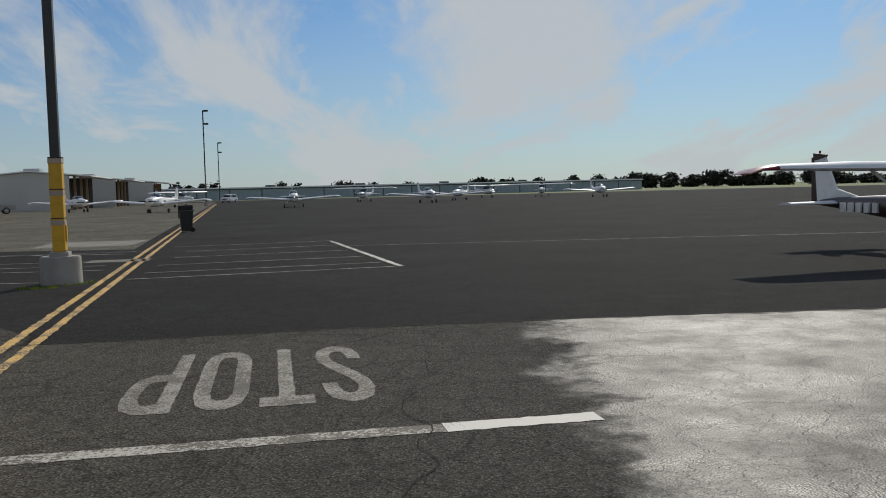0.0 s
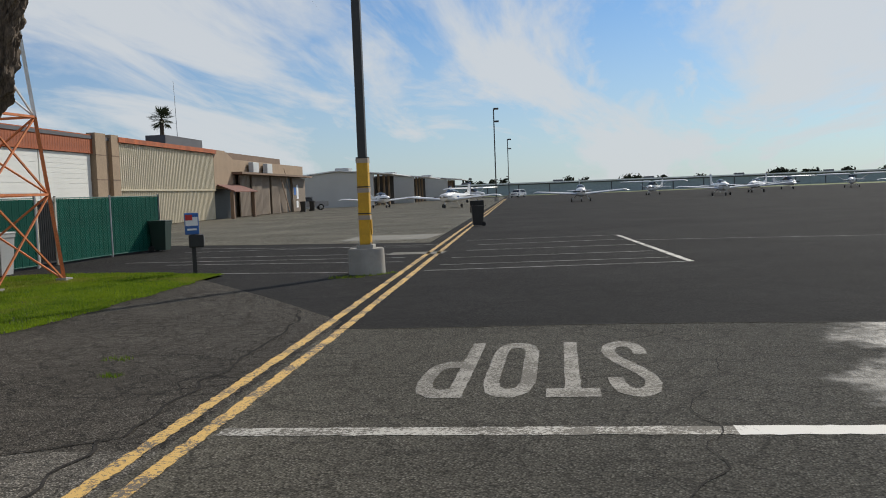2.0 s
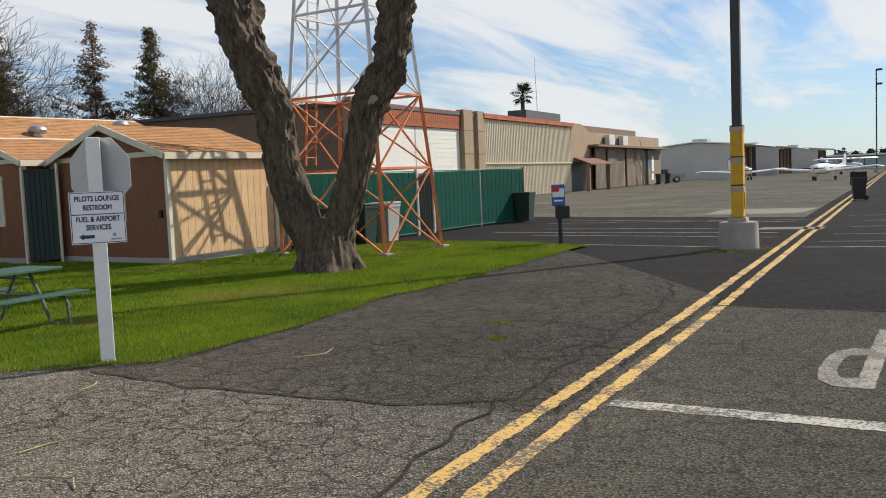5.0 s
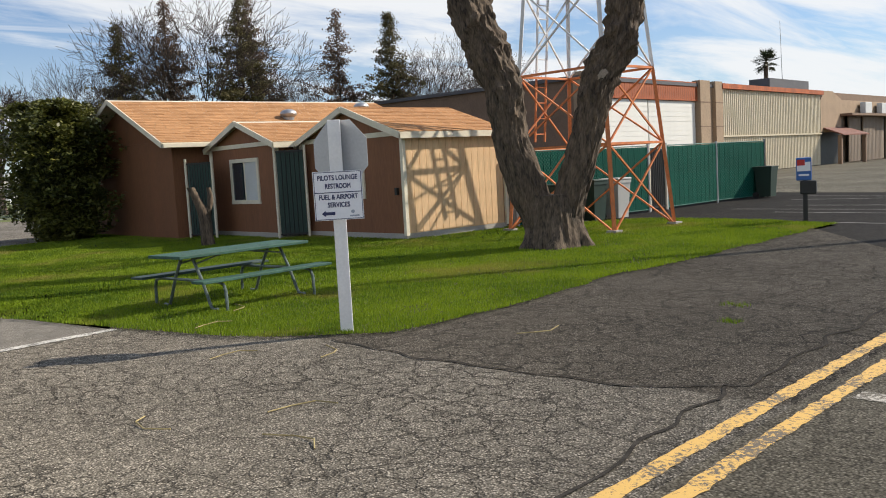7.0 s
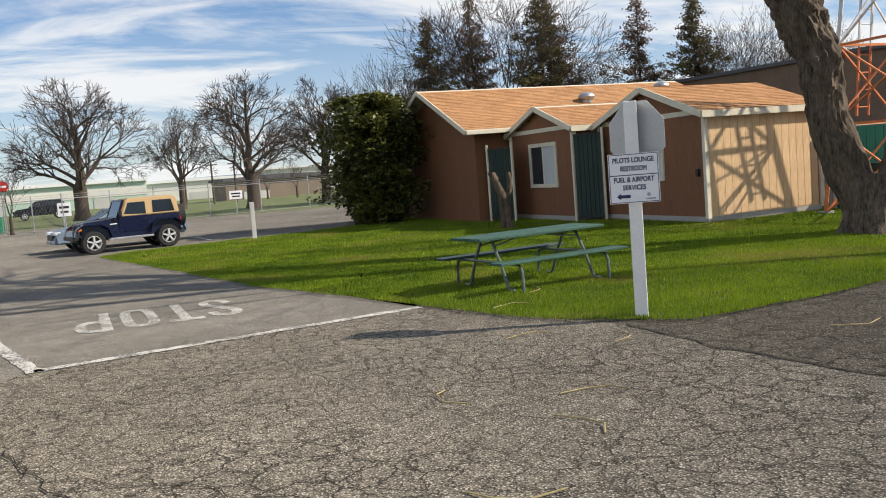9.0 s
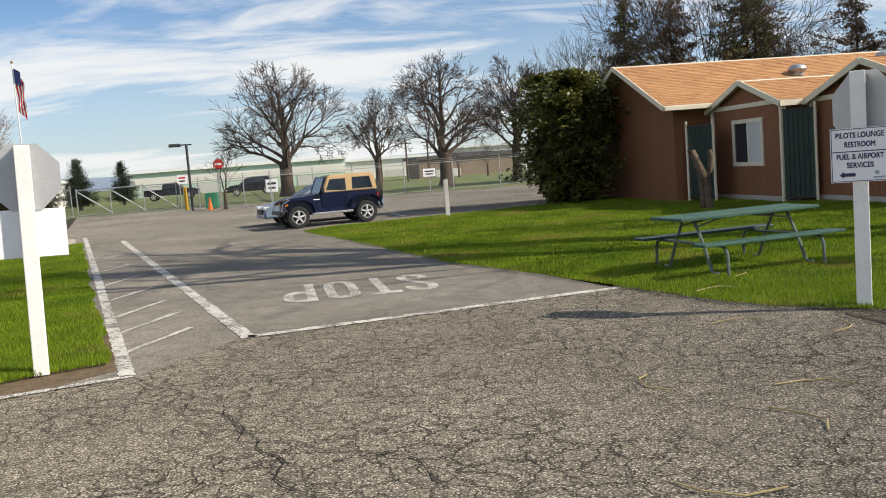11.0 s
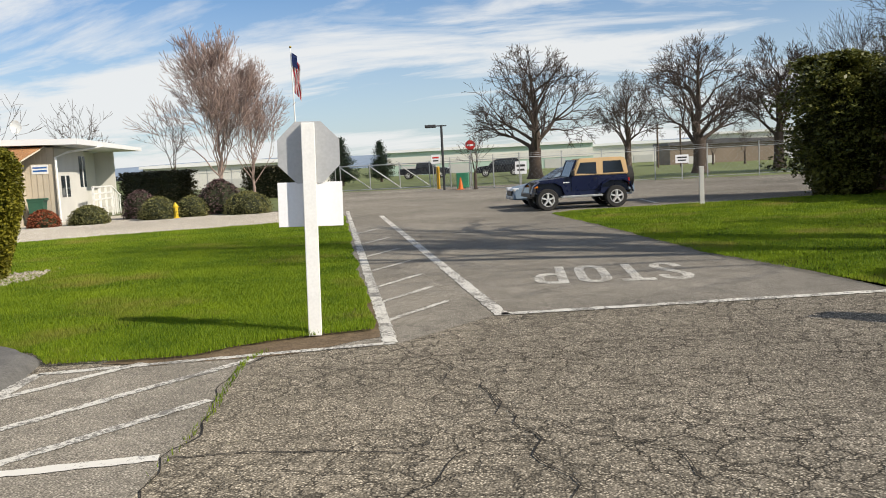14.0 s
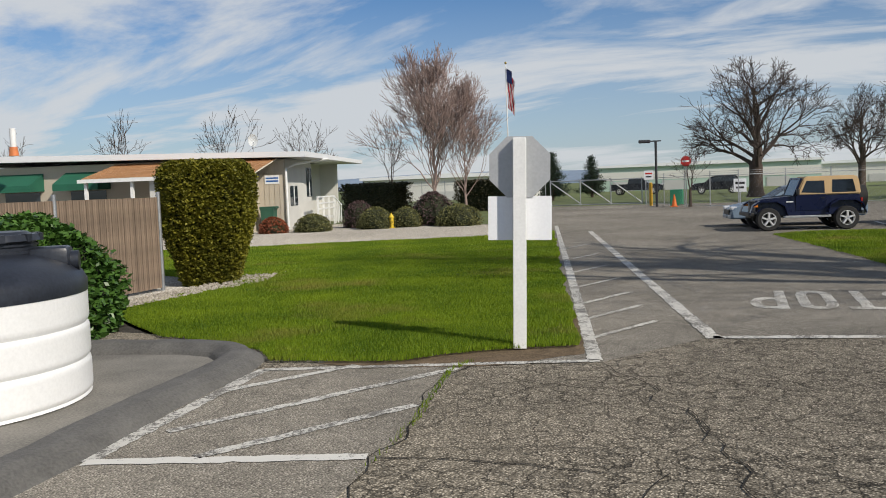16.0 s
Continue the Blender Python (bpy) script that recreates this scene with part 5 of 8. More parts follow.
def hangar_a():
    b = thing("hangar_building", hx @ Matrix.Diagonal((1, -1, 1, 1)), "tan block hangar with rust fascia and cream cladding", "hangar")
    # local x: along the facade (0 = far end), y: out of the facade is positive after the mirror
    part("wall", bmf(box, -35.5, 0.0, -34, -0.3, 0, 5.75), STUCCODARK, b)
    part("roof", bmf(box, -35.7, 0.2, -34.2, 0.1, 5.75, 5.95), DARKROOF, b)
    part("fascia_board", bmf(box, -18.8, 0.2, 0.11, 0.3, 5.72, 6.05), RUST, b)
    # cladding in two heights
    for z0, z1, d in ((0.05, 2.55, 0.05), (2.62, 5.70, 0.10)):
        bm = bmesh.new()
        ribs(bm, -18.6, 0.0, z0, z1, 0.31, 0.05, -0.02 + d)
        part("cladding", bm, CORRUGATED, b, "cream ribbed steel cladding")
    part("seam_trim", bmf(box, -18.6, 0.0, -0.1, 0.16, 2.53, 2.63), CORRUGATED, b)
    for x0, x1 in ((-22.0, -20.6), (-19.8, -18.75), (-35.6, -34.3)):
        pl = part("pier", bmf(box, x0, x1, -0.3, 0.25, 0, 6.15), STUCCO, b, "tan block pier")
        for z in (1.6, 3.2, 4.75):
            part("joint", bmf(box, x0 - 0.01, x1 + 0.01, 0.2, 0.262, z, z + 0.06), STUCCODARK, pl)
    part("wall_panel", bmf(box, -20.6, -19.8, -0.3, 0.0, 0, 5.9), STUCCO, b)
    fas = part("fascia", bmf(box, -34.3, -22.0, -0.06, -0.02, 4.85, 6.0), RUST, b, "rust red board fascia")
    me = solid("board", bmf(box, 0.01, 0.27, -0.02, 0.05, 4.85, 6.02), RUST)
    for i in range(44):
        o = new("board", me); o.parent = fas; o.matrix_basis = pose(-34.3 + i * 12.3 / 44, 0, 0)
    for i in range(2):
        x0 = -34.2 + i * 6.1
        dr = part("sliding_door", bmf(box, x0, x0 + 6.0, -0.28, -0.1, 0, 4.82), DOORWHITE, b, "white steel hangar door")
        me = solid("panel", bmf(box, x0 + 0.02, x0 + 5.98, -0.1, -0.085, 0.1, 0.35), DOORWHITE)
        for k in range(16):
            o = new("panel", me); o.parent = dr; o.matrix_basis = pose(0, 0, k * 0.29)
    # raised dark roof behind
    part("upper_roof", bmf(box, -8.2, -0.1, -2.4, -0.8, 5.95, 6.9), DARKROOF, b)
    rod_bm = bmf(rod, (-3.6, -1.6, 6.8), (-3.9, -1.6, 11.6), 0.03, 0.015, 6)
    part("antenna", rod_bm, GALV, b, "thin roof antenna")
    return b


hangar_a()


def hangar_b():
    b = thing("hangar_building", hx @ Matrix.Diagonal((1, -1, 1, 1)), "taupe steel hangar with tall doors and entrance", "hangar")
    part("wall", bmf(box, 0.02, 33, -16, -0.4, 0, 5.3), TAUPE, b)
    part("parapet", bmf(box, 5.3, 33, -0.39, -0.15, 4.2, 5.45), STUCCO, b)
    bm = bmesh.new()
    upright(bm, [(0.1, 2.7), (5.3, 2.7), (5.3, 5.5), (3.2, 6.1), (1.2, 6.1), (0.1, 5.2)], -0.3, 0.0)
    part("gable_front", bm, STUCCO, b, "tan stucco front")
    part("canopy_beam", bmf(box, 5.0, 33.2, -0.14, 1.0, 4.05, 4.25), STUCCODARK, b)
    # shade in the recess under the porch is given as a black wall
    part("entrance_wall", bmf(box, 0.3, 6.6, -0.38, -0.3, 0, 2.7), BLACK, b, "black wall standing in for the shaded entrance")
    bm = bmesh.new()
    loft(bm, [[(0.1, 1.8, 2.35), (0.1, 1.8, 2.45), (0.9, -0.2, 3.15), (0.9, -0.2, 3.05)], [(6.9, 1.8, 2.35), (6.9, 1.8, 2.45), (6.9, -0.2, 3.15), (6.9, -0.2, 3.05)]])
    part("tile_roof", bm, TILE, b, "small clay tile porch roof")
    for x in (0.3, 6.5):
        part("porch_post", bmf(box, x, x + 0.3, 1.3, 1.6, 0, 2.4), STUCCODARK, b)
    for i in range(5):
        x0 = 7.2 + i * 3.45
        d = part("sliding_door", bmf(box, x0, x0 + 3.25, -0.1 + 0.16 * (i % 2), 0.02 + 0.16 * (i % 2), 0.05, 4.03), TAUPE, b, "tall taupe steel door")
        bm = bmesh.new()
        ribs(bm, x0, x0 + 3.2, 0.1, 4.0, 0.4, -0.03, 0.025 + 0.16 * (i % 2))
        part("ribbing", bm, TAUPE, d)
    # solid black panel in place of the unlit inside of a doorway
    part("dark_opening", bmf(box, 24.6, 26.6, -0.2, -0.1, 0, 3.9), BLACK, b)
    part("side_door", bmf(box, 26.8, 32.8, -0.2, 0.1, 0.05, 4.0), TAUPE, b)
    st = part("stair", bmf(beam, (20.2, 0.5, 4.1), (23.4, 0.5, 0.2), 0.06, 0.25), STUCCODARK, b, "steep outside stair")
    part("rail", bmf(beam, (20.2, 0.9, 4.9), (23.4, 0.9, 1.1), 0.05, 0.05), STUCCODARK, st)
    for x in (10.3, 15.2):
        part("air_unit", bmf(box, x, x + 1.9, 0.0, 0.5, 4.3, 5.3, None, 0.04), BLIND, b, "pale roof air unit")
    for x, z0, z1, mt in ((27.2, 2.0, 2.9, BLUE), (28.4, 1.5, 3.2, SIGNFACE), (28.2, 0.5, 1.3, SIGNFACE)):
        part("notice", bmf(box, x, x + 0.9, 0.1, 0.13, z0, z1), mt, b)
    part("upper_roof", bmf(box, 10, 33.2, -16, -3, 5.3, 6.5), STUCCODARK, b)
    return b


hangar_b()
for p in ((-45.6, 92.5), (-46.6, 97)):
    wheelie_bin(pose(p[0] + 1.2, p[1], 0, 0, 0, 100), "black wheeled bin beside the hangar stair", BLACK, BLACK, 1.2)


def hangar_c(m, w, d, h, label):
    b = thing("hangar_building", m, label, "hangar")
    part("wall", bmf(upright, [(0, 0), (w, 0), (w, h), (w / 2, h + 0.5), (0, h)], 0, 0.2), GREYSTEEL, b)
    part("side_wall", bmf(box, 0, 0.2, 0.2, d, 0, h), GREYSTEEL, b)
    for i in range(4):
        part("column", bmf(box, w - 0.3, w, 0.3 + i * d / 4, 0.7 + i * d / 4, 0, h), STUCCO, b)
    part("back_wall", bmf(box, 0.2, w, d - 0.2, d, 0, h), DARKROOF, b)
    part("inner_wall", bmf(box, w - 3.2, w - 3.0, 0.25, d - 0.25, 0, h - 0.1), DARKROOF, b)
    part("roof", bmf(upright, [(-0.4, h), (w / 2, h + 0.55), (w + 3.0, h - 0.2), (w + 3.0, h - 0.05), (w / 2, h + 0.72), (-0.4, h + 0.15)], -0.4, d + 0.4), ROOFWHITE, b, "white steel roof with wide eave")
    part("roof_unit", bmf(box, w * 0.4, w * 0.6, 3, 6, h + 0.5, h + 1.1), GALV, b)
    return b


hangar_c(pose(-58.2, 121.5, 0, 0, 0, HY), 10.5, 22, 4.8, "grey steel hangar with white roof and open side")
hangar_c(pose(-60.5, 150, 0, 0, 0, HY), 9.5, 20, 4.6, "grey steel hangar with pale roof")
hangar_c(pose(-62.5, 178, 0, 0, 0, HY), 9.5, 22, 4.4, "grey steel hangar with pale roof")


def hangar_row():
    p, q = Vector((-110, 247, 0)), Vector((78, 312, 0))
    d = q - p
    n = 21
    step = d.length / n
    for i in range(n):
        b = thing("hangar_building", Matrix.Translation(p) @ pose(0, 0, 0, 0, 0, math.degrees(math.atan2(d.y, d.x))) @ pose(i * step, 0, 0), "long low blue grey hangar with white roof edge", "hangar", "row of hangars across the apron")
        part("wall", bmf(box, 0, step - 0.01, 0.2, 14, 0, 3.35), BLUEGREY, b)
        part("roof", bmf(box, 0, step - 0.01, -0.5, 14.5, 3.35, 3.75), ROOFWHITE, b)
        part("track", bmf(box, 0, step - 0.01, -0.1, 0.2, 3.05, 3.3), DARKROOF, b)
        part("door", bmf(box, 0.15, step * 0.5 - 0.05, 0.05, 0.2, 0, 3.05), BLUEGREY, b, "blue grey sliding door")
        part("door", bmf(box, step * 0.5 + 0.05, step - 0.15, 0.1, 0.2, 0, 3.05), BLUEGREY, b, "blue grey sliding door")
        part("jamb", bmf(box, -0.12, 0.12, -0.02, 0.2, 0, 3.1), DARKROOF, b)
        if i % 3 == 1:
            part("roof_vent", bmf(box, 2, 5, 5, 6, 3.75, 4.3), DARKROOF, b)


hangar_row()


# ---------- office trailer, fence and tank beside the lane ----------
def office_at(O, ux, uy):
    """Long wall along ux from its near corner O, end wall along uy."""
    m = Matrix(((ux[0], uy[0], 0, O[0]), (ux[1], uy[1], 0, O[1]), (0, 0, 1, 0), (0, 0, 0, 1)))
    b = thing("office_building", m, "low taupe panelled office building with flat white roof", "building")
    L, D, H = 16.0, 9.2, 2.95
    part("wall", bmf(box, 2.0, L, 0.0, 0.15, 0.0, H + 0.1), TRAILER, b)
    w2 = part("wall", bmf(box, 0.0, 2.0, 0.0, 0.15, 0.0, H), TRAILER, b)
    list(boards(w2, pose(0.02, 0, 0), 1.96, H - 0.02, 9, TRAILER, 0.02, 0.03))
    part("end_wall", bmf(box, 0.0, 0.15, 0.15, D * 0.45, 0.0, H), PALEWALL, b)
    part("end_wall", bmf(box, 0.9, 1.05, D * 0.45, D, 0.0, H), PALEWALL, b)
    part("back_wall", bmf(box, 0.0, L, D, D + 0.15, 0.0, H), PALEWALL, b)
    part("far_wall", bmf(box, L, L + 0.15, 0.0, D, 0.0, H), PALEWALL, b)
    part("plinth", bmf(box, -0.02, 2.0, -0.03, 0.0, 0.0, 0.25), mat("skirting", (0.10, 0.09, 0.08), 0.9), b)
    bm = bmesh.new()
    loft(bm, [[(-1.1, -0.6, 3.0), (-1.1, -0.6, 3.22), (-1.1, D + 1.3, 3.12), (-1.1, D + 1.3, 2.95)], [(L + 0.5, -0.6, 3.35), (L + 0.5, -0.6, 3.62), (L + 0.5, D + 1.8, 3.5), (L + 0.5, D + 1.8, 3.3)]])
    part("roof", bm, ROOFWHITE, b, "flat roof with deep white fascia")
    # lean-to with shingles before the long wall
    rf = part("lean_to_roof", bmf(slab, [(0.3, -3.0), (7.3, -3.0), (7.3, -0.0), (0.3, -0.0)], 0.0, 0.05), CREAM, b, at=pose(0, 0, 2.62, 12))
    rf.matrix_basis = pose(0, -0.0, 2.95, 12)
    shingle_roof(rf, pose(0.3, -3.0, 0.055), 7.0, 3.0, seed=31)
    part("lean_to_gutter", bmf(box, 0.2, 7.4, -3.08, -2.95, 2.22, 2.36), WHITE, b)
    part("lean_to_wall", bmf(box, 1.1, 1.2, -2.7, -0.02, 0.0, 2.35), TRAILER, b)
    part("lean_to_front", bmf(box, 1.1, 4.6, -2.75, -2.65, 0.0, 2.25), PALEWALL, b)
    part("dark_window", bmf(box, 2.1, 3.7, -2.78, -2.755, 1.0, 2.0), GLASS, b)
    for x in (5.2, 7.1):
        part("porch_post", bmf(box, x, x + 0.12, -2.9, -2.78, 0, 2.25), WHITE, b)
    # awnings
    for x0 in (7.6, 10.6, 13.4):
        bm = bmesh.new()
        loft(bm, [[(x0, 0.0, 2.75), (x0, -1.1, 2.25), (x0, -1.1, 1.98), (x0, 0.0, 2.0)], [(x0 + 2.0, 0.0, 2.75), (x0 + 2.0, -1.1, 2.25), (x0 + 2.0, -1.1, 1.98), (x0 + 2.0, 0.0, 2.0)]])
        part("awning", bm, AWNING, b, "dark green canvas awning")
        part("dark_window", bmf(box, x0 + 0.2, x0 + 1.8, -0.02, -0.004, 1.0, 1.95), GLASS, b)
    # end wall: windows, downpipe, notice, porch rail
    for y0, z0, w, h in ((0.7, 1.0, 1.1, 0.85), (3.3, 1.35, 0.9, 1.3)):
        wd = part("window", bmf(box, -0.012, -0.002, y0, y0 + w, z0, z0 + h), GLASS, b)
        part("window_frame", bmf(box, -0.03, -0.012, y0 + w * 0.48, y0 + w * 0.54, z0, z0 + h), WHITE, wd)
    part("glazed_wall", bmf(box, 0.88, 0.9, D * 0.5, D * 0.62, 0.6, 2.6), GLASS, b)
    bm = bmesh.new()
    bent(bm, [(-0.10, -0.10, 0.0), (-0.10, -0.10, 2.55), (-0.35, 0.6, 2.75), (-1.2, 2.6, 3.0)], 0.05)
    part("downpipe", bm, WHITE, b, smooth=True)
    nt = part("notice", bmf(box, 0.22, 0.84, -0.034, -0.026, 1.95, 2.3), SIGNFACE, b, "white and blue wall notice")
    part("bar", bmf(box, 0.27, 0.79, -0.038, -0.0345, 2.03, 2.10), BLUE, nt)
    part("bar", bmf(box, 0.27, 0.79, -0.038, -0.0345, 2.16, 2.22), BLUE, nt)
    return b


office_at((-31.0, -21.4), (0.30, -0.954), (-0.954, -0.30))


def porch(m):
    b = thing("porch_railing", m, "white wooden porch with ramp railing", "railing")
    part("deck", bmf(box, 0, 3.6, 0, 2.0, 0.3, 0.42), PALEWALL, b)
    for x in (0, 1.2, 2.4, 3.6):
        part("post", bmf(box, x - 0.04, x + 0.04, -0.04, 0.04, 0, 1.35), WHITE, b)
    for z in (0.8, 1.05, 1.33):
        part("rail", bmf(box, -0.04, 3.64, -0.03, 0.03, z - 0.03, z + 0.03), WHITE, b)
    for k in range(4):
        x = 3.6 + 0.45 * (k + 1)
        part("baluster", bmf(box, x - 0.02, x + 0.02, -0.02, 0.02, 0, 1.25 - 0.1 * k), WHITE, b)
    part("stair_rail", bmf(beam, (3.6, 0, 1.33), (5.5, 0, 0.85), 0.06, 0.06), WHITE, b)
    part("stair_rail", bmf(beam, (3.6, 1.8, 1.33), (5.5, 1.8, 0.85), 0.06, 0.06), WHITE, b)
    return b


porch(Matrix.Translation((-33.3, -21.3, 0)) @ pose(0, 0, 0, 0, 0, 197 + 3))
wheelie_bin(pose(-30.2, -21.7, 0.02, 0, 0, 17), "green bin beside the office wall", mat("bin_green", (0.03, 0.11, 0.07), 0.5), mat("bin_green", (0.03, 0.11, 0.07), 0.5), 1.0)

dish = thing("satellite_dish", Matrix.Translation((-30.6, -22.6, 3.25)) @ pose(0, 0, 0, 0, 0, 130) @ Matrix.Diagonal((0.6, 0.6, 0.75, 1)), "pale satellite dish on a short mast", "satellite dish")
part("mast", bmf(rod, (0, 0, 0), (0, 0, 0.45), 0.025, seg=8), GALV, dish)
bm = bmesh.new()
bmesh.ops.create_uvsphere(bm, u_segments=20, v_segments=10, radius=0.6, matrix=Matrix.Translation((0, 0, 0.6)))
bmesh.ops.bisect_plane(bm, geom=bm.verts[:] + bm.edges[:] + bm.faces[:], plane_co=(0, 0.48, 0.6), plane_no=(0, 1, 0), clear_inner=True)
bmesh.ops.solidify(bm, geom=bm.faces[:], thickness=0.012)
bmesh.ops.translate(bm, vec=(0, -0.48, 0.1), verts=bm.verts)
part("reflector", bm, BLIND, dish, smooth=True)
part("arm", bmf(rod, (0, -0.05, 0.45), (0, -0.5, 0.62), 0.02, seg=6), GALV, dish)

chim = thing("roof_flue", pose(-25.8, -30.8, 3.45), "white flue with orange collar on roof", "flue")
part("pipe", bmf(rod, (0, 0, 0.3), (0, 0, 1.1), 0.12, seg=14), WHITE, chim, smooth=True)
part("collar", bmf(rod, (0, 0, 0), (0, 0, 0.35), 0.19, 0.15, 14), ORANGE, chim, smooth=True)

fence_run([(-6.9, -10.2), (-9.2, -10.45), (-11.56, -10.68)], 1.60, "brown slatted privacy fence beside the lawn", FENCEWOOD, 0.045, rail=False)


def tank(m, r=1.18, h=0.84):
    b = thing("water_tank", m, "white plastic tank with black domed top", "water tank")
    prof = []
    for k in range(41):
        z = h * k / 40
        rr = r
        for zz in (0.02, 0.35, 0.68):
            rr -= 0.02 * math.exp(-((z - zz * h) / 0.018) ** 2)
        prof.append((rr, z))
    seg = 64
    bm = bmesh.new()
    loft(bm, [[(q * math.cos(a), q * math.sin(a), z) for a in (2 * math.pi * i / seg for i in range(seg))] for q, z in prof])
    part("tank_wall", bm, TANKWHITE, b, "white ribbed tank wall", smooth=True)
    dome = [(r + 0.005, h - 0.02), (r + 0.005, h + 0.07), (r * 0.98, h + 0.13), (r * 0.90, h + 0.21), (r * 0.75, h + 0.28), (r * 0.5, h + 0.33), (0.3, h + 0.35)]
    bm = bmesh.new()
    loft(bm, [[(q * math.cos(a), q * math.sin(a), z) for a in (2 * math.pi * i / seg for i in range(seg))] for q, z in dome])
    part("dome", bm, TANKBLACK, b, "black domed top", smooth=True)
    bm = bmesh.new()
    cx, cy = -0.05, 0.42
    rod(bm, (cx, cy, h + 0.24), (cx, cy, h + 0.40), 0.40, 0.40, 40)
    for z in (0.30, 0.36):
        rod(bm, (cx, cy, h + z), (cx, cy, h + z + 0.02), 0.415, 0.415, 40)
    part("manway_neck", bm, TANKBLACK, b, "black ribbed neck", smooth=True)
    bm = bmesh.new()
    rod(bm, (cx, cy, h + 0.40), (cx, cy, h + 0.45), 0.45, 0.43, 40)
    rod(bm, (cx, cy, h + 0.45), (cx, cy, h + 0.47), 0.36, 0.34, 40)
    for k in range(12):
        a = 6.2832 * k / 12
        box(bm, 0.40, 0.455, -0.025, 0.025, h + 0.395, h + 0.455, Matrix.Translation((cx, cy, 0)) @ Matrix.Rotation(a, 4, "Z"))
    part("manway_lid", bm, TANKBLACK, b, "black screw lid", smooth=True)
    bm = bmesh.new()
    box(bm, -0.17, 0.15, 0.78, 1.08, h + 0.10, h + 0.34, None, 0.04)
    rod(bm, (0, 1.0, h + 0.22), (0, 1.14, h + 0.22), 0.08, 0.08, 14)
    part("fitting_box", bm, TANKBLACK, b, "black outlet fitting", smooth=True)
    part("cap", bmf(rod, (cx + 0.05, cy + 0.05, h + 0.47), (cx + 0.05, cy + 0.05, h + 0.52), 0.07, seg=14), ORANGE, b, "small red cap", smooth=True)
    return b


tank(pose(-4.52, -6.72, 0.03, 0, 0, 40))

# kerb and pad under the tank
PAD = [(-3.7, -4.75), (-5.0, -5.05), (-6.4, -5.35), (-6.75, -5.6), (-6.85, -6.0), (-6.7, -6.6), (-6.3, -7.5), (-5.8, -9.5), (0, -9.5), (0, -4.0)]
PADGREY = mat("stained_pad", (0.23, 0.215, 0.185), 0.9, vary=0.26, coarse=1.6, fine=50, bump=0.4)
sheet("tank_pad", PAD, 0.02, PADGREY, "stained concrete pad under the tank")
kerb_rings = []
for i, (x, y) in enumerate([(-2.6, -4.40), (-3.7, -4.62), (-5.0, -4.98), (-6.2, -5.22), (-6.7, -5.42), (-6.95, -5.75), (-7.0, -6.2), (-6.85, -6.9), (-6.5, -7.8), (-6.1, -9.4)]):
    pts = [(-2.6, -4.40), (-3.7, -4.62), (-5.0, -4.98), (-6.2, -5.22), (-6.7, -5.42), (-6.95, -5.75), (-7.0, -6.2), (-6.85, -6.9), (-6.5, -7.8), (-6.1, -9.4)]
    a, c = Vector(pts[max(i - 1, 0)]), Vector(pts[min(i + 1, len(pts) - 1)])
    d = (c - a).normalized()
    nrm = Vector((-d.y, d.x))
    kerb_rings.append([(x + nrm.x * o, y + nrm.y * o, z) for o, z in ((0.26, -0.01), (0.20, 0.06), (0.08, 0.12), (-0.08, 0.12), (-0.18, 0.07), (-0.25, -0.01))])
bm = bmesh.new()
loft(bm, kerb_rings)
bmesh.ops.subdivide_edges(bm, edges=bm.edges[:], cuts=3, use_grid_fill=True, smooth=0.6)
for v in bm.verts:
    v.co.z += 0.012 * noise.noise(v.co * 5) if v.co.z > 0.03 else 0
single("asphalt_kerb", bm, KERB, Matrix.Identity(4), "rounded rough asphalt kerb round the tank pad", "kerb", smooth=True)

# ---------- trees ----------
def tubes(segs, sides=4):
    """Tapered twigs as one skin each: (p, q, r0, r1)."""
    vs, fs = [], []
    for p, q, r0, r1 in segs:
        k = 6 if r0 > 0.06 else (sides if r0 > 0.015 else 3)
        d = q - p
        if d.length < 1e-5:
            continue
        m = d.to_track_quat("Z", "Y").to_matrix()
        ex, ey = m.col[0], m.col[1]
        o = len(vs)
        for c, r in ((p, r0), (q, r1)):
            for i in range(k):
                a = 2 * math.pi * i / k
                vs.append(tuple(c + ex * (r * math.cos(a)) + ey * (r * math.sin(a))))
        for i in range(k):
            j = (i + 1) % k
            fs.append((o + i, o + j, o + k + j, o + k + i))
    return vs, fs


def grow(segs, rng, p, d, length, r, depth, up, fork, angle, tips=None, bits=3, kink=0.14):
    """One limb in a few bent lengths, with side limbs and a fork at its end."""
    q = p.copy()
    for i in range(bits):
        nd = (d + Vector((rng.gauss(0, kink), rng.gauss(0, kink), rng.gauss(0, kink) + up))).normalized()
        e = q + nd * length / bits
        r1 = r * (0.86 if depth else 0.6)
        segs.append((q.copy(), e.copy(), r, r1))
        if depth and i and rng.random() < 0.75:
            side = nd.orthogonal().normalized()
            side.rotate(Matrix.Rotation(rng.uniform(0, 6.28), 3, nd))
            sd = (nd + side * rng.uniform(0.6, 1.1)).normalized()
            grow(segs, rng, e, sd, length * rng.uniform(0.45, 0.7), r1 * 0.55, depth - 1, up, fork, angle, tips, bits, kink)
        q, d, r = e, nd, r1
    if tips is not None and depth <= 1:
        tips.append(q.copy())
    if depth:
        for k in range(fork):
            side = d.orthogonal().normalized()
            side.rotate(Matrix.Rotation(k * 6.28 / fork + rng.uniform(-0.6, 0.6), 3, d))
            nd = (d + side * angle * rng.uniform(0.6, 1.3)).normalized()
            grow(segs, rng, q, nd, length * rng.uniform(0.62, 0.85), r * 0.68, depth - 1, up, fork, angle, tips, bits, kink)


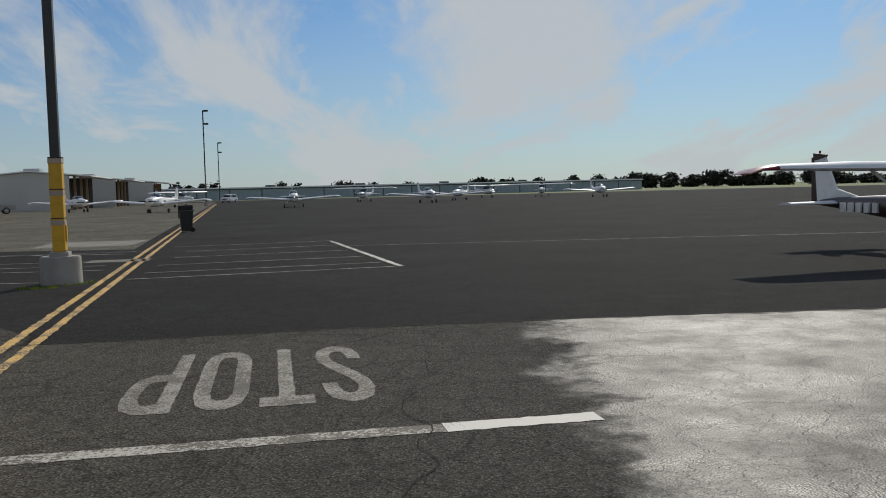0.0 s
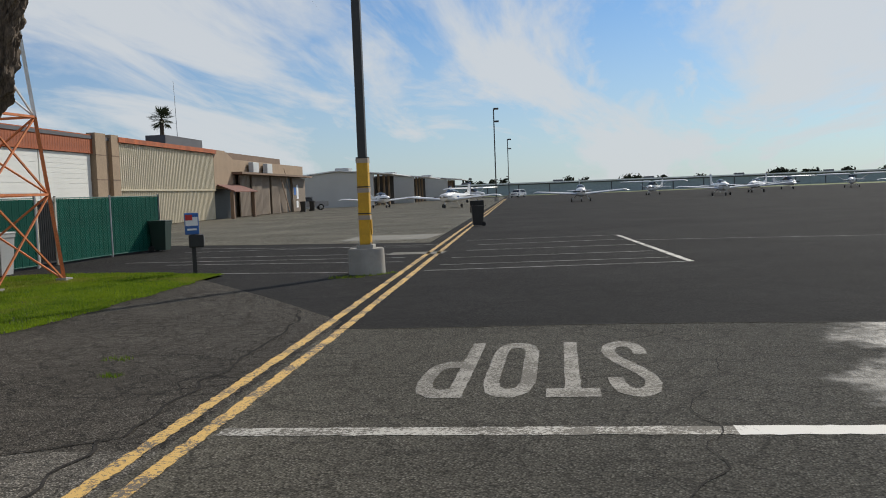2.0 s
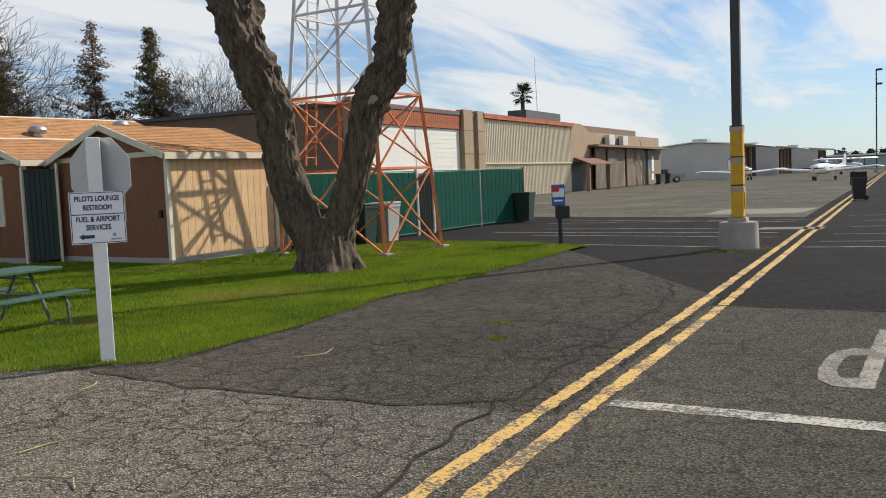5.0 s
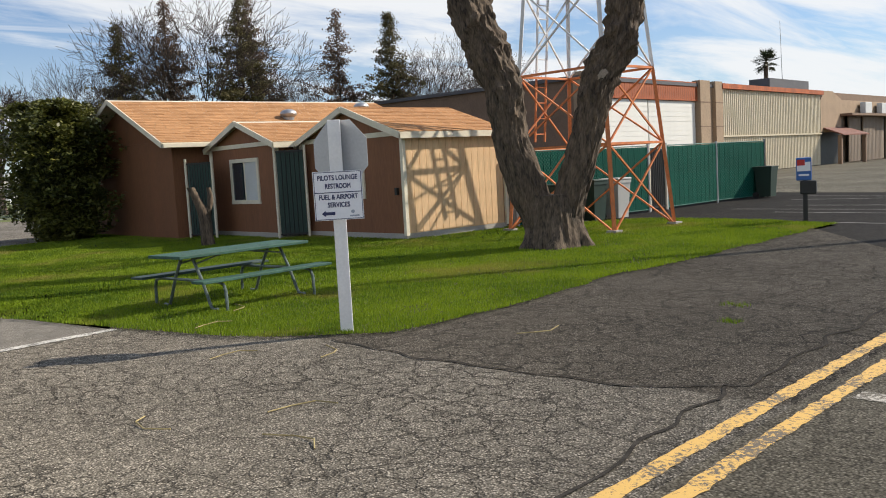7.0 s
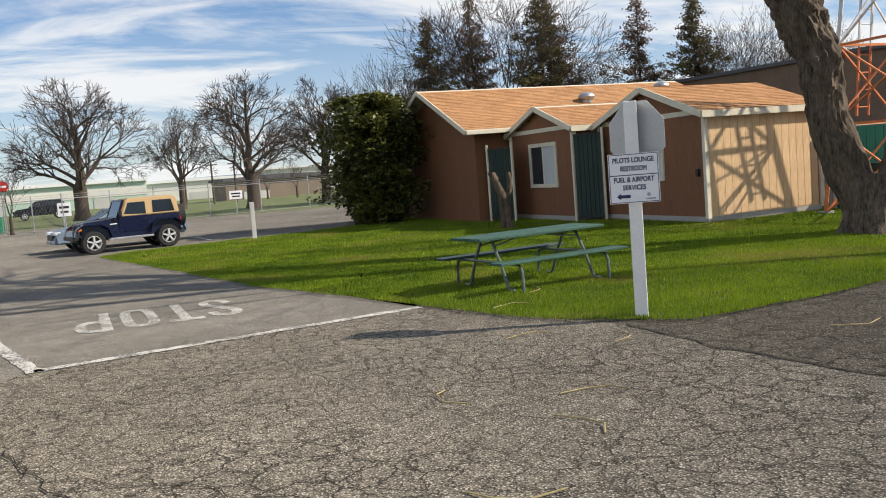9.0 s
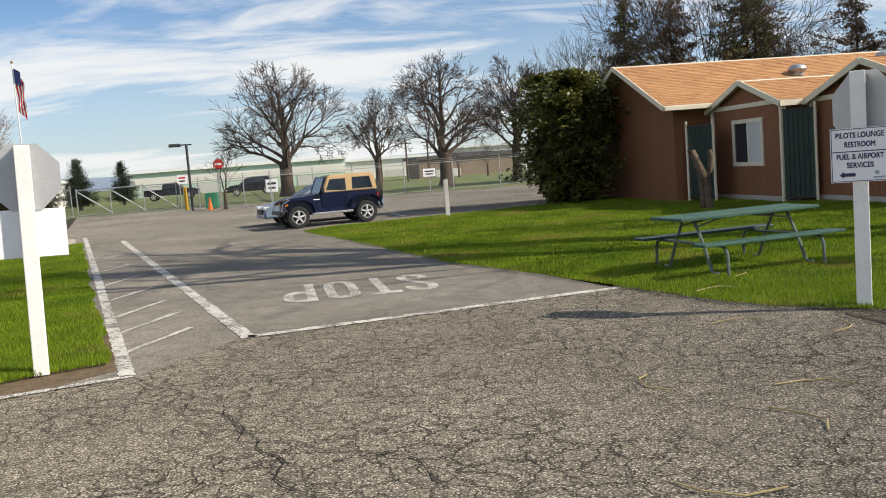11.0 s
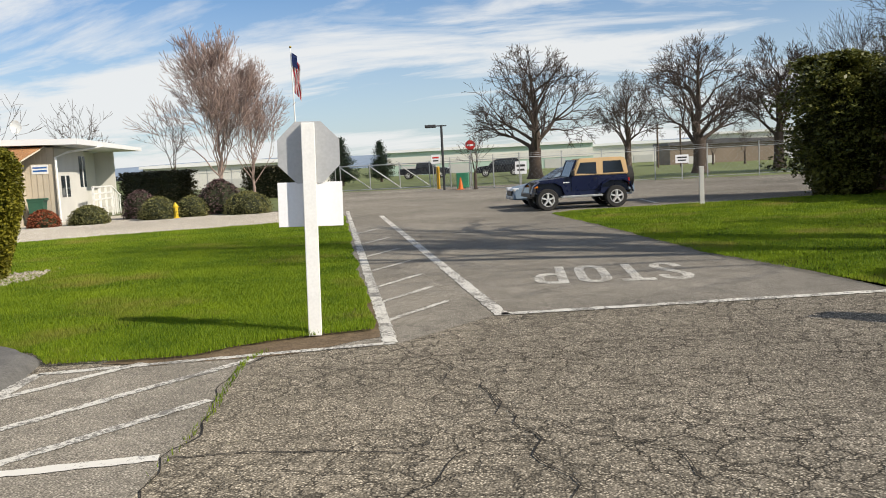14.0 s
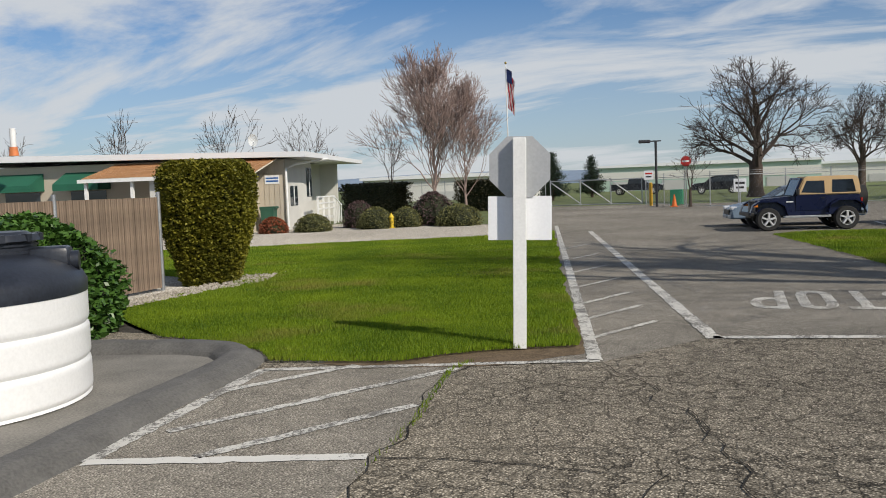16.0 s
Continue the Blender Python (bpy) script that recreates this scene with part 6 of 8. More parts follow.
def bare_tree_mesh(seed, height, trunk_h, trunk_r, limbs, splay, depth=4, fork=2, up=0.05, angle=0.55, first=0.36, leader=0):
    """Meshes of the trunk and of the leafless crown; scaled to the height."""
    rng = random.Random(seed)
    crown = []
    top = Vector((0, 0, trunk_h))
    if leader:
        stem = [Vector((rng.gauss(0, 0.08), rng.gauss(0, 0.08), trunk_h + (height * 0.8 - trunk_h) * i / 8)) for i in range(9)]
        stem[0] = top
        crown += [(p, q, trunk_r * (1 - i / 9), trunk_r * (1 - (i + 1) / 9)) for i, (p, q) in enumerate(zip(stem, stem[1:]))]
        for k in range(leader):
            f = (k + rng.random()) / leader
            a = 2.4 * k + rng.uniform(-0.4, 0.4)
            s = splay * rng.uniform(0.6, 1.3)
            p = stem[0].lerp(stem[8], f)
            grow(crown, rng, p, Vector((math.cos(a) * s, math.sin(a) * s, 1)).normalized(), height * first * (1.0 - 0.5 * f) * rng.uniform(0.8, 1.15), trunk_r * 0.42 * (1 - 0.6 * f), depth - 1, up, fork, angle)
    for k in range(limbs):
        a = 6.28 * k / limbs + rng.uniform(-0.3, 0.3)
        d = Vector((math.cos(a) * splay, math.sin(a) * splay, 1)).normalized()
        grow(crown, rng, top - Vector((0, 0, trunk_h * 0.12 * (k % 3))), d, height * first * rng.uniform(0.8, 1.1), trunk_r * 0.5, depth, up, fork, angle)
    hi = max(s[1].z for s in crown)
    f = (height - trunk_h) / (hi - trunk_h)
    crown = [(Vector((p.x * f, p.y * f, trunk_h + (p.z - trunk_h) * f)), Vector((q.x * f, q.y * f, trunk_h + (q.z - trunk_h) * f)), max(a * 0.8, 0.013), max(b * 0.8, 0.010)) for p, q, a, b in crown]
    rings = []
    for i in range(9):
        z = trunk_h * i / 8
        rr = trunk_r * (1.0 + 0.55 * math.exp(-z / (0.12 * trunk_h + 0.1)))
        rings.append([(rr * (1 + 0.10 * noise.noise((math.cos(a) * 2, math.sin(a) * 2, z * 1.5 + seed))) * math.cos(a), rr * math.sin(a), z) for a in (6.2832 * k / 12 for k in range(12))])
    return rings, crown


def bare_tree(m, label, bark, group="", **kw):
    rings, crown = bare_tree_mesh(**kw)
    b = thing("bare_tree", m, label, "tree", group)
    bm = bmesh.new()
    loft(bm, rings)
    part("trunk", bm, bark, b, smooth=True)
    o = new("crown", arrays("crown", *tubes(crown), bark))
    o.parent = b
    tagged(o, "leafless spreading branches")
    return b


lot = "bare trees along the fence"
t3 = bare_tree(pose(-54.8, 4.75, 0.2), "large leafless tree behind the chain-link fence", TWIG, lot, seed=5, height=8.3, trunk_h=1.9, trunk_r=0.36, limbs=3, leader=15, splay=1.15, depth=4, fork=3, first=0.24, angle=0.6, up=0.03)
copy_thing(t3, pose(-59.8, -5.4, 0.2, 0, 0, 130) @ Matrix.Diagonal((1.12, 1.12, 1.08, 1)))
t4 = bare_tree(pose(-57.2, 9.6, 0.2), "leafless tree with upright crown behind the fence", TWIG, lot, seed=8, height=8.1, trunk_h=2.2, trunk_r=0.28, limbs=3, leader=14, splay=0.95, depth=4, fork=3, first=0.23, angle=0.6, up=0.04)
copy_thing(t4, pose(-70, 0.8, 0.2, 0, 0, 70) @ Matrix.Diagonal((0.75, 0.75, 0.95, 1)))
pk = bare_tree(pose(-45.4, -21.2, 0.05), "leafless pink-barked tree with upright branches", PINKTWIG, "pink-barked trees beside the hedge", seed=21, height=9.5, trunk_h=0.95, trunk_r=0.13, limbs=0, leader=40, splay=0.72, depth=4, fork=3, up=0.10, angle=0.36, first=0.26)
copy_thing(pk, pose(-46.0, -19.6, 0.05, 0, 0, 100) @ Matrix.Diagonal((0.62, 0.62, 0.83, 1)))
sm = bare_tree(pose(-43.2, -42, 0), "thin leafless tree behind the office", TWIG, "thin bare trees behind the office", seed=31, height=7.2, trunk_h=2.0, trunk_r=0.11, limbs=4, splay=0.4, depth=3, up=0.08, angle=0.45)
for x, y, s in ((-47.4, -37.1, 1.03), (-50.5, -32.8, 0.93), (-53.2, -28, 0.86), (-49.5, -7.9, 0.47), (-38.5, -46, 0.8)):
    copy_thing(sm, pose(x, y, 0, 0, 0, x * 37 % 360) @ Matrix.Diagonal((s * (1.0 if s > 0.5 else 1.5), s * (1.0 if s > 0.5 else 1.5), s, 1)))
bk = bare_tree(pose(-56, 20.9, 0), "tall leafless tree behind the lounge", TWIG, "trees behind the lounge", seed=41, height=14.0, trunk_h=3.0, trunk_r=0.3, limbs=6, splay=0.6, depth=4, fork=3, first=0.3)
for x, y, s, sx in ((-48.5, 34.9, 0.74, 0.6), (-53.4, 27.0, 0.66, 0.55), (-58, 15.5, 0.72, 0.6), (-47.0, 38.5, 0.66, 0.5)):
    copy_thing(bk, pose(x, y, 0, 0, 0, x * 53 % 360) @ Matrix.Diagonal((sx, sx, s, 1)))
for x, y in ((-89, 12), (-91, 15.5), (-93, 9.5), (-88, 18)):
    copy_thing(sm, pose(x, y, 0, 0, 0, x * 31 % 360) @ Matrix.Diagonal((0.9, 0.9, 0.5, 1)))


NEEDLE = leaf_mat("needles", (0.045, 0.048, 0.020), (0.20, 0.165, 0.07), 0.7, 0.15)
NEEDLE2 = leaf_mat("rusty_needles", (0.085, 0.058, 0.040), (0.25, 0.165, 0.11), 0.7, 0.15)
BLUEPINE = leaf_mat("dark_pine_needles", (0.015, 0.030, 0.018), (0.05, 0.075, 0.045), 0.7, 0.1)


def cards(rng, pts, size, spread, n, droop=0.3):
    """Small folded leaves strewn round points."""
    vs, fs = [], []
    for p in pts:
        for _ in range(n):
            c = Vector(p) + Vector((rng.gauss(0, spread), rng.gauss(0, spread), rng.gauss(0, spread * 0.7)))
            a, b = rng.uniform(0, 6.28), rng.uniform(-0.9, 0.6) - droop
            s = size * rng.uniform(0.6, 1.4)
            d = Vector((math.cos(a) * math.cos(b), math.sin(a) * math.cos(b), math.sin(b)))
            w = d.cross(Vector((rng.uniform(-1, 1), rng.uniform(-1, 1), 1))).normalized() * s * 0.32
            o = len(vs)
            vs += [tuple(c - d * s / 2), tuple(c + w), tuple(c + d * s / 2), tuple(c - w)]
            fs.append((o, o + 1, o + 2, o + 3))
    return vs, fs


def conifer(m, height, width, seed, label, material, density=1.0, leaf=0.19):
    rng = random.Random(seed)
    b = thing("conifer", m, label, "tree", "conifers behind the lounge")
    part("trunk", bmf(rod, (0, 0, 0), (0, 0, height * 0.97), 0.16, 0.02, 8), BARK, b, smooth=True)
    segs, pts = [], []
    n = int(170 * density)
    for i in range(n):
        f = (i + rng.random()) / n
        z = height * (0.08 + 0.91 * f)
        reach = width / 2 * (1 - f) * rng.uniform(0.35, 1.1) + 0.06
        a = rng.uniform(0, 6.28)
        tip = Vector((math.cos(a) * reach, math.sin(a) * reach, z + reach * rng.uniform(-0.05, 0.45)))
        segs.append((Vector((0, 0, z)), tip, 0.03, 0.008))
        for k in range(max(2, int(reach / 0.17))):
            u = rng.uniform(0.3, 1.05)
            pts.append(Vector((0, 0, z)).lerp(tip, u) + Vector((rng.gauss(0, 0.1), rng.gauss(0, 0.1), rng.gauss(0, 0.08))))
    o = new("branchwork", arrays("branchwork", *tubes(segs), TWIG)); o.parent = b; o["kind"] = "stuff"
    o = new("crown", arrays("crown", *cards(rng, pts, leaf * 0.72, 0.14, 18), material)); o.parent = b
    return b


conifer(pose(-54.7, 24.2, 0), 13.6, 10.4, 3, "tall dark conifer with drooping olive needles", NEEDLE, 1.3)
conifer(pose(-56.6, 25.6, 0), 13.6, 8.0, 4, "tall thin rusty conifer behind the lounge", NEEDLE2, 0.9)
conifer(pose(-57.4, 17.2, 0), 11.6, 8.4, 5, "dark conifer beside a bare tree", NEEDLE, 1.1)
conifer(pose(-57.8, 20.4, 0), 13.4, 8.8, 9, "tall conifer among bare branches", NEEDLE2, 1.0)
conifer(pose(-52.0, 29.8, 0), 12.2, 7.8, 6, "thin rusty conifer behind the sheds", NEEDLE2, 0.8)
conifer(pose(-50.1, 32.7, 0), 12.0, 8.0, 7, "dense dark conifer behind the sheds", NEEDLE, 1.4)
conifer(pose(-76.4, -24.0, 0), 4.2, 3.6, 12, "small dark pine beyond the gate", BLUEPINE, 1.3, 0.13)
conifer(pose(-87.0, -23.2, 0), 4.0, 3.6, 13, "small dark pine beyond the gate", BLUEPINE, 1.3, 0.13)
conifer(pose(-84, -26.4, 0), 3.0, 2.8, 14, "small dark pine beyond the gate", BLUEPINE, 0.8, 0.17)


# ---------- the forked tree ----------
def forked_tree():
    b = thing("forked_tree", pose(-11.68, 10.95, 0.03, 0, 0, 41), "large forked tree with rough grey brown bark", "tree")
    # local x runs across the picture from the first limb to the second

    def limb(name, path, radii, seed, seg=80):
        pts, rr = [], []
        for (p, q), (a, c) in zip(zip(path, path[1:]), zip(radii, radii[1:])):
            n = max(3, int((Vector(q) - Vector(p)).length / 0.045))
            for i in range(n):
                f = i / n
                pts.append(Vector(p).lerp(Vector(q), f)); rr.append(a + (c - a) * f)
        pts.append(Vector(path[-1])); rr.append(radii[-1])
        # soften the bends
        for _ in range(10):
            pts = [pts[0]] + [(pts[i - 1] + pts[i] * 2 + pts[i + 1]) / 4 for i in range(1, len(pts) - 1)] + [pts[-1]]
        rings = []
        for i, p in enumerate(pts):
            d = (pts[min(i + 2, len(pts) - 1)] - pts[max(i - 2, 0)]).normalized()
            ring = []
            tilt = 1.0 / max(0.6, d.z)
            for k in range(seg):
                a = 6.28318 * k / seg
                ca, sa = math.cos(a), math.sin(a)
                furrow = abs(noise.noise((ca * 8, sa * 8, p.z * 1.3 + seed))) - 0.25
                lump = noise.noise((ca * 1.3 + seed, sa * 1.3, p.z * 1.6))
                knob = max(0, noise.noise((ca * 2.4, sa * 2.4, p.z * 3.1 + seed * 3)) - 0.12) * min(1.6, 0.5 + p.z / 3)
                flare = 1 + (0.30 * max(0, math.cos(5 * a + seed)) * math.exp(-max(p.z, 0) / 0.25))
                r = rr[i] * flare * (1 + 0.07 * lump + 0.26 * knob) * 0.9 + 0.055 * furrow + 0.03 * abs(noise.noise((ca * 11, sa * 11, p.z * 5 + seed))) + 0.02 * noise.noise((ca * 9, sa * 9, p.z * 7))
                burl = min(1.0, max(0.0, (p.z - 1.6) / 1.6))
                spur = noise.noise((ca * 2.6 + seed, sa * 2.6, p.z * 3.6)) + 0.7 * noise.noise((ca * 5.5, sa * 5.5 + seed, p.z * 8.0))
                r += burl * (0.13 * max(0.0, spur) + 0.035 * abs(noise.noise((ca * 14, sa * 14, p.z * 17))))
                ring.append(p + Vector((r * ca * tilt, r * sa, 0)))
            rings.append(ring)
        bm = bmesh.new()
        loft(bm, rings)
        return part(name, bm, BARK, b, smooth=True)

    limb("trunk", [(0, 0, -0.1), (0, 0, 0.35), (0.0, 0, 0.95)], [0.66, 0.55, 0.42], 1)
    limb("limb", [(-0.14, 0, 0.25), (-0.42, 0, 0.95), (-0.72, 0.0, 1.9), (-0.80, 0, 2.9), (-1.25, 0.0, 4.0), (-1.55, 0.1, 5.2), (-1.5, 0.2, 7.6)], [0.36, 0.36, 0.34, 0.34, 0.37, 0.36, 0.22], 4)
    limb("limb", [(0.12, 0, 0.2), (0.30, 0, 0.95), (0.62, 0.0, 1.9), (0.85, 0.0, 2.9), (1.28, 0.0, 3.6), (1.42, 0.0, 4.5), (1.8, 0.0, 5.6), (1.9, -0.2, 7.8)], [0.34, 0.31, 0.29, 0.28, 0.27, 0.27, 0.24, 0.14], 9)
    bm = bmesh.new()
    bmesh.ops.create_uvsphere(bm, u_segments=14, v_segments=8, radius=0.13, matrix=Matrix.Translation((0.93, -0.22, 3.0)) @ Matrix.Diagonal((1.0, 0.45, 1.2, 1)))
    part("pruning_scar", bm, mat("bare_wood", (0.36, 0.30, 0.24), 0.9, vary=0.2), b, "pale healed pruning scar", smooth=True)
    rng = random.Random(77)
    segs = []
    for p, r in ((Vector((-1.5, 0.2, 7.2)), 0.40), (Vector((1.9, -0.2, 7.4)), 0.36), (Vector((-1.5, 0.1, 5.6)), 0.09), (Vector((1.75, 0, 5.8)), 0.08)):
        for k in range(6):
            a = rng.uniform(0, 6.28)
            grow(segs, rng, p, Vector((math.cos(a) * 0.55, math.sin(a) * 0.55, 0.9)).normalized(), 3.2, r * 0.6, 4, 0.03, 2, 0.6)
    o = new("crown", arrays("crown", *tubes(segs), BARK)); o.parent = b
    tagged(o, "leafless upper branches")
    return b


forked_tree()
bm = bmesh.new()
for path in ([(0.05, 0.16, -0.05), (0.02, 0.13, 0.25), (0.02, 0.125, 0.55), (-0.05, 0.12, 0.85), (-0.16, 0.095, 1.15), (-0.27, 0.085, 1.40)], [(0.02, 0.09, 0.55), (0.07, 0.085, 0.78), (0.15, 0.065, 0.98), (0.17, 0.06, 1.2), (0.14, 0.045, 1.38)]):
    loft(bm, [[(x + 1.1 * r * (1 + 0.3 * noise.noise((math.cos(a) * 2, math.sin(a) * 2, z * 4))) * math.cos(a), r * math.sin(a), z) for a in (6.2832 * k / 14 for k in range(14))] for x, r, z in path])
single("tree_stump", bm, BARK, pose(-20.35, 7.75, 0.03, 0, 0, 70), "cut forked tree stump standing in the lawn", "stump", smooth=True)


def palm(m):
    b = thing("palm_tree", m, "fan palm with dark round crown", "palm")
    part("trunk", bmf(rod, (0, 0, 0), (0, 0, 8.6), 0.24, 0.18, 12), BARK, b, smooth=True)
    rng = random.Random(4)
    vs, fs = [], []
    for i in range(46):
        a, e = rng.uniform(0, 6.28), rng.uniform(-0.9, 1.35)
        d = Vector((math.cos(a) * math.cos(e), math.sin(a) * math.cos(e), math.sin(e)))
        root = Vector((0, 0, 8.6))
        hub = root + d * rng.uniform(0.5, 0.75)
        side = d.cross(Vector((0, 0, 1))).normalized()
        upv = side.cross(d)
        k = len(vs)
        vs += [tuple(root + side * 0.02), tuple(root - side * 0.02), tuple(hub)]
        fs.append((k, k + 1, k + 2))
        for j in range(11):
            f = (j - 5) / 5
            t = (d * math.cos(f * 1.35) + side * math.sin(f * 1.35)).normalized()
            tip = hub + t * rng.uniform(0.55, 0.8) - Vector((0, 0, 0.12 * abs(f)))
            k = len(vs)
            vs += [tuple(hub), tuple(hub.lerp(tip, 0.5) + upv * 0.03 + side * 0.04), tuple(tip), tuple(hub.lerp(tip, 0.5) - side * 0.04)]
            fs.append((k, k + 1, k + 2, k + 3))
    o = new("fronds", arrays("fronds", vs, fs, leaf_mat("palm_leaf", (0.015, 0.025, 0.012), (0.06, 0.075, 0.035), 0.5, 0.15))); o.parent = b
    return b


palm(pose(-47.4, 70.4, 0.6))


# ---------- hedges and shrubs ----------
LEAF_HEDGE = leaf_mat("arborvitae_leaf", (0.05, 0.06, 0.008), (0.30, 0.27, 0.025), 0.6, 0.2)
LEAF_LAUREL = leaf_mat("laurel_leaf", (0.025, 0.065, 0.014), (0.11, 0.22, 0.04), 0.35, 0.15)
LEAF_BUSH = leaf_mat("dark_bush_leaf", (0.018, 0.032, 0.010), (0.19, 0.19, 0.04), 0.4, 0.15)
LEAF_MOUND = leaf_mat("mound_leaf", (0.065, 0.07, 0.024), (0.26, 0.25, 0.09), 0.6, 0.1)
LEAF_RED = leaf_mat("red_leaf", (0.15, 0.04, 0.018), (0.42, 0.13, 0.06), 0.6, 0.1)
LEAF_PURPLE = leaf_mat("purple_twigs", (0.055, 0.035, 0.035), (0.16, 0.10, 0.095), 0.7, 0.0)
LEAF_DARK = leaf_mat("dark_hedge_leaf", (0.020, 0.028, 0.012), (0.085, 0.07, 0.035), 0.6, 0.1)
# shade between the leaves, given as the dark colour of an inner hull
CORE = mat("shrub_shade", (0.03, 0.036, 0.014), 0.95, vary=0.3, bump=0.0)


def shrub(name, m, shape, n, leaf, material, label, category, seed, rough=0.12, square=2.0, group="", fluff=0.0):
    """A mass of leaves over a core coloured dark as inner shade. shape(u): the half-widths in x and y at the height u
    (0 to 1), and the height.
    """
    rng = random.Random(seed)
    b = thing(name, m, label, category, group)
    H = shape(0.0)[2]
    seg, rows = 20, 12
    rings = []

    def spot(u, a, f):
        wx, wy, h = shape(u)
        c, s = math.cos(a), math.sin(a)
        k = (abs(c) ** square + abs(s) ** square) ** (-1 / square)
        bump = 1 + rough * noise.noise((c * 2.2 + seed, s * 2.2, u * H * 1.6)) + rough * 0.6 * noise.noise((c * 6, s * 6 + seed, u * H * 5))
        return Vector((wx * c * k * f * bump, wy * s * k * f * bump, h * u))

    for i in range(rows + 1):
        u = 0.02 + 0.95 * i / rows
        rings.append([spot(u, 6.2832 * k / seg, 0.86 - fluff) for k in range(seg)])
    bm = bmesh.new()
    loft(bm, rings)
    part("core", bm, CORE, b, "dark core coloured as the shaded inside", smooth=True)
    pts = []
    for _ in range(n):
        if rng.random() < 0.22:
            u, f = rng.uniform(0.93, 1.02), math.sqrt(rng.random())
        else:
            u, f = rng.random(), rng.uniform(0.86 - fluff, 1.05 + fluff * rng.random() ** 2)
        q = spot(u, rng.uniform(0, 6.2832), f)
        if fluff and noise.noise(q * 2.6) + 0.6 * noise.noise(q * 5.1) < -0.12 and f > 0.86:
            continue
        pts.append(q)
    o = new("foliage", arrays("foliage", *cards(rng, pts, leaf, leaf * 0.35, 3, -0.3), material)); o.parent = b
    return b


def cone_hedge(u):
    k = 0.56 + 0.44 * min(1, u / 0.55) - 0.16 * max(0, (u - 0.86) / 0.14) ** 2
    return 0.83 * k, 0.78 * k, 2.13


def dome(w, d, h):
    return lambda u: (w * max(0.05, (1 - u ** 2.4)) ** 0.5 * (0.82 + 0.18 * min(1, u * 4)), d * max(0.05, (1 - u ** 2.4)) ** 0.5, h)


def block(w, d, h):
    return lambda u: (w, d, h)


shrub("clipped_conifer", pose(-12.60, -10.50, 0.0, 0, 0, 30), cone_hedge, 27000, 0.052, LEAF_HEDGE, "clipped olive green conifer hedge with yellowed top", "hedge", 3, 0.07, 3.2)
shrub("laurel_hedge", pose(-6.95, -8.42, 0.0, 0, 0, 20), dome(1.6, 0.6, 1.36), 7000, 0.09, LEAF_LAUREL, "glossy green laurel hedge behind the tank", "hedge", 5, 0.16, 3)
def bushy(u):
    k = math.sqrt(max(0.03, 1 - ((u - 0.56) / 0.60) ** 2))
    return 1.80 * k * (1 + 0.16 * math.sin(u * 9)), 1.4 * k, 4.05


shrub("large_bush", pose(-28.3, 6.35, 0.0), bushy, 19000, 0.115, LEAF_BUSH, "large dark green bush beside the lounge wall", "bush", 7, 0.62, 2.0, "", 0.26)
mounds = "low shrubs along the gravel"
shrub("low_shrub", pose(-28.6, -20.4, 0.0), dome(0.62, 0.55, 0.62), 1500, 0.06, LEAF_RED, "low russet red shrub beside the gravel", "shrub", 11, 0.15, 2.2, mounds)
shrub("low_shrub", pose(-29.4, -19.1, 0.0), dome(0.8, 0.7, 0.68), 1800, 0.06, LEAF_MOUND, "low rounded green shrub beside the gravel", "shrub", 12, 0.12, 2.2, mounds)
shrub("low_shrub", pose(-31.0, -17.2, 0.0), dome(0.75, 0.7, 0.85), 1700, 0.06, LEAF_MOUND, "rounded olive shrub beside the hydrant", "shrub", 13, 0.12, 2.2, mounds)
shrub("low_shrub", pose(-32.0, -16.35, 0.0), dome(0.65, 0.6, 0.8), 1500, 0.06, LEAF_MOUND, "rounded olive shrub beside the hydrant", "shrub", 14, 0.12, 2.2, mounds)
shrub("low_shrub", pose(-33.2, -15.7, 0.0), dome(0.95, 0.9, 1.35), 1800, 0.07, LEAF_PURPLE, "twiggy purple brown shrub", "shrub", 15, 0.2, 2.2, mounds)
shrub("low_shrub", pose(-32.4, -14.2, 0.0), dome(0.95, 0.9, 0.85), 2000, 0.06, LEAF_MOUND, "low green shrub at the gravel's end", "shrub", 16, 0.15, 2.2, mounds)
shrub("low_shrub", pose(-32.2, -18.6, 0.0), dome(0.7, 0.7, 1.1), 1400, 0.07, LEAF_PURPLE, "twiggy purple brown shrub before the porch", "shrub", 17, 0.2, 2.2, mounds)
shrub("boundary_hedge", pose(-47.5, -26.2, 0.0, 0, 0, 72), block(2.6, 0.7, 1.9), 3000, 0.12, LEAF_DARK, "clipped dark brown green boundary hedge", "hedge", 21, 0.06, 6)
shrub("boundary_hedge", pose(-51.0, -19.8, 0.0, 0, 0, 78), block(2.6, 0.7, 1.9), 3000, 0.12, LEAF_DARK, "clipped dark brown green boundary hedge", "hedge", 22, 0.06, 6)


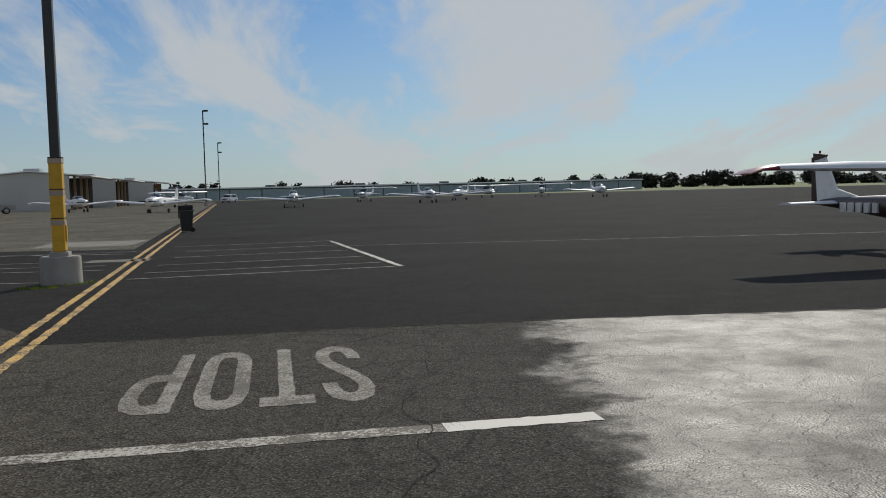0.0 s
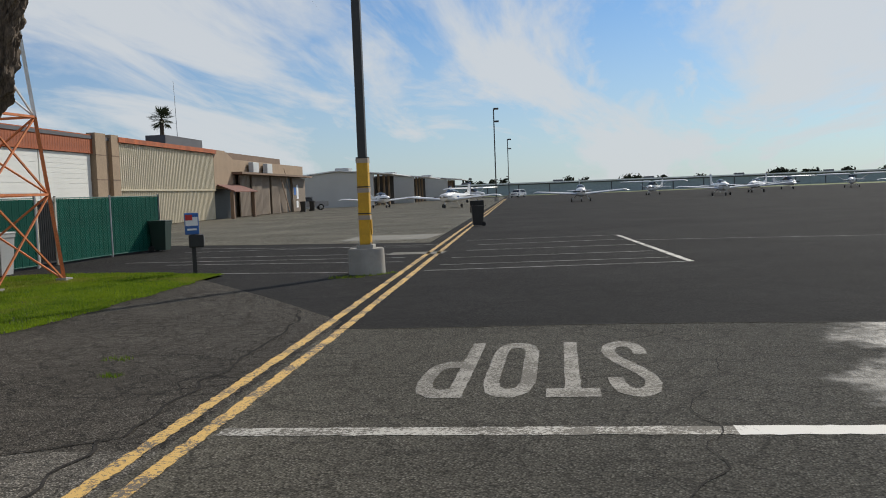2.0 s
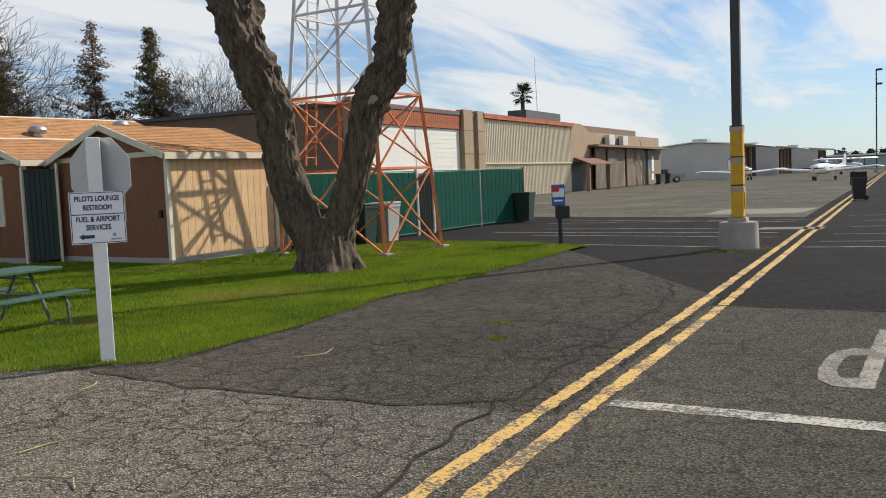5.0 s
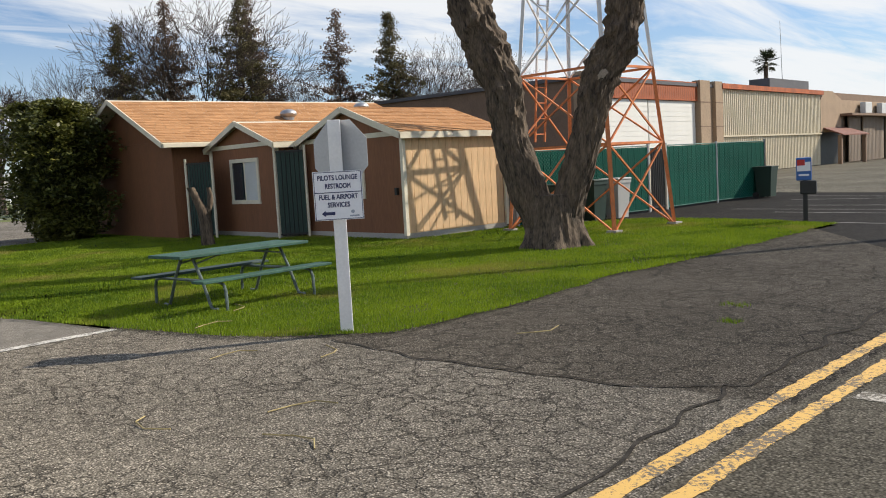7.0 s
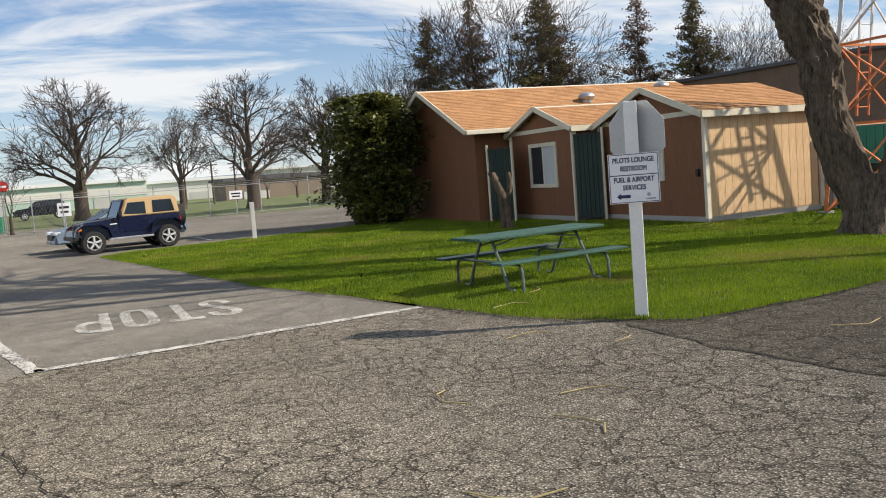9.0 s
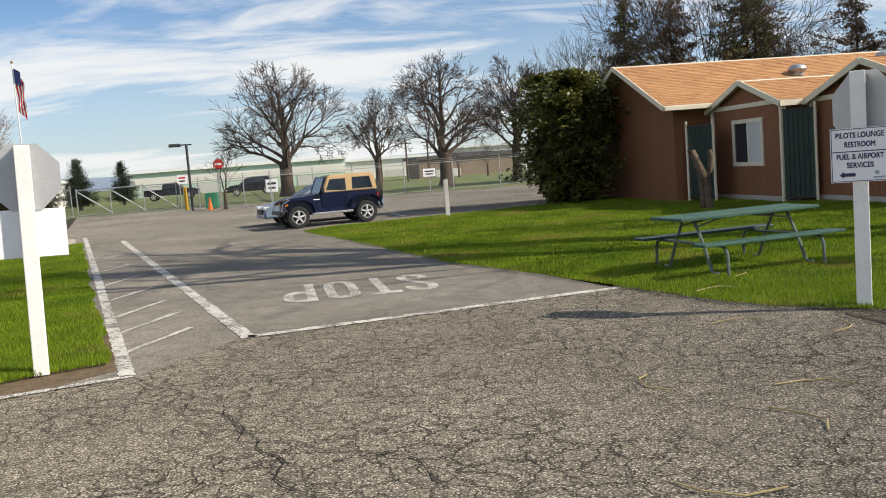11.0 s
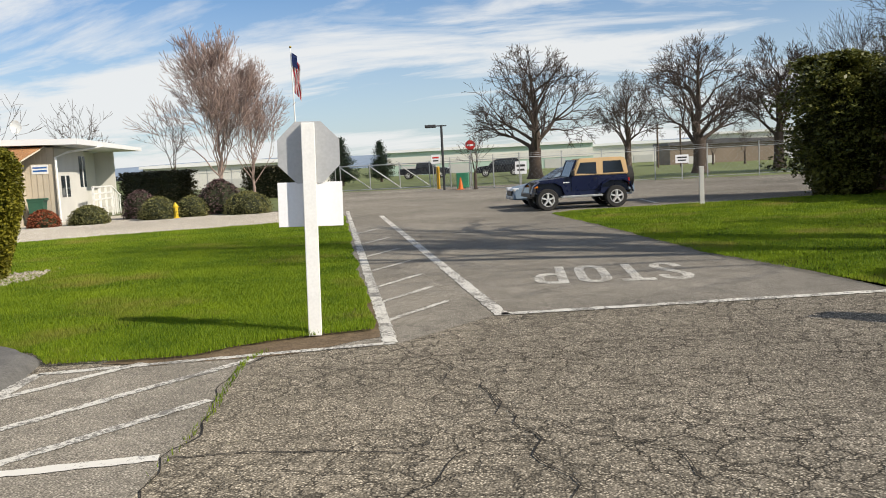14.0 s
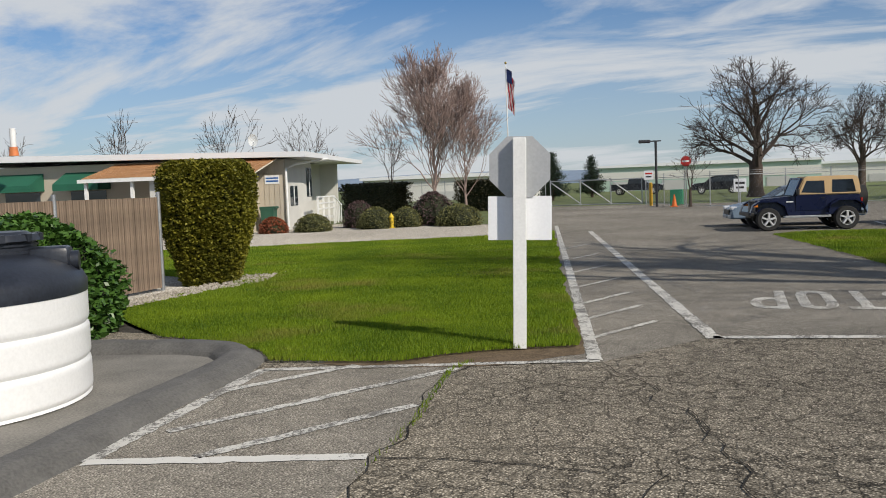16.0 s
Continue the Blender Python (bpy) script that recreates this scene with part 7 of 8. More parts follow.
def pebbles(name, pts, count, seed, label):
    rng = random.Random(seed)
    p = np.array(pts)
    lo, hi = p.min(0), p.max(0)
    vs, fs = [], []
    made = 0
    while made < count:
        x, y = rng.uniform(lo[0], hi[0]), rng.uniform(lo[1], hi[1])
        if not inside(pts, np.array([x]), np.array([y]))[0]:
            continue
        made += 1
        r = rng.uniform(0.015, 0.045)
        k = len(vs)
        a = rng.uniform(0, 6.28)
        for i in range(5):
            vs.append((x + r * 1.2 * math.cos(a + i * 1.2566), y + r * math.sin(a + i * 1.2566), 0.05))
        vs.append((x, y, 0.055 + r * 0.7))
        fs += [(k + i, k + (i + 1) % 5, k + 5) for i in range(5)]
    return tagged(new(name, arrays(name, vs, fs, leaf_mat(name + "_stone", (0.14, 0.115, 0.085), (0.46, 0.42, 0.35), 0.9, 0.0))), label, kind="stuff")


pebbles("pebbles", [(-8.4, -9.3), (-9.3, -9.95), (-11.3, -10.1), (-13.6, -10.5), (-13.9, -10.0), (-12.6, -9.4), (-11.4, -9.5), (-9.4, -9.4), (-8.6, -9.0)], 900, 5, "pale pebbles along the fence and hedge")

hydrant = thing("fire_hydrant", pose(-31.1, -16.55, 0.0, 0, 0, 30) @ Matrix.Diagonal((0.8, 0.8, 0.78, 1)), "yellow fire hydrant among low shrubs", "hydrant")
bm = bmesh.new()
for z0, z1, a, c in ((0, 0.06, 0.17, 0.17), (0.06, 0.55, 0.11, 0.11), (0.55, 0.6, 0.15, 0.15), (0.6, 0.74, 0.13, 0.05), (0.74, 0.8, 0.03, 0.03)):
    rod(bm, (0, 0, z0), (0, 0, z1), a, c, 14)
HYD = mat("hydrant_yellow", (0.72, 0.50, 0.03), 0.5)
part("barrel", bm, HYD, hydrant, smooth=True)
for s in (-1, 1):
    part("nozzle", bmf(rod, (s * 0.08, 0, 0.42), (s * 0.19, 0, 0.42), 0.055, seg=12), HYD, hydrant, smooth=True)

# ---------- vehicles ----------
def car_paint(name, color):
    return mat(name, color, 0.28, 0.0, vary=0.08, coarse=2, bump=0.0, spec=0.4)


ALLOY = mat("alloy_rim", (0.74, 0.74, 0.75), 0.35, 0.4, vary=0.1, bump=0.0)
CHROME = mat("chrome", (0.6, 0.6, 0.62), 0.15, 0.95, vary=0.05, bump=0.0)
HEADLAMP = mat("headlamp", (0.7, 0.72, 0.75), 0.15, 0.2, vary=0.05, bump=0.0)
AMBER = mat("amber_lens", (0.75, 0.22, 0.02), 0.3, vary=0.05, bump=0.0)
TAILRED = mat("tail_lens", (0.4, 0.02, 0.02), 0.3, vary=0.05, bump=0.0)


def wheel(parent, x, y, r, w, side):
    """A tyre with a five-spoke rim; side: +1 or -1, where the rim looks along y."""
    bm = bmesh.new()
    prof = [(r * 0.62, -w / 2), (r * 0.93, -w / 2), (r, -w / 2 + 0.04), (r, w / 2 - 0.04), (r * 0.93, w / 2), (r * 0.62, w / 2)]
    seg = 28
    loft(bm, [[(q * math.cos(a), yy, q * math.sin(a)) for q, yy in prof] for a in (6.28318 * i / seg for i in range(seg + 1))], False, False)
    bmesh.ops.remove_doubles(bm, verts=bm.verts, dist=1e-4)
    ty = part("wheel", bm, RUBBER, parent, "black tyre on a bright rim", smooth=True, at=pose(x, y, r))
    bm = bmesh.new()
    f = side * w * 0.38
    loft(bm, [[(q * math.cos(a), yy, q * math.sin(a)) for q, yy in ((r * 0.63, side * w / 2), (r * 0.58, side * w / 2), (r * 0.55, side * w * 0.1))] for a in (6.28318 * i / seg for i in range(seg + 1))], False, False)
    for i in range(5):
        a = 6.28318 * i / 5 + 0.3
        beam(bm, (0.03 * math.cos(a), f, 0.03 * math.sin(a)), (r * 0.58 * math.cos(a), f, r * 0.58 * math.sin(a)), r * 0.34, 0.05)
    rod(bm, (0, f - 0.02, 0), (0, f + 0.02, 0), r * 0.17, seg=12)
    part("rim", bm, ALLOY, ty, "five-spoke alloy rim")
    part("brake_disc", bmf(rod, (0, -0.02 * side, 0), (0, 0.01 * side, 0), r * 0.5, seg=18), BLACK, ty)
    return ty


def outline(bm, pts, y0, y1, tuck=0.0, bevel=0.0):
    """A body block from a side profile (x, z) between two y, narrower towards the top by tuck."""
    zs = [z for _, z in pts]
    lo, hi = min(zs), max(zs)
    rows = []
    for y, s in ((y0, 1), (y1, -1)):
        rows.append([bm.verts.new((x, y + s * tuck * (z - lo) / (hi - lo), z)) for x, z in pts])
    a, c = rows
    n = len(pts)
    bm.faces.new(a); bm.faces.new(c[::-1])
    for i in range(n):
        bm.faces.new((a[(i + 1) % n], a[i], c[i], c[(i + 1) % n]))
    if bevel:
        bmesh.ops.bevel(bm, geom=bm.edges[:], offset=bevel, segments=2, affect="EDGES", clamp_overlap=True)


def jeep(m):
    """Open-bodied off-roader with hard top; front along -x, standing on z = 0."""
    P = car_paint("dark_blue_paint", (0.003, 0.006, 0.032))
    TOP = mat("tan_hard_top", (0.50, 0.34, 0.17), 0.7, vary=0.06, coarse=3)
    b = thing("off_road_car", m, "dark blue off-road car with tan hard top", "car")
    bm = bmesh.new()
    outline(bm, [(-1.50, 0.55), (-1.45, 0.98), (-1.38, 1.02), (-0.42, 1.08), (-0.38, 1.10), (1.62, 1.10), (1.66, 0.55), (1.05, 0.50), (-0.45, 0.46), (-1.0, 0.5)], -0.66, 0.66, 0.03, 0.03)
    part("body", bm, P, b, "dark blue steel body", smooth=True)
    bm = bmesh.new()
    outline(bm, [(-0.30, 1.105), (-0.06, 1.62), (0.02, 1.70), (1.50, 1.70), (1.60, 1.62), (1.66, 1.105)], -0.64, 0.64, 0.07, 0.035)
    part("hard_top", bm, TOP, b, "tan hard top with dark windows", smooth=True)
    for s in (-1, 1):
        y = s * 0.625
        bm = bmesh.new()
        for pts in ([(-0.14, 1.20), (0.02, 1.56), (0.56, 1.56), (0.56, 1.16)], [(0.78, 1.18), (0.80, 1.58), (1.42, 1.58), (1.50, 1.18)]):
            v = [bm.verts.new((x, s * (0.648 - 0.07 * (z - 1.105) / 0.6), z)) for x, z in pts]
            bm.faces.new(v if s < 0 else v[::-1])
        bmesh.ops.solidify(bm, geom=bm.faces[:], thickness=0.012)
        part("side_glass", bm, GLASS, b, "dark side window glass")
        dr = part("door", bmf(box, -0.33, 0.60, s * 0.655 - 0.012, s * 0.655 + 0.012, 0.62, 1.12, None, 0.008), P, b)
        part("upper_door", bmf(box, -0.30, -0.24, s * 0.64 - 0.01, s * 0.64 + 0.012, 1.12, 1.3), TOP, dr)
        part("door_handle", bmf(box, 0.45, 0.55, s * 0.675 - 0.008, s * 0.675 + 0.008, 1.0, 1.03), BLACK, dr)
        part("mirror", bmf(box, -0.32, -0.24, s * 0.74 - 0.08, s * 0.74 + 0.08, 1.12, 1.32, None, 0.02), BLACK, b)
        part("rocker_step", bmf(box, -0.72, 0.72, s * 0.70 - 0.05, s * 0.70 + 0.05, 0.40, 0.47, None, 0.01), GALV, b)
        for cx in (-1.18, 1.18):
            bm = bmesh.new()
            arc = [(cx - 0.56, 0.55), (cx - 0.48, 0.80), (cx - 0.26, 0.93), (cx + 0.26, 0.93), (cx + 0.48, 0.80), (cx + 0.58, 0.50)]
            loft(bm, [[(x, s * 0.62, z), (x, s * 0.83, z - 0.01), (x, s * 0.83, z + 0.04), (x, s * 0.62, z + 0.05)] for x, z in arc])
            part("fender", bm, P, b)
            wheel(b, cx, s * 0.70, 0.37, 0.26, s)
        part("headlight", bmf(rod, (-1.53, s * 0.40, 0.82), (-1.47, s * 0.40, 0.82), 0.10, seg=16), HEADLAMP, b, smooth=True)
        part("turn_signal", bmf(box, -1.62, -1.50, s * 0.72 - 0.05, s * 0.72 + 0.05, 0.78, 0.86), AMBER, b)
        part("tail_light", bmf(box, 1.66, 1.70, s * 0.56 - 0.05, s * 0.56 + 0.05, 0.78, 0.98), TAILRED, b)
    ws = part("windscreen", bmf(box, -0.02, 0.01, -0.58, 0.58, 0.0, 0.56), GLASS, b, "raked windscreen", at=pose(-0.36, 0, 1.10, 0, 22, 0))
    for y0, y1, z0, z1 in ((-0.63, -0.57, -0.02, 0.60), (0.57, 0.63, -0.02, 0.60), (-0.57, 0.57, 0.54, 0.60)):
        part("windscreen_frame", bmf(box, -0.035, 0.02, y0, y1, z0, z1), P, ws)
    gr = part("grille", bmf(box, -1.53, -1.47, -0.55, 0.55, 0.62, 0.98, None, 0.015), P, b)
    for k in range(7):
        part("slot", bmf(box, -1.535, -1.531, -0.27 + k * 0.08, -0.23 + k * 0.08, 0.68, 0.94), BLACK, gr)
    part("front_bumper", bmf(box, -1.78, -1.62, -0.72, 0.72, 0.48, 0.60, None, 0.02), BLACK, b)
    part("frame_rail", bmf(box, -1.65, 1.6, -0.4, 0.4, 0.42, 0.52), BLACK, b)
    part("rear_bumper", bmf(box, 1.68, 1.80, -0.66, 0.66, 0.46, 0.58, None, 0.02), GALV, b)
    bm = bmesh.new()
    rod(bm, (1.72, 0.05, 1.0), (1.96, 0.05, 1.0), 0.37, seg=28)
    part("spare_wheel", bm, RUBBER, b, "spare wheel at the tail", smooth=True)
    part("bar", bmf(box, -0.62, -0.40, -0.676, -0.672, 0.90, 0.93), SIGNFACE, b)
    part("axle", bmf(rod, (-1.18, -0.7, 0.37), (-1.18, 0.7, 0.37), 0.06, seg=8), BLACK, b)
    part("axle", bmf(rod, (1.18, -0.7, 0.37), (1.18, 0.7, 0.37), 0.06, seg=8), BLACK, b)
    return b


def saloon(m, label, paint, kind="saloon", name="car"):
    """A closed car, front along -x. kind: saloon, suv or pickup."""
    P = car_paint(label.split()[0] + "_car_paint", paint)
    b = thing(name, m, label, "car")
    if kind == "saloon":
        low = [(-2.28, 0.30), (-2.32, 0.55), (-2.15, 0.74), (-1.1, 0.93), (1.55, 0.98), (2.2, 0.92), (2.32, 0.6), (2.25, 0.30)]
        cab = [(-1.05, 0.92), (-0.25, 1.40), (0.15, 1.46), (0.85, 1.42), (1.65, 0.97)]
        wb, r, hw = 1.38, 0.32, 0.88
    elif kind == "suv":
        low = [(-2.3, 0.36), (-2.32, 0.75), (-2.1, 0.98), (-1.2, 1.06), (2.15, 1.08), (2.3, 0.8), (2.25, 0.38)]
        cab = [(-1.1, 1.06), (-0.5, 1.58), (0.0, 1.68), (1.7, 1.66), (2.15, 1.08)]
        wb, r, hw = 1.38, 0.37, 0.92
    else:
        low = [(-2.7, 0.42), (-2.72, 0.9), (-2.5, 1.06), (-1.3, 1.12), (2.7, 1.12), (2.74, 0.6), (2.7, 0.48)]
        cab = [(-1.25, 1.12), (-0.65, 1.68), (-0.3, 1.76), (0.75, 1.74), (0.9, 1.12)]
        wb, r, hw = 1.75, 0.39, 0.96
    bm = bmesh.new()
    outline(bm, low, -hw, hw, 0.05, 0.05)
    part("body", bm, P, b, smooth=True)
    bm = bmesh.new()
    outline(bm, cab, -hw + 0.06, hw - 0.06, 0.14, 0.04)
    part("roof", bm, P, b, smooth=True)
    cx = sum(x for x, _ in cab) / len(cab)
    zl, zh = min(z for _, z in cab), max(z for _, z in cab)
    for s in (-1, 1):
        bm = bmesh.new()
        pts = [(cx + (x - cx) * 0.84, zl + 0.03 + (z - zl) * 0.80) for x, z in cab]
        v = [bm.verts.new((x, s * (hw - 0.048 - 0.14 * (z - zl) / (zh - zl)), z)) for x, z in pts]
        bm.faces.new(v)
        bmesh.ops.solidify(bm, geom=bm.faces[:], thickness=0.01)
        part("side_glass", bm, GLASS, b)
        for x in (-wb, wb):
            wheel(b, x, s * (hw - 0.1), r, 0.22, s)
        part("headlight", bmf(box, low[1][0] - 0.0, low[1][0] + 0.28, s * (hw - 0.24) - 0.16, s * (hw - 0.24) + 0.16, low[2][1] - 0.12, low[2][1] + 0.0, None, 0.03), HEADLAMP, b)
        part("mirror", bmf(box, cab[0][0] + 0.35, cab[0][0] + 0.5, s * (hw + 0.08) - 0.08, s * (hw + 0.08) + 0.08, zl + 0.02, zl + 0.16, None, 0.02), P, b)
    x0, z0 = cab[0]; x1, z1 = cab[1]
    bm = bmesh.new()
    nrm = Vector((-(z1 - z0), 0, x1 - x0)).normalized() * 0.02
    v = [bm.verts.new(Vector((x0 + (x1 - x0) * f, y, z0 + (z1 - z0) * f)) + nrm) for f, y in ((0.12, -hw + 0.14), (0.12, hw - 0.14), (0.92, hw - 0.24), (0.92, -hw + 0.24))]
    bm.faces.new(v)
    bmesh.ops.solidify(bm, geom=bm.faces[:], thickness=0.01)
    part("windscreen", bm, GLASS, b)
    part("grille", bmf(box, low[1][0] - 0.02, low[1][0] + 0.05, -0.45, 0.45, low[1][1] - 0.1, low[1][1] + 0.08, None, 0.01), BLACK, b)
    part("bumper", bmf(box, low[0][0] - 0.05, low[0][0] + 0.1, -hw + 0.1, hw - 0.1, low[0][1], low[0][1] + 0.14, None, 0.03), P, b)
    return b


JY = 107.0         # front points along -y, turned a little towards the apron
jeep(Matrix.Translation((-27.22, -1.40, 0.006)) @ pose(0, 0, 0, 0, 0, JY) @ Matrix.Diagonal((0.88, 0.9, 0.87, 1)))
saloon(Matrix.Translation((-29.6, -1.72, 0.006)) @ pose(0, 0, 0, 0, 0, JY) @ Matrix.Diagonal((0.86, 0.86, 0.86, 1)), "silver blue saloon car beside the off-roader", (0.17, 0.23, 0.30))
saloon(pose(-94.0, -20.2, 0.02, 0, 0, -85), "dark grey pickup truck beyond the gate", (0.02, 0.022, 0.026), "pickup", "pickup_truck")
saloon(pose(-86.6, -11.2, 0.02, 0, 0, 98), "black sports utility car behind the fence", (0.012, 0.013, 0.015), "suv")
saloon(pose(-39.5, 186, 0, 0, 0, 75), "white car before the far hangars", (0.7, 0.7, 0.7), "suv")
saloon(pose(-49.5, 104, 0, 0, 0, 30), "grey pickup truck beside the hangar", (0.3, 0.3, 0.3), "pickup", "pickup_truck")


# ---------- aircraft ----------
AIRWHITE = mat("aircraft_white", (0.78, 0.78, 0.77), 0.3, vary=0.04, coarse=2, bump=0.0, spec=0.6)
AIRGREY = mat("aircraft_underside", (0.40, 0.41, 0.43), 0.4, vary=0.06, coarse=2, bump=0.0)
AIRBLUE = mat("aircraft_blue", (0.02, 0.05, 0.16), 0.3, vary=0.1, bump=0.0)
AIRDARK = mat("aircraft_maroon_black", (0.03, 0.012, 0.016), 0.3, vary=0.1, bump=0.0)
AIRRED = mat("aircraft_red_tip", (0.20, 0.015, 0.02), 0.3, vary=0.1, bump=0.0)


def ring(y, w, zl, zh, k=16, p=2.6):
    """A rounded cross-section of a fuselage at y."""
    out = []
    for i in range(k):
        a = 6.28318 * i / k
        c, s = math.cos(a), math.sin(a)
        f = (abs(c) ** p + abs(s) ** p) ** (-1 / p)
        out.append((w * c * f, y, (zl + zh) / 2 + (zh - zl) / 2 * s * f))
    return out


def aerofoil(x, y, z, chord, thick):
    prof = [(0, 0), (0.03, 0.45), (0.12, 0.8), (0.3, 1.0), (0.6, 0.7), (1.0, 0.05), (0.6, -0.2), (0.3, -0.35), (0.1, -0.35), (0.02, -0.2)]
    return [(x, y + u * chord, z + v * thick) for u, v in prof]


def aeroplane(m, label, high=True, trim=AIRBLUE, hull=None, tip=None, group="parked light aircraft", belly=None):
    """A light single-engine aircraft; nose along -y, tail along +y, standing on z = 0."""
    hull = hull or AIRWHITE
    b = thing("light_aircraft", m, label, "aircraft", group)
    bm = bmesh.new()
    secs = [(-2.05, 0.20, 0.95, 1.35), (-1.9, 0.42, 0.75, 1.45), (-1.0, 0.50, 0.62, 1.55), (-0.55, 0.54, 0.58, 1.62), (0.0, 0.54, 0.58, 1.7), (1.0, 0.48, 0.65, 1.6), (2.2, 0.32, 0.85, 1.45), (4.2, 0.13, 1.08, 1.38), (4.9, 0.06, 1.15, 1.32)]
    loft(bm, [ring(*s) for s in secs])
    fus = part("fuselage", bm, hull, b, smooth=True)
    bm = bmesh.new()
    cab = [(-0.75, 0.40, 1.50, 1.56), (-0.35, 0.46, 1.5, 2.0), (0.2, 0.47, 1.5, 2.08), (1.0, 0.42, 1.45, 2.0), (1.9, 0.2, 1.3, 1.6)] if high else [(-0.7, 0.38, 1.45, 1.52), (-0.2, 0.42, 1.45, 1.86), (0.5, 0.42, 1.45, 1.92), (1.3, 0.34, 1.4, 1.75), (2.0, 0.16, 1.3, 1.48)]
    loft(bm, [ring(*s) for s in cab])
    part("canopy", bm, GLASS, b, "dark cabin windows", smooth=True)
    part("cowling_stripe", bmf(box, -0.515, 0.515, -1.0, 0.9, 1.08, 1.2), trim, b)
    for s in (-1, 1):
        z0 = 2.06 if high else 0.82
        rise = 0.06 if high else 0.38
        root, mid, end = (s * 0.3, -0.35, z0, 1.5, 0.17), (s * 3.0, -0.35, z0 + rise * 0.55, 1.5, 0.16), (s * 4.85, -0.15, z0 + rise, 1.1, 0.10)
        bm = bmesh.new()
        loft(bm, [aerofoil(*root), aerofoil(*mid), aerofoil(*end)])
        w = part("wing", bm, AIRWHITE, b, smooth=True)
        bm = bmesh.new()
        loft(bm, [aerofoil(*end), aerofoil(s * 5.15, -0.05, z0 + rise - 0.02, 0.95, 0.06), aerofoil(s * 5.38, 0.1, z0 + rise - 0.10, 0.7, 0.02)])
        part("wing_tip", bm, tip or AIRWHITE, w, smooth=True)
        if high:
            part("wing_strut", bmf(rod, (s * 0.5, 0.1, 0.75), (s * 2.4, 0.1, z0), 0.035, seg=8), AIRWHITE, b, smooth=True)
        bm = bmesh.new()
        loft(bm, [aerofoil(s * 0.05, 4.0, 1.22, 0.95, 0.08), aerofoil(s * 1.45, 4.2, 1.22, 0.65, 0.05)])
        part("tailplane", bm, AIRWHITE, b, smooth=True)
        part("gear_leg", bmf(rod, (s * 0.4, 0.3, 0.75), (s * 1.05, 0.3, 0.2), 0.035, seg=8), AIRWHITE, b)
        part("wheel", bmf(rod, (s * 1.05 - 0.06, 0.3, 0.2), (s * 1.05 + 0.06, 0.3, 0.2), 0.2, seg=16), RUBBER, b, smooth=True)
    bm = bmesh.new()
    outl = [(3.3, 1.38), (4.25, 1.62), (4.75, 2.55), (5.15, 2.55), (5.02, 1.25), (4.5, 1.3)]
    upright(bm, [(y, z) for y, z in outl], -0.035, 0.035)
    bmesh.ops.transform(bm, matrix=pose(0, 0, 0, 0, 0, 90), verts=bm.verts)
    part("fin", bm, AIRWHITE, b)
    bm = bmesh.new()
    upright(bm, [(4.72, 2.48), (4.66, 2.56), (5.2, 2.62), (5.17, 2.40)], -0.045, 0.045)
    bmesh.ops.transform(bm, matrix=pose(0, 0, 0, 0, 0, 90), verts=bm.verts)
    part("fin_cap", bm, trim, b)
    part("rudder", bmf(box, -0.03, 0.03, 5.03, 5.28, 1.25, 2.5), trim, b)
    part("nose_leg", bmf(rod, (0, -1.55, 0.8), (0, -1.6, 0.18), 0.04, seg=8), AIRGREY, b)
    part("nose_wheel", bmf(rod, (-0.05, -1.6, 0.18), (0.05, -1.6, 0.18), 0.18, seg=14), RUBBER, b, smooth=True)
    part("spinner", bmf(rod, (0, -2.05, 1.15), (0, -2.35, 1.15), 0.14, 0.02, 12), AIRWHITE, b, smooth=True)
    pr = part("propeller", bmf(box, -0.9, 0.9, -2.12, -2.09, 1.10, 1.20), BLACK, b)
    part("beacon", bmf(rod, (0, 4.95, 2.6), (0, 4.95, 2.68), 0.03, seg=8), TAILRED, b)
    return b


near = aeroplane(Matrix.Translation((11.0, 17.1, 0)) @ pose(0, 0, 0, 0, 0, 13) @ Matrix.Diagonal((0.86, 0.86, 0.86, 1)), "parked high-wing aircraft with red tips and dark hull", True, AIRDARK, AIRDARK, AIRRED)
for s in (-1, 1):
    for k in range(5):
        part("registration_bar", bmf(box, s * 0.30, s * 0.36, 2.3 + k * 0.3, 2.48 + k * 0.3, 1.0, 1.25), AIRWHITE, near)
low = aeroplane(pose(-25.5, 88, 0, 0, 0, -8), "white low-wing aircraft parked on the apron", False)
low2 = aeroplane(pose(-14.0, 101, 0, 0, 0, 10), "white low-wing aircraft with blue canopy cover", False, AIRBLUE)
hi1 = aeroplane(pose(-8.7, 141, 0, 0, 0, -15), "white high-wing aircraft parked on the apron", True)
for x, y, r in ((1.3, 111, 15), (5.9, 131, -20), (26.2, 128, 5), (-39, 103.5, 40)):
    copy_thing(low, pose(x, y, 0, 0, 0, r))
for x, y, r in ((12.3, 160, 25), (20.6, 149, -12), (-33.5, 127, 60)):
    copy_thing(hi1, pose(x, y, 0, 0, 0, r))


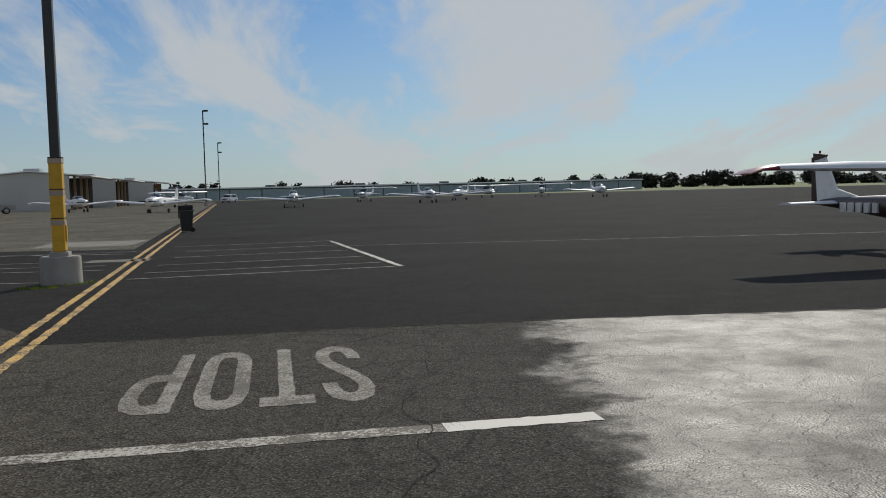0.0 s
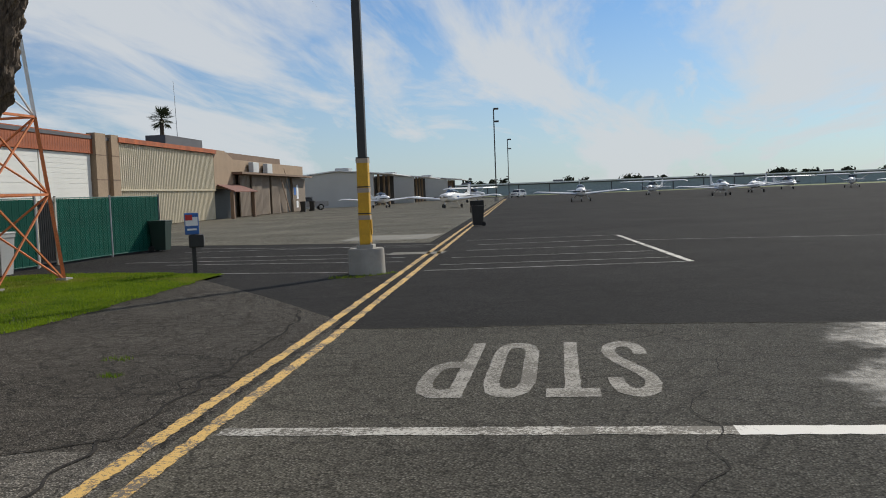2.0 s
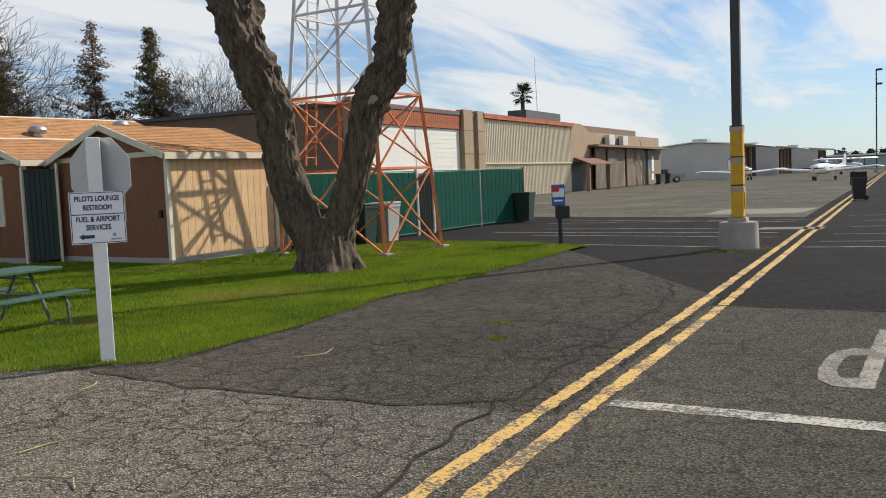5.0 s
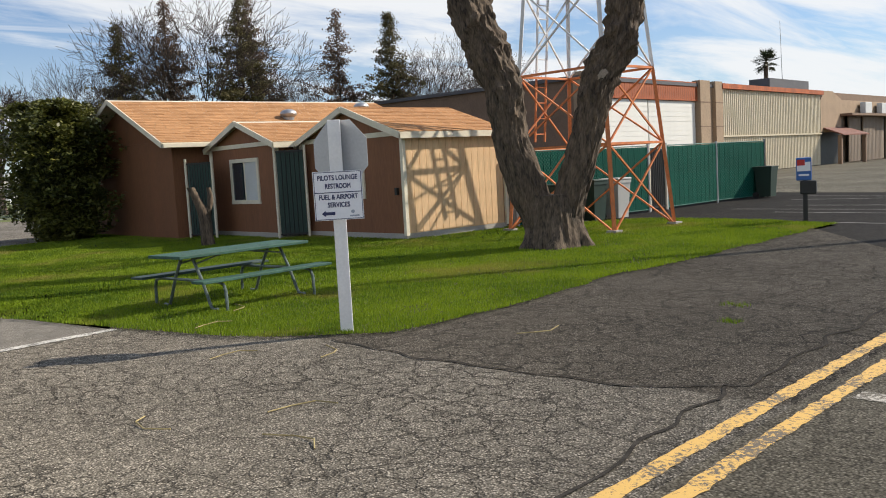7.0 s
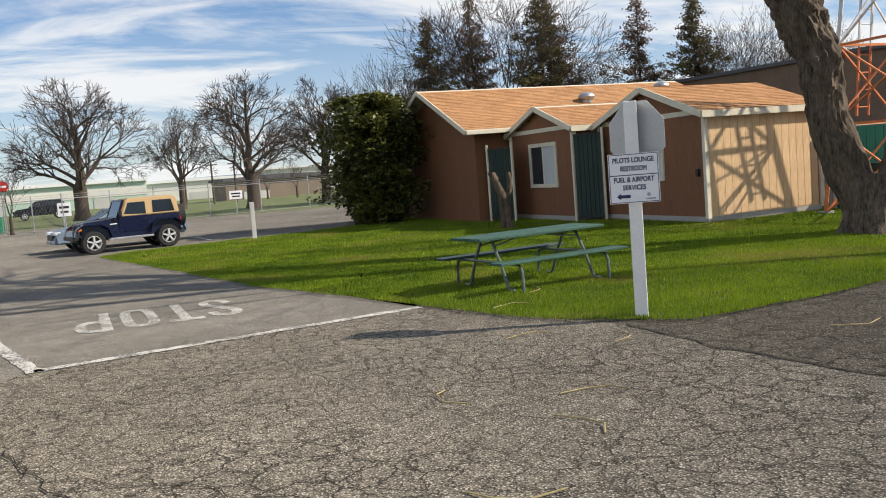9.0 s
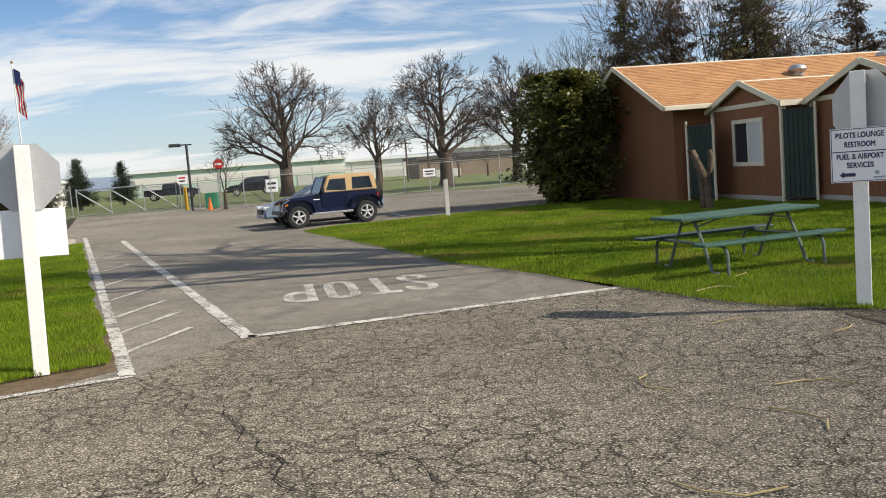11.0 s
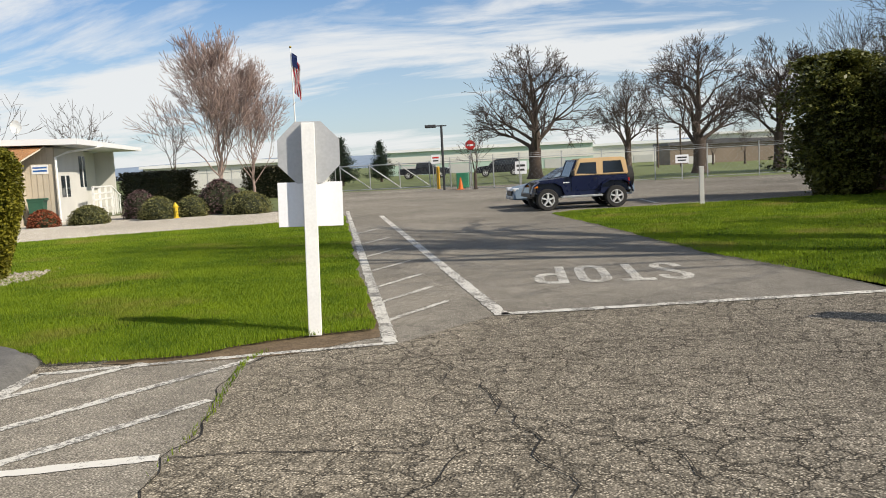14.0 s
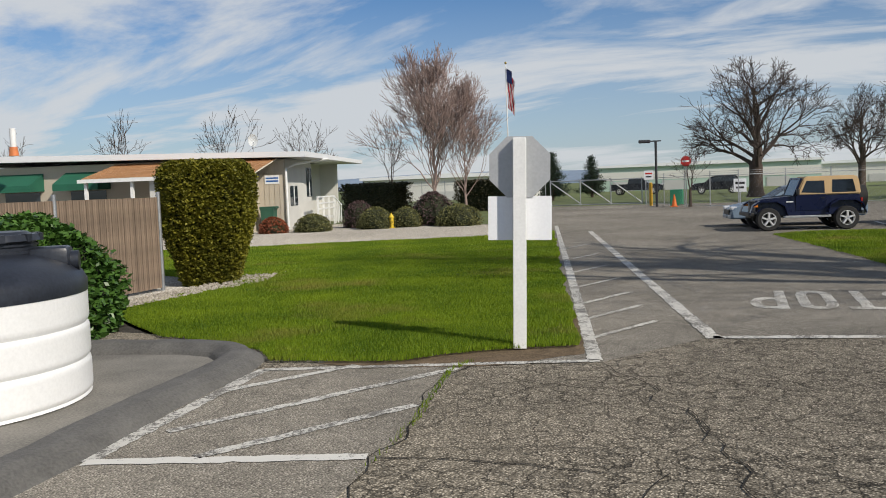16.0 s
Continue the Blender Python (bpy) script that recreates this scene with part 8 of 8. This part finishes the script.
# ---------- gate, chain-link fence, lamp and signs at the lane's end ----------
def chain_fence(points, h, label):
    b = thing("chain_link_fence", Matrix.Identity(4), label, "fence")
    for p, q in zip(points, points[1:]):
        p, q = Vector((*p, 0)), Vector((*q, 0))
        n = max(1, round((q - p).length / 3.0))
        for i in range(n + (1 if q == Vector((*points[-1], 0)) else 0)):
            c = p.lerp(q, i / n)
            part("post", bmf(rod, c, c + Vector((0, 0, h + 0.25)), 0.03, seg=8), GALV, b)
        for z in (0.1, h):
            part("rail", bmf(rod, p + Vector((0, 0, z)), q + Vector((0, 0, z)), 0.018, seg=6), GALV, b)
        for z in (h + 0.1, h + 0.2):
            part("wire", bmf(rod, p + Vector((0, 0, z)), q + Vector((0, 0, z)), 0.006, seg=4), GALV, b)
        d = (q - p).normalized()
        L = (q - p).length
        segs = []
        k = int(L / 0.3)
        for i in range(-int(h / 0.3), k):
            for s in (0, 1):
                a0 = max(0.0, i * 0.3); z0 = a0 - i * 0.3
                a1 = min(L, i * 0.3 + h); z1 = a1 - i * 0.3
                if a1 <= a0:
                    continue
                u, w = (p + d * a0, p + d * a1) if s == 0 else (q - d * a0, q - d * a1)
                segs.append((u + Vector((0, 0, z0)), w + Vector((0, 0, z1)), 0.0022, 0.0022))
        o = new("mesh_wire", arrays("mesh_wire", *tubes(segs), GALV)); o.parent = b
        o["kind"] = "stuff"
    return b


chain_fence([(-56.0, -11.6), (-50.2, -8.3), (-45.7, -5.0), (-49.3, -0.9), (-52.8, 10.5), (-56, 22)], 1.65, "galvanised chain-link fence along the lot")
chain_fence([(-55.6, -18.0), (-53, -24), (-60, -34)], 1.7, "galvanised chain-link fence beside the hedge")
gate = thing("sliding_gate", Matrix.Translation((-55.7, -17.7, 0)) @ pose(0, 0, 0, 0, 0, 94), "galvanised steel sliding gate with diagonal braces", "gate")
for x in (0, 1.95, 3.9, 5.85):
    part("upright", bmf(rod, (x, 0, 0.05), (x, 0, 1.75), 0.035, seg=8), GALV, gate)
for z in (0.1, 1.65):
    part("rail", bmf(rod, (0, 0, z), (5.85, 0, z), 0.03, seg=8), GALV, gate)
for x in (0, 1.95, 3.9):
    part("brace", bmf(rod, (x, 0.06, 1.6), (x + 1.95, 0.3, 0.12), 0.035, seg=8), GALV, gate)
lampm = thing("street_lamp", pose(-51.1, -10.0, 0, 0, 0, 191), "dark street lamp with flat shoebox head", "street lamp")
part("pole", bmf(rod, (0, 0, 0), (0, 0, 3.75), 0.07, seg=10), POLEGREY, lampm, smooth=True)
part("arm", bmf(box, -0.04, 0.04, -0.3, 0.55, 3.68, 3.75), POLEGREY, lampm)
part("head", bmf(box, -0.18, 0.18, 0.3, 0.95, 3.62, 3.80, None, 0.04), POLEGREY, lampm)
flag = thing("flagpole", pose(-51.65, -19.05, 0, 0, 0, 110), "white flagpole with a striped flag", "flagpole")
part("pole", bmf(rod, (0, 0, 0), (0, 0, 8.9), 0.05, 0.03, 10), WHITE, flag, smooth=True)
bm = bmesh.new()
bmesh.ops.create_uvsphere(bm, u_segments=10, v_segments=6, radius=0.08, matrix=Matrix.Translation((0, 0, 8.95)))
part("finial", bm, mat("gold_finial", (0.5, 0.35, 0.1), 0.3, 0.8), flag, smooth=True)
cloth = None
for k in range(7):
    bm = bmesh.new()
    rows = []
    for j in range(15):
        z = 8.55 - j * 0.16
        a = 0.05 + k * 0.062
        rows.append([(a + 0.03 * math.sin(j * 0.7 + k), 0.10 * math.sin(j * 0.9 + k * 1.3) * (0.3 + k / 7), z - k * 0.09), (a + 0.062 + 0.03 * math.sin(j * 0.7 + k + 1), 0.10 * math.sin(j * 0.9 + (k + 1) * 1.3) * (0.3 + (k + 1) / 7), z - k * 0.09 - 0.09)])
    loft(bm, rows, False, False)
    bmesh.ops.solidify(bm, geom=bm.faces[:], thickness=0.008)
    part("stripe", bm, mat("flag_red", (0.55, 0.03, 0.05), 0.8) if k % 2 else mat("flag_white", (0.75, 0.75, 0.76), 0.8), flag)
bm = bmesh.new()
loft(bm, [[(0.04, -0.07, 8.62 - j * 0.2), (0.36, -0.10, 8.4 - j * 0.2)] for j in range(5)], False, False)
bmesh.ops.solidify(bm, geom=bm.faces[:], thickness=0.02)
part("canton", bm, mat("flag_blue", (0.02, 0.04, 0.16), 0.8), flag)


def road_sign(m, h, label, face, octo=False, w=0.5, t=0.5):
    b = thing("road_sign", m, label, "sign")
    part("pole", bmf(rod, (0, 0, 0), (0, 0, h), 0.03, seg=8), GALV, b)
    if octo:
        p = part("sign_plate", bmf(upright, [(x, h - 0.32 + z) for x, z in octagon(0.29)], -0.05, -0.04), face, b)
        part("bar", bmf(box, -0.18, 0.18, -0.056, -0.0505, h - 0.37, h - 0.27), SIGNFACE, p)
    else:
        p = part("sign_plate", bmf(box, -w / 2, w / 2, -0.05, -0.04, h - t, h), face, b)
        part("bar", bmf(box, -w * 0.36, w * 0.36, -0.056, -0.0505, h - t * 0.42, h - t * 0.25), RED if h > 2 else BLACK, p)
        part("bar", bmf(box, -w * 0.30, w * 0.30, -0.056, -0.0505, h - t * 0.75, h - t * 0.6), BLACK, p)
    return b


road_sign(pose(-49.5, -8.1, 0, 0, 0, 95), 2.8, "red octagonal stop sign by the gate", RED, True)
road_sign(pose(-54.0, -11.0, 0, 0, 0, 95), 2.1, "white sign with red disc on the gate", SIGNFACE, False, 0.55, 0.55)
road_sign(pose(-45.9, -4.95, 0, 0, 0, 95), 1.45, "white notice on the fence", SIGNFACE, False, 0.6, 0.65)
road_sign(pose(-49.8, 3.35, 0, 0, 0, 95), 1.35, "white notice on the fence", SIGNFACE, False, 0.7, 0.45)
road_sign(pose(-51.8, 9.5, 0, 0, 0, 95), 1.35, "white notice on the fence", SIGNFACE, False, 0.7, 0.5)
boll = thing("bollard", pose(-53.5, -10.8, 0), "yellow steel bollard by the gate", "bollard")
part("tube", bmf(rod, (0, 0, 0), (0, 0, 1.35), 0.1, seg=14), CANYELLOW, boll, smooth=True)
part("cap", bmf(rod, (0, 0, 1.35), (0, 0, 1.38), 0.1, 0.04, 14), CANYELLOW, boll, smooth=True)
kb = thing("gate_motor_box", pose(-51.2, -8.9, 0, 0, 0, 95), "green gate motor cabinet", "cabinet")
part("cabinet", bmf(box, -0.35, 0.35, -0.3, 0.3, 0.05, 0.95, None, 0.03), mat("cabinet_green", (0.03, 0.22, 0.12), 0.5), kb)
part("plinth", bmf(box, -0.4, 0.4, -0.35, 0.35, 0.0, 0.05), CONCRETE, kb)
cone = thing("traffic_cone", pose(-50.4, -8.9, 0), "orange traffic cone by the gate", "traffic cone")
part("cone", bmf(rod, (0, 0, 0.03), (0, 0, 0.7), 0.16, 0.03, 14), mat("cone_orange", (0.8, 0.17, 0.02), 0.5), cone, smooth=True)
part("foot", bmf(box, -0.2, 0.2, -0.2, 0.2, 0, 0.03), mat("cone_orange", (0.8, 0.17, 0.02), 0.5), cone)
wp = thing("white_bollard", pose(-25.95, 2.15, 0.02), "white square wooden marker post in lawn edge", "bollard")
part("post", bmf(box, -0.06, 0.06, -0.06, 0.06, 0, 1.06, None, 0.01), PALEWALL, wp)
part("cap", bmf(box, -0.065, 0.065, -0.065, 0.065, 1.06, 1.075), WHITE, wp)
line("kerb_line", (-26.9, 1.35), (-28.3, 6.2), 0.16, WHITE_LINE, 0.016, "pale kerb edge of the parking lot")
line("bay_line", (-27.9, 1.0), (-30.6, 0.6), 0.12, WHITE_LINE, 0.016)


# ---------- far buildings, woods and hills ----------
MINT = mat("mint_steel", (0.42, 0.55, 0.47), 0.6, vary=0.05, coarse=0.1, bump=0.0)
FARWHITE = mat("far_white_wall", (0.66, 0.65, 0.61), 0.7, vary=0.06, coarse=0.1, bump=0.0)


def warehouse(m, w, d, h, wall, label, roof=ROOFWHITE, band=None):
    b = thing("warehouse", m, label, "building", "far warehouses beyond the gate")
    part("wall", bmf(box, 0, w, 0, d, 0, h), wall, b)
    part("roof", bmf(upright, [(-0.3, h), (w + 0.3, h), (w + 0.3, h + 0.3), (w / 2, h + 0.5), (-0.3, h + 0.3)], -0.4, d + 0.4), roof, b)
    if band:
        part("wall_band", bmf(box, 0, w, -0.06, 0, h * 0.45, h * 0.8), band, b)
    for k in range(int(w / 7)):
        part("dock_door", bmf(box, 2 + k * 7, 5 + k * 7, -0.07, 0.0, 0, h * 0.4), GREYSTEEL, b)
    return b


warehouse(Matrix.Translation((-128, -33, 0)) @ pose(0, 0, 0, 0, 0, 96), 30, 20, 3.4, MINT, "long mint green warehouse with pale roof", band=FARWHITE)
warehouse(Matrix.Translation((-150, -6, 0)) @ pose(0, 0, 0, 0, 0, 92), 20, 20, 3.0, FARWHITE, "low white warehouse beyond the road")
warehouse(Matrix.Translation((-150, 15, 0)) @ pose(0, 0, 0, 0, 0, 92), 34, 22, 3.9, FARWHITE, "long white warehouse beyond the road")
warehouse(Matrix.Translation((-150, 50, 0)) @ pose(0, 0, 0, 0, 0, 92), 30, 22, 3.6, FARWHITE, "long white warehouse beyond the road")
warehouse(Matrix.Translation((-104, 6, 0)) @ pose(0, 0, 0, 0, 0, 100), 12, 7, 2.2, TAUPE, "low grey shed with dark roof", DARKROOF)
warehouse(Matrix.Translation((-92, -52, 0)) @ pose(0, 0, 0, 0, 0, 100), 20, 12, 2.6, FARWHITE, "low white building behind the hedge")
for x, y in ((-90, 4), (-90.5, 6.2), (-96, 1.5)):
    up = thing("utility_pole", pose(x, y, 0), "wooden utility pole beyond the fence", "utility pole", "utility poles")
    part("pole", bmf(rod, (0, 0, 0), (0, 0, 4.2), 0.10, 0.08, 8), BARK, up)
    part("cross_arm", bmf(box, -0.05, 0.05, -0.6, 0.6, 3.8, 3.9), BARK, up)


def far_woods(name, spots, seed, label, material, leaf):
    rng = random.Random(seed)
    pts = []
    for x, y, r, h in spots:
        for _ in range(int(26 * r)):
            a, f, u = rng.uniform(0, 6.28), math.sqrt(rng.random()), rng.random()
            k = math.sqrt(max(0.0, 1 - (u * 2 - 1) ** 2)) * 0.8 + 0.2
            pts.append((x + r * f * k * math.cos(a), y + r * f * k * math.sin(a), h * (0.12 + 0.88 * u)))
    o = new(name, arrays(name, *cards(rng, pts, leaf, leaf * 0.5, 5), material))
    return tagged(o, label, kind="stuff")


rng = random.Random(9)
spots = []
for i in range(46):
    x = 88 + i * 4.4 + rng.uniform(-3, 3)
    spots.append((x, 470 - x * 0.35 + rng.uniform(-6, 6), rng.uniform(3, 6.5), rng.uniform(3.6, 7.0) * (1.0 if x < 190 else 0.7)))
for i in range(38):
    x = -115 + i * 5.2 + rng.uniform(-3, 3)
    if rng.random() < 0.6:
        spots.append((x, 330 + i * 2.0, rng.uniform(1.5, 3.5), rng.uniform(4.4, 6.4)))
far_woods("far_woods", spots, 10, "dark line of far trees beyond the field", leaf_mat("far_foliage", (0.022, 0.028, 0.018), (0.06, 0.065, 0.04), 0.8, 0.0), 1.5)
vs, fs = [], []
n = 60
for i in range(n + 1):
    a = math.pi * (0.62 + 0.60 * i / n)
    x, y = 1500 * math.cos(a), 1500 * math.sin(a)
    h = 22 + 14 * noise.noise((i * 0.11, 0, 2)) + 5 * noise.noise((i * 0.5, 3, 0))
    vs += [(x, y, -1), (x * 1.06, y * 1.06, h), (x * 1.3, y * 1.3, h * 0.8)]
for i in range(n):
    o = 3 * i
    fs += [(o, o + 3, o + 4, o + 1), (o + 1, o + 4, o + 5, o + 2)]
# distance haze is put into the hills' blue-grey colour
tagged(new("far_hills", arrays("far_hills", vs, fs, mat("haze_tinted_hill", (0.20, 0.26, 0.34), 1.0, vary=0.1, coarse=0.01, fine=0.1, bump=0.0))), "low hills on the horizon, coloured blue for haze", kind="structure")
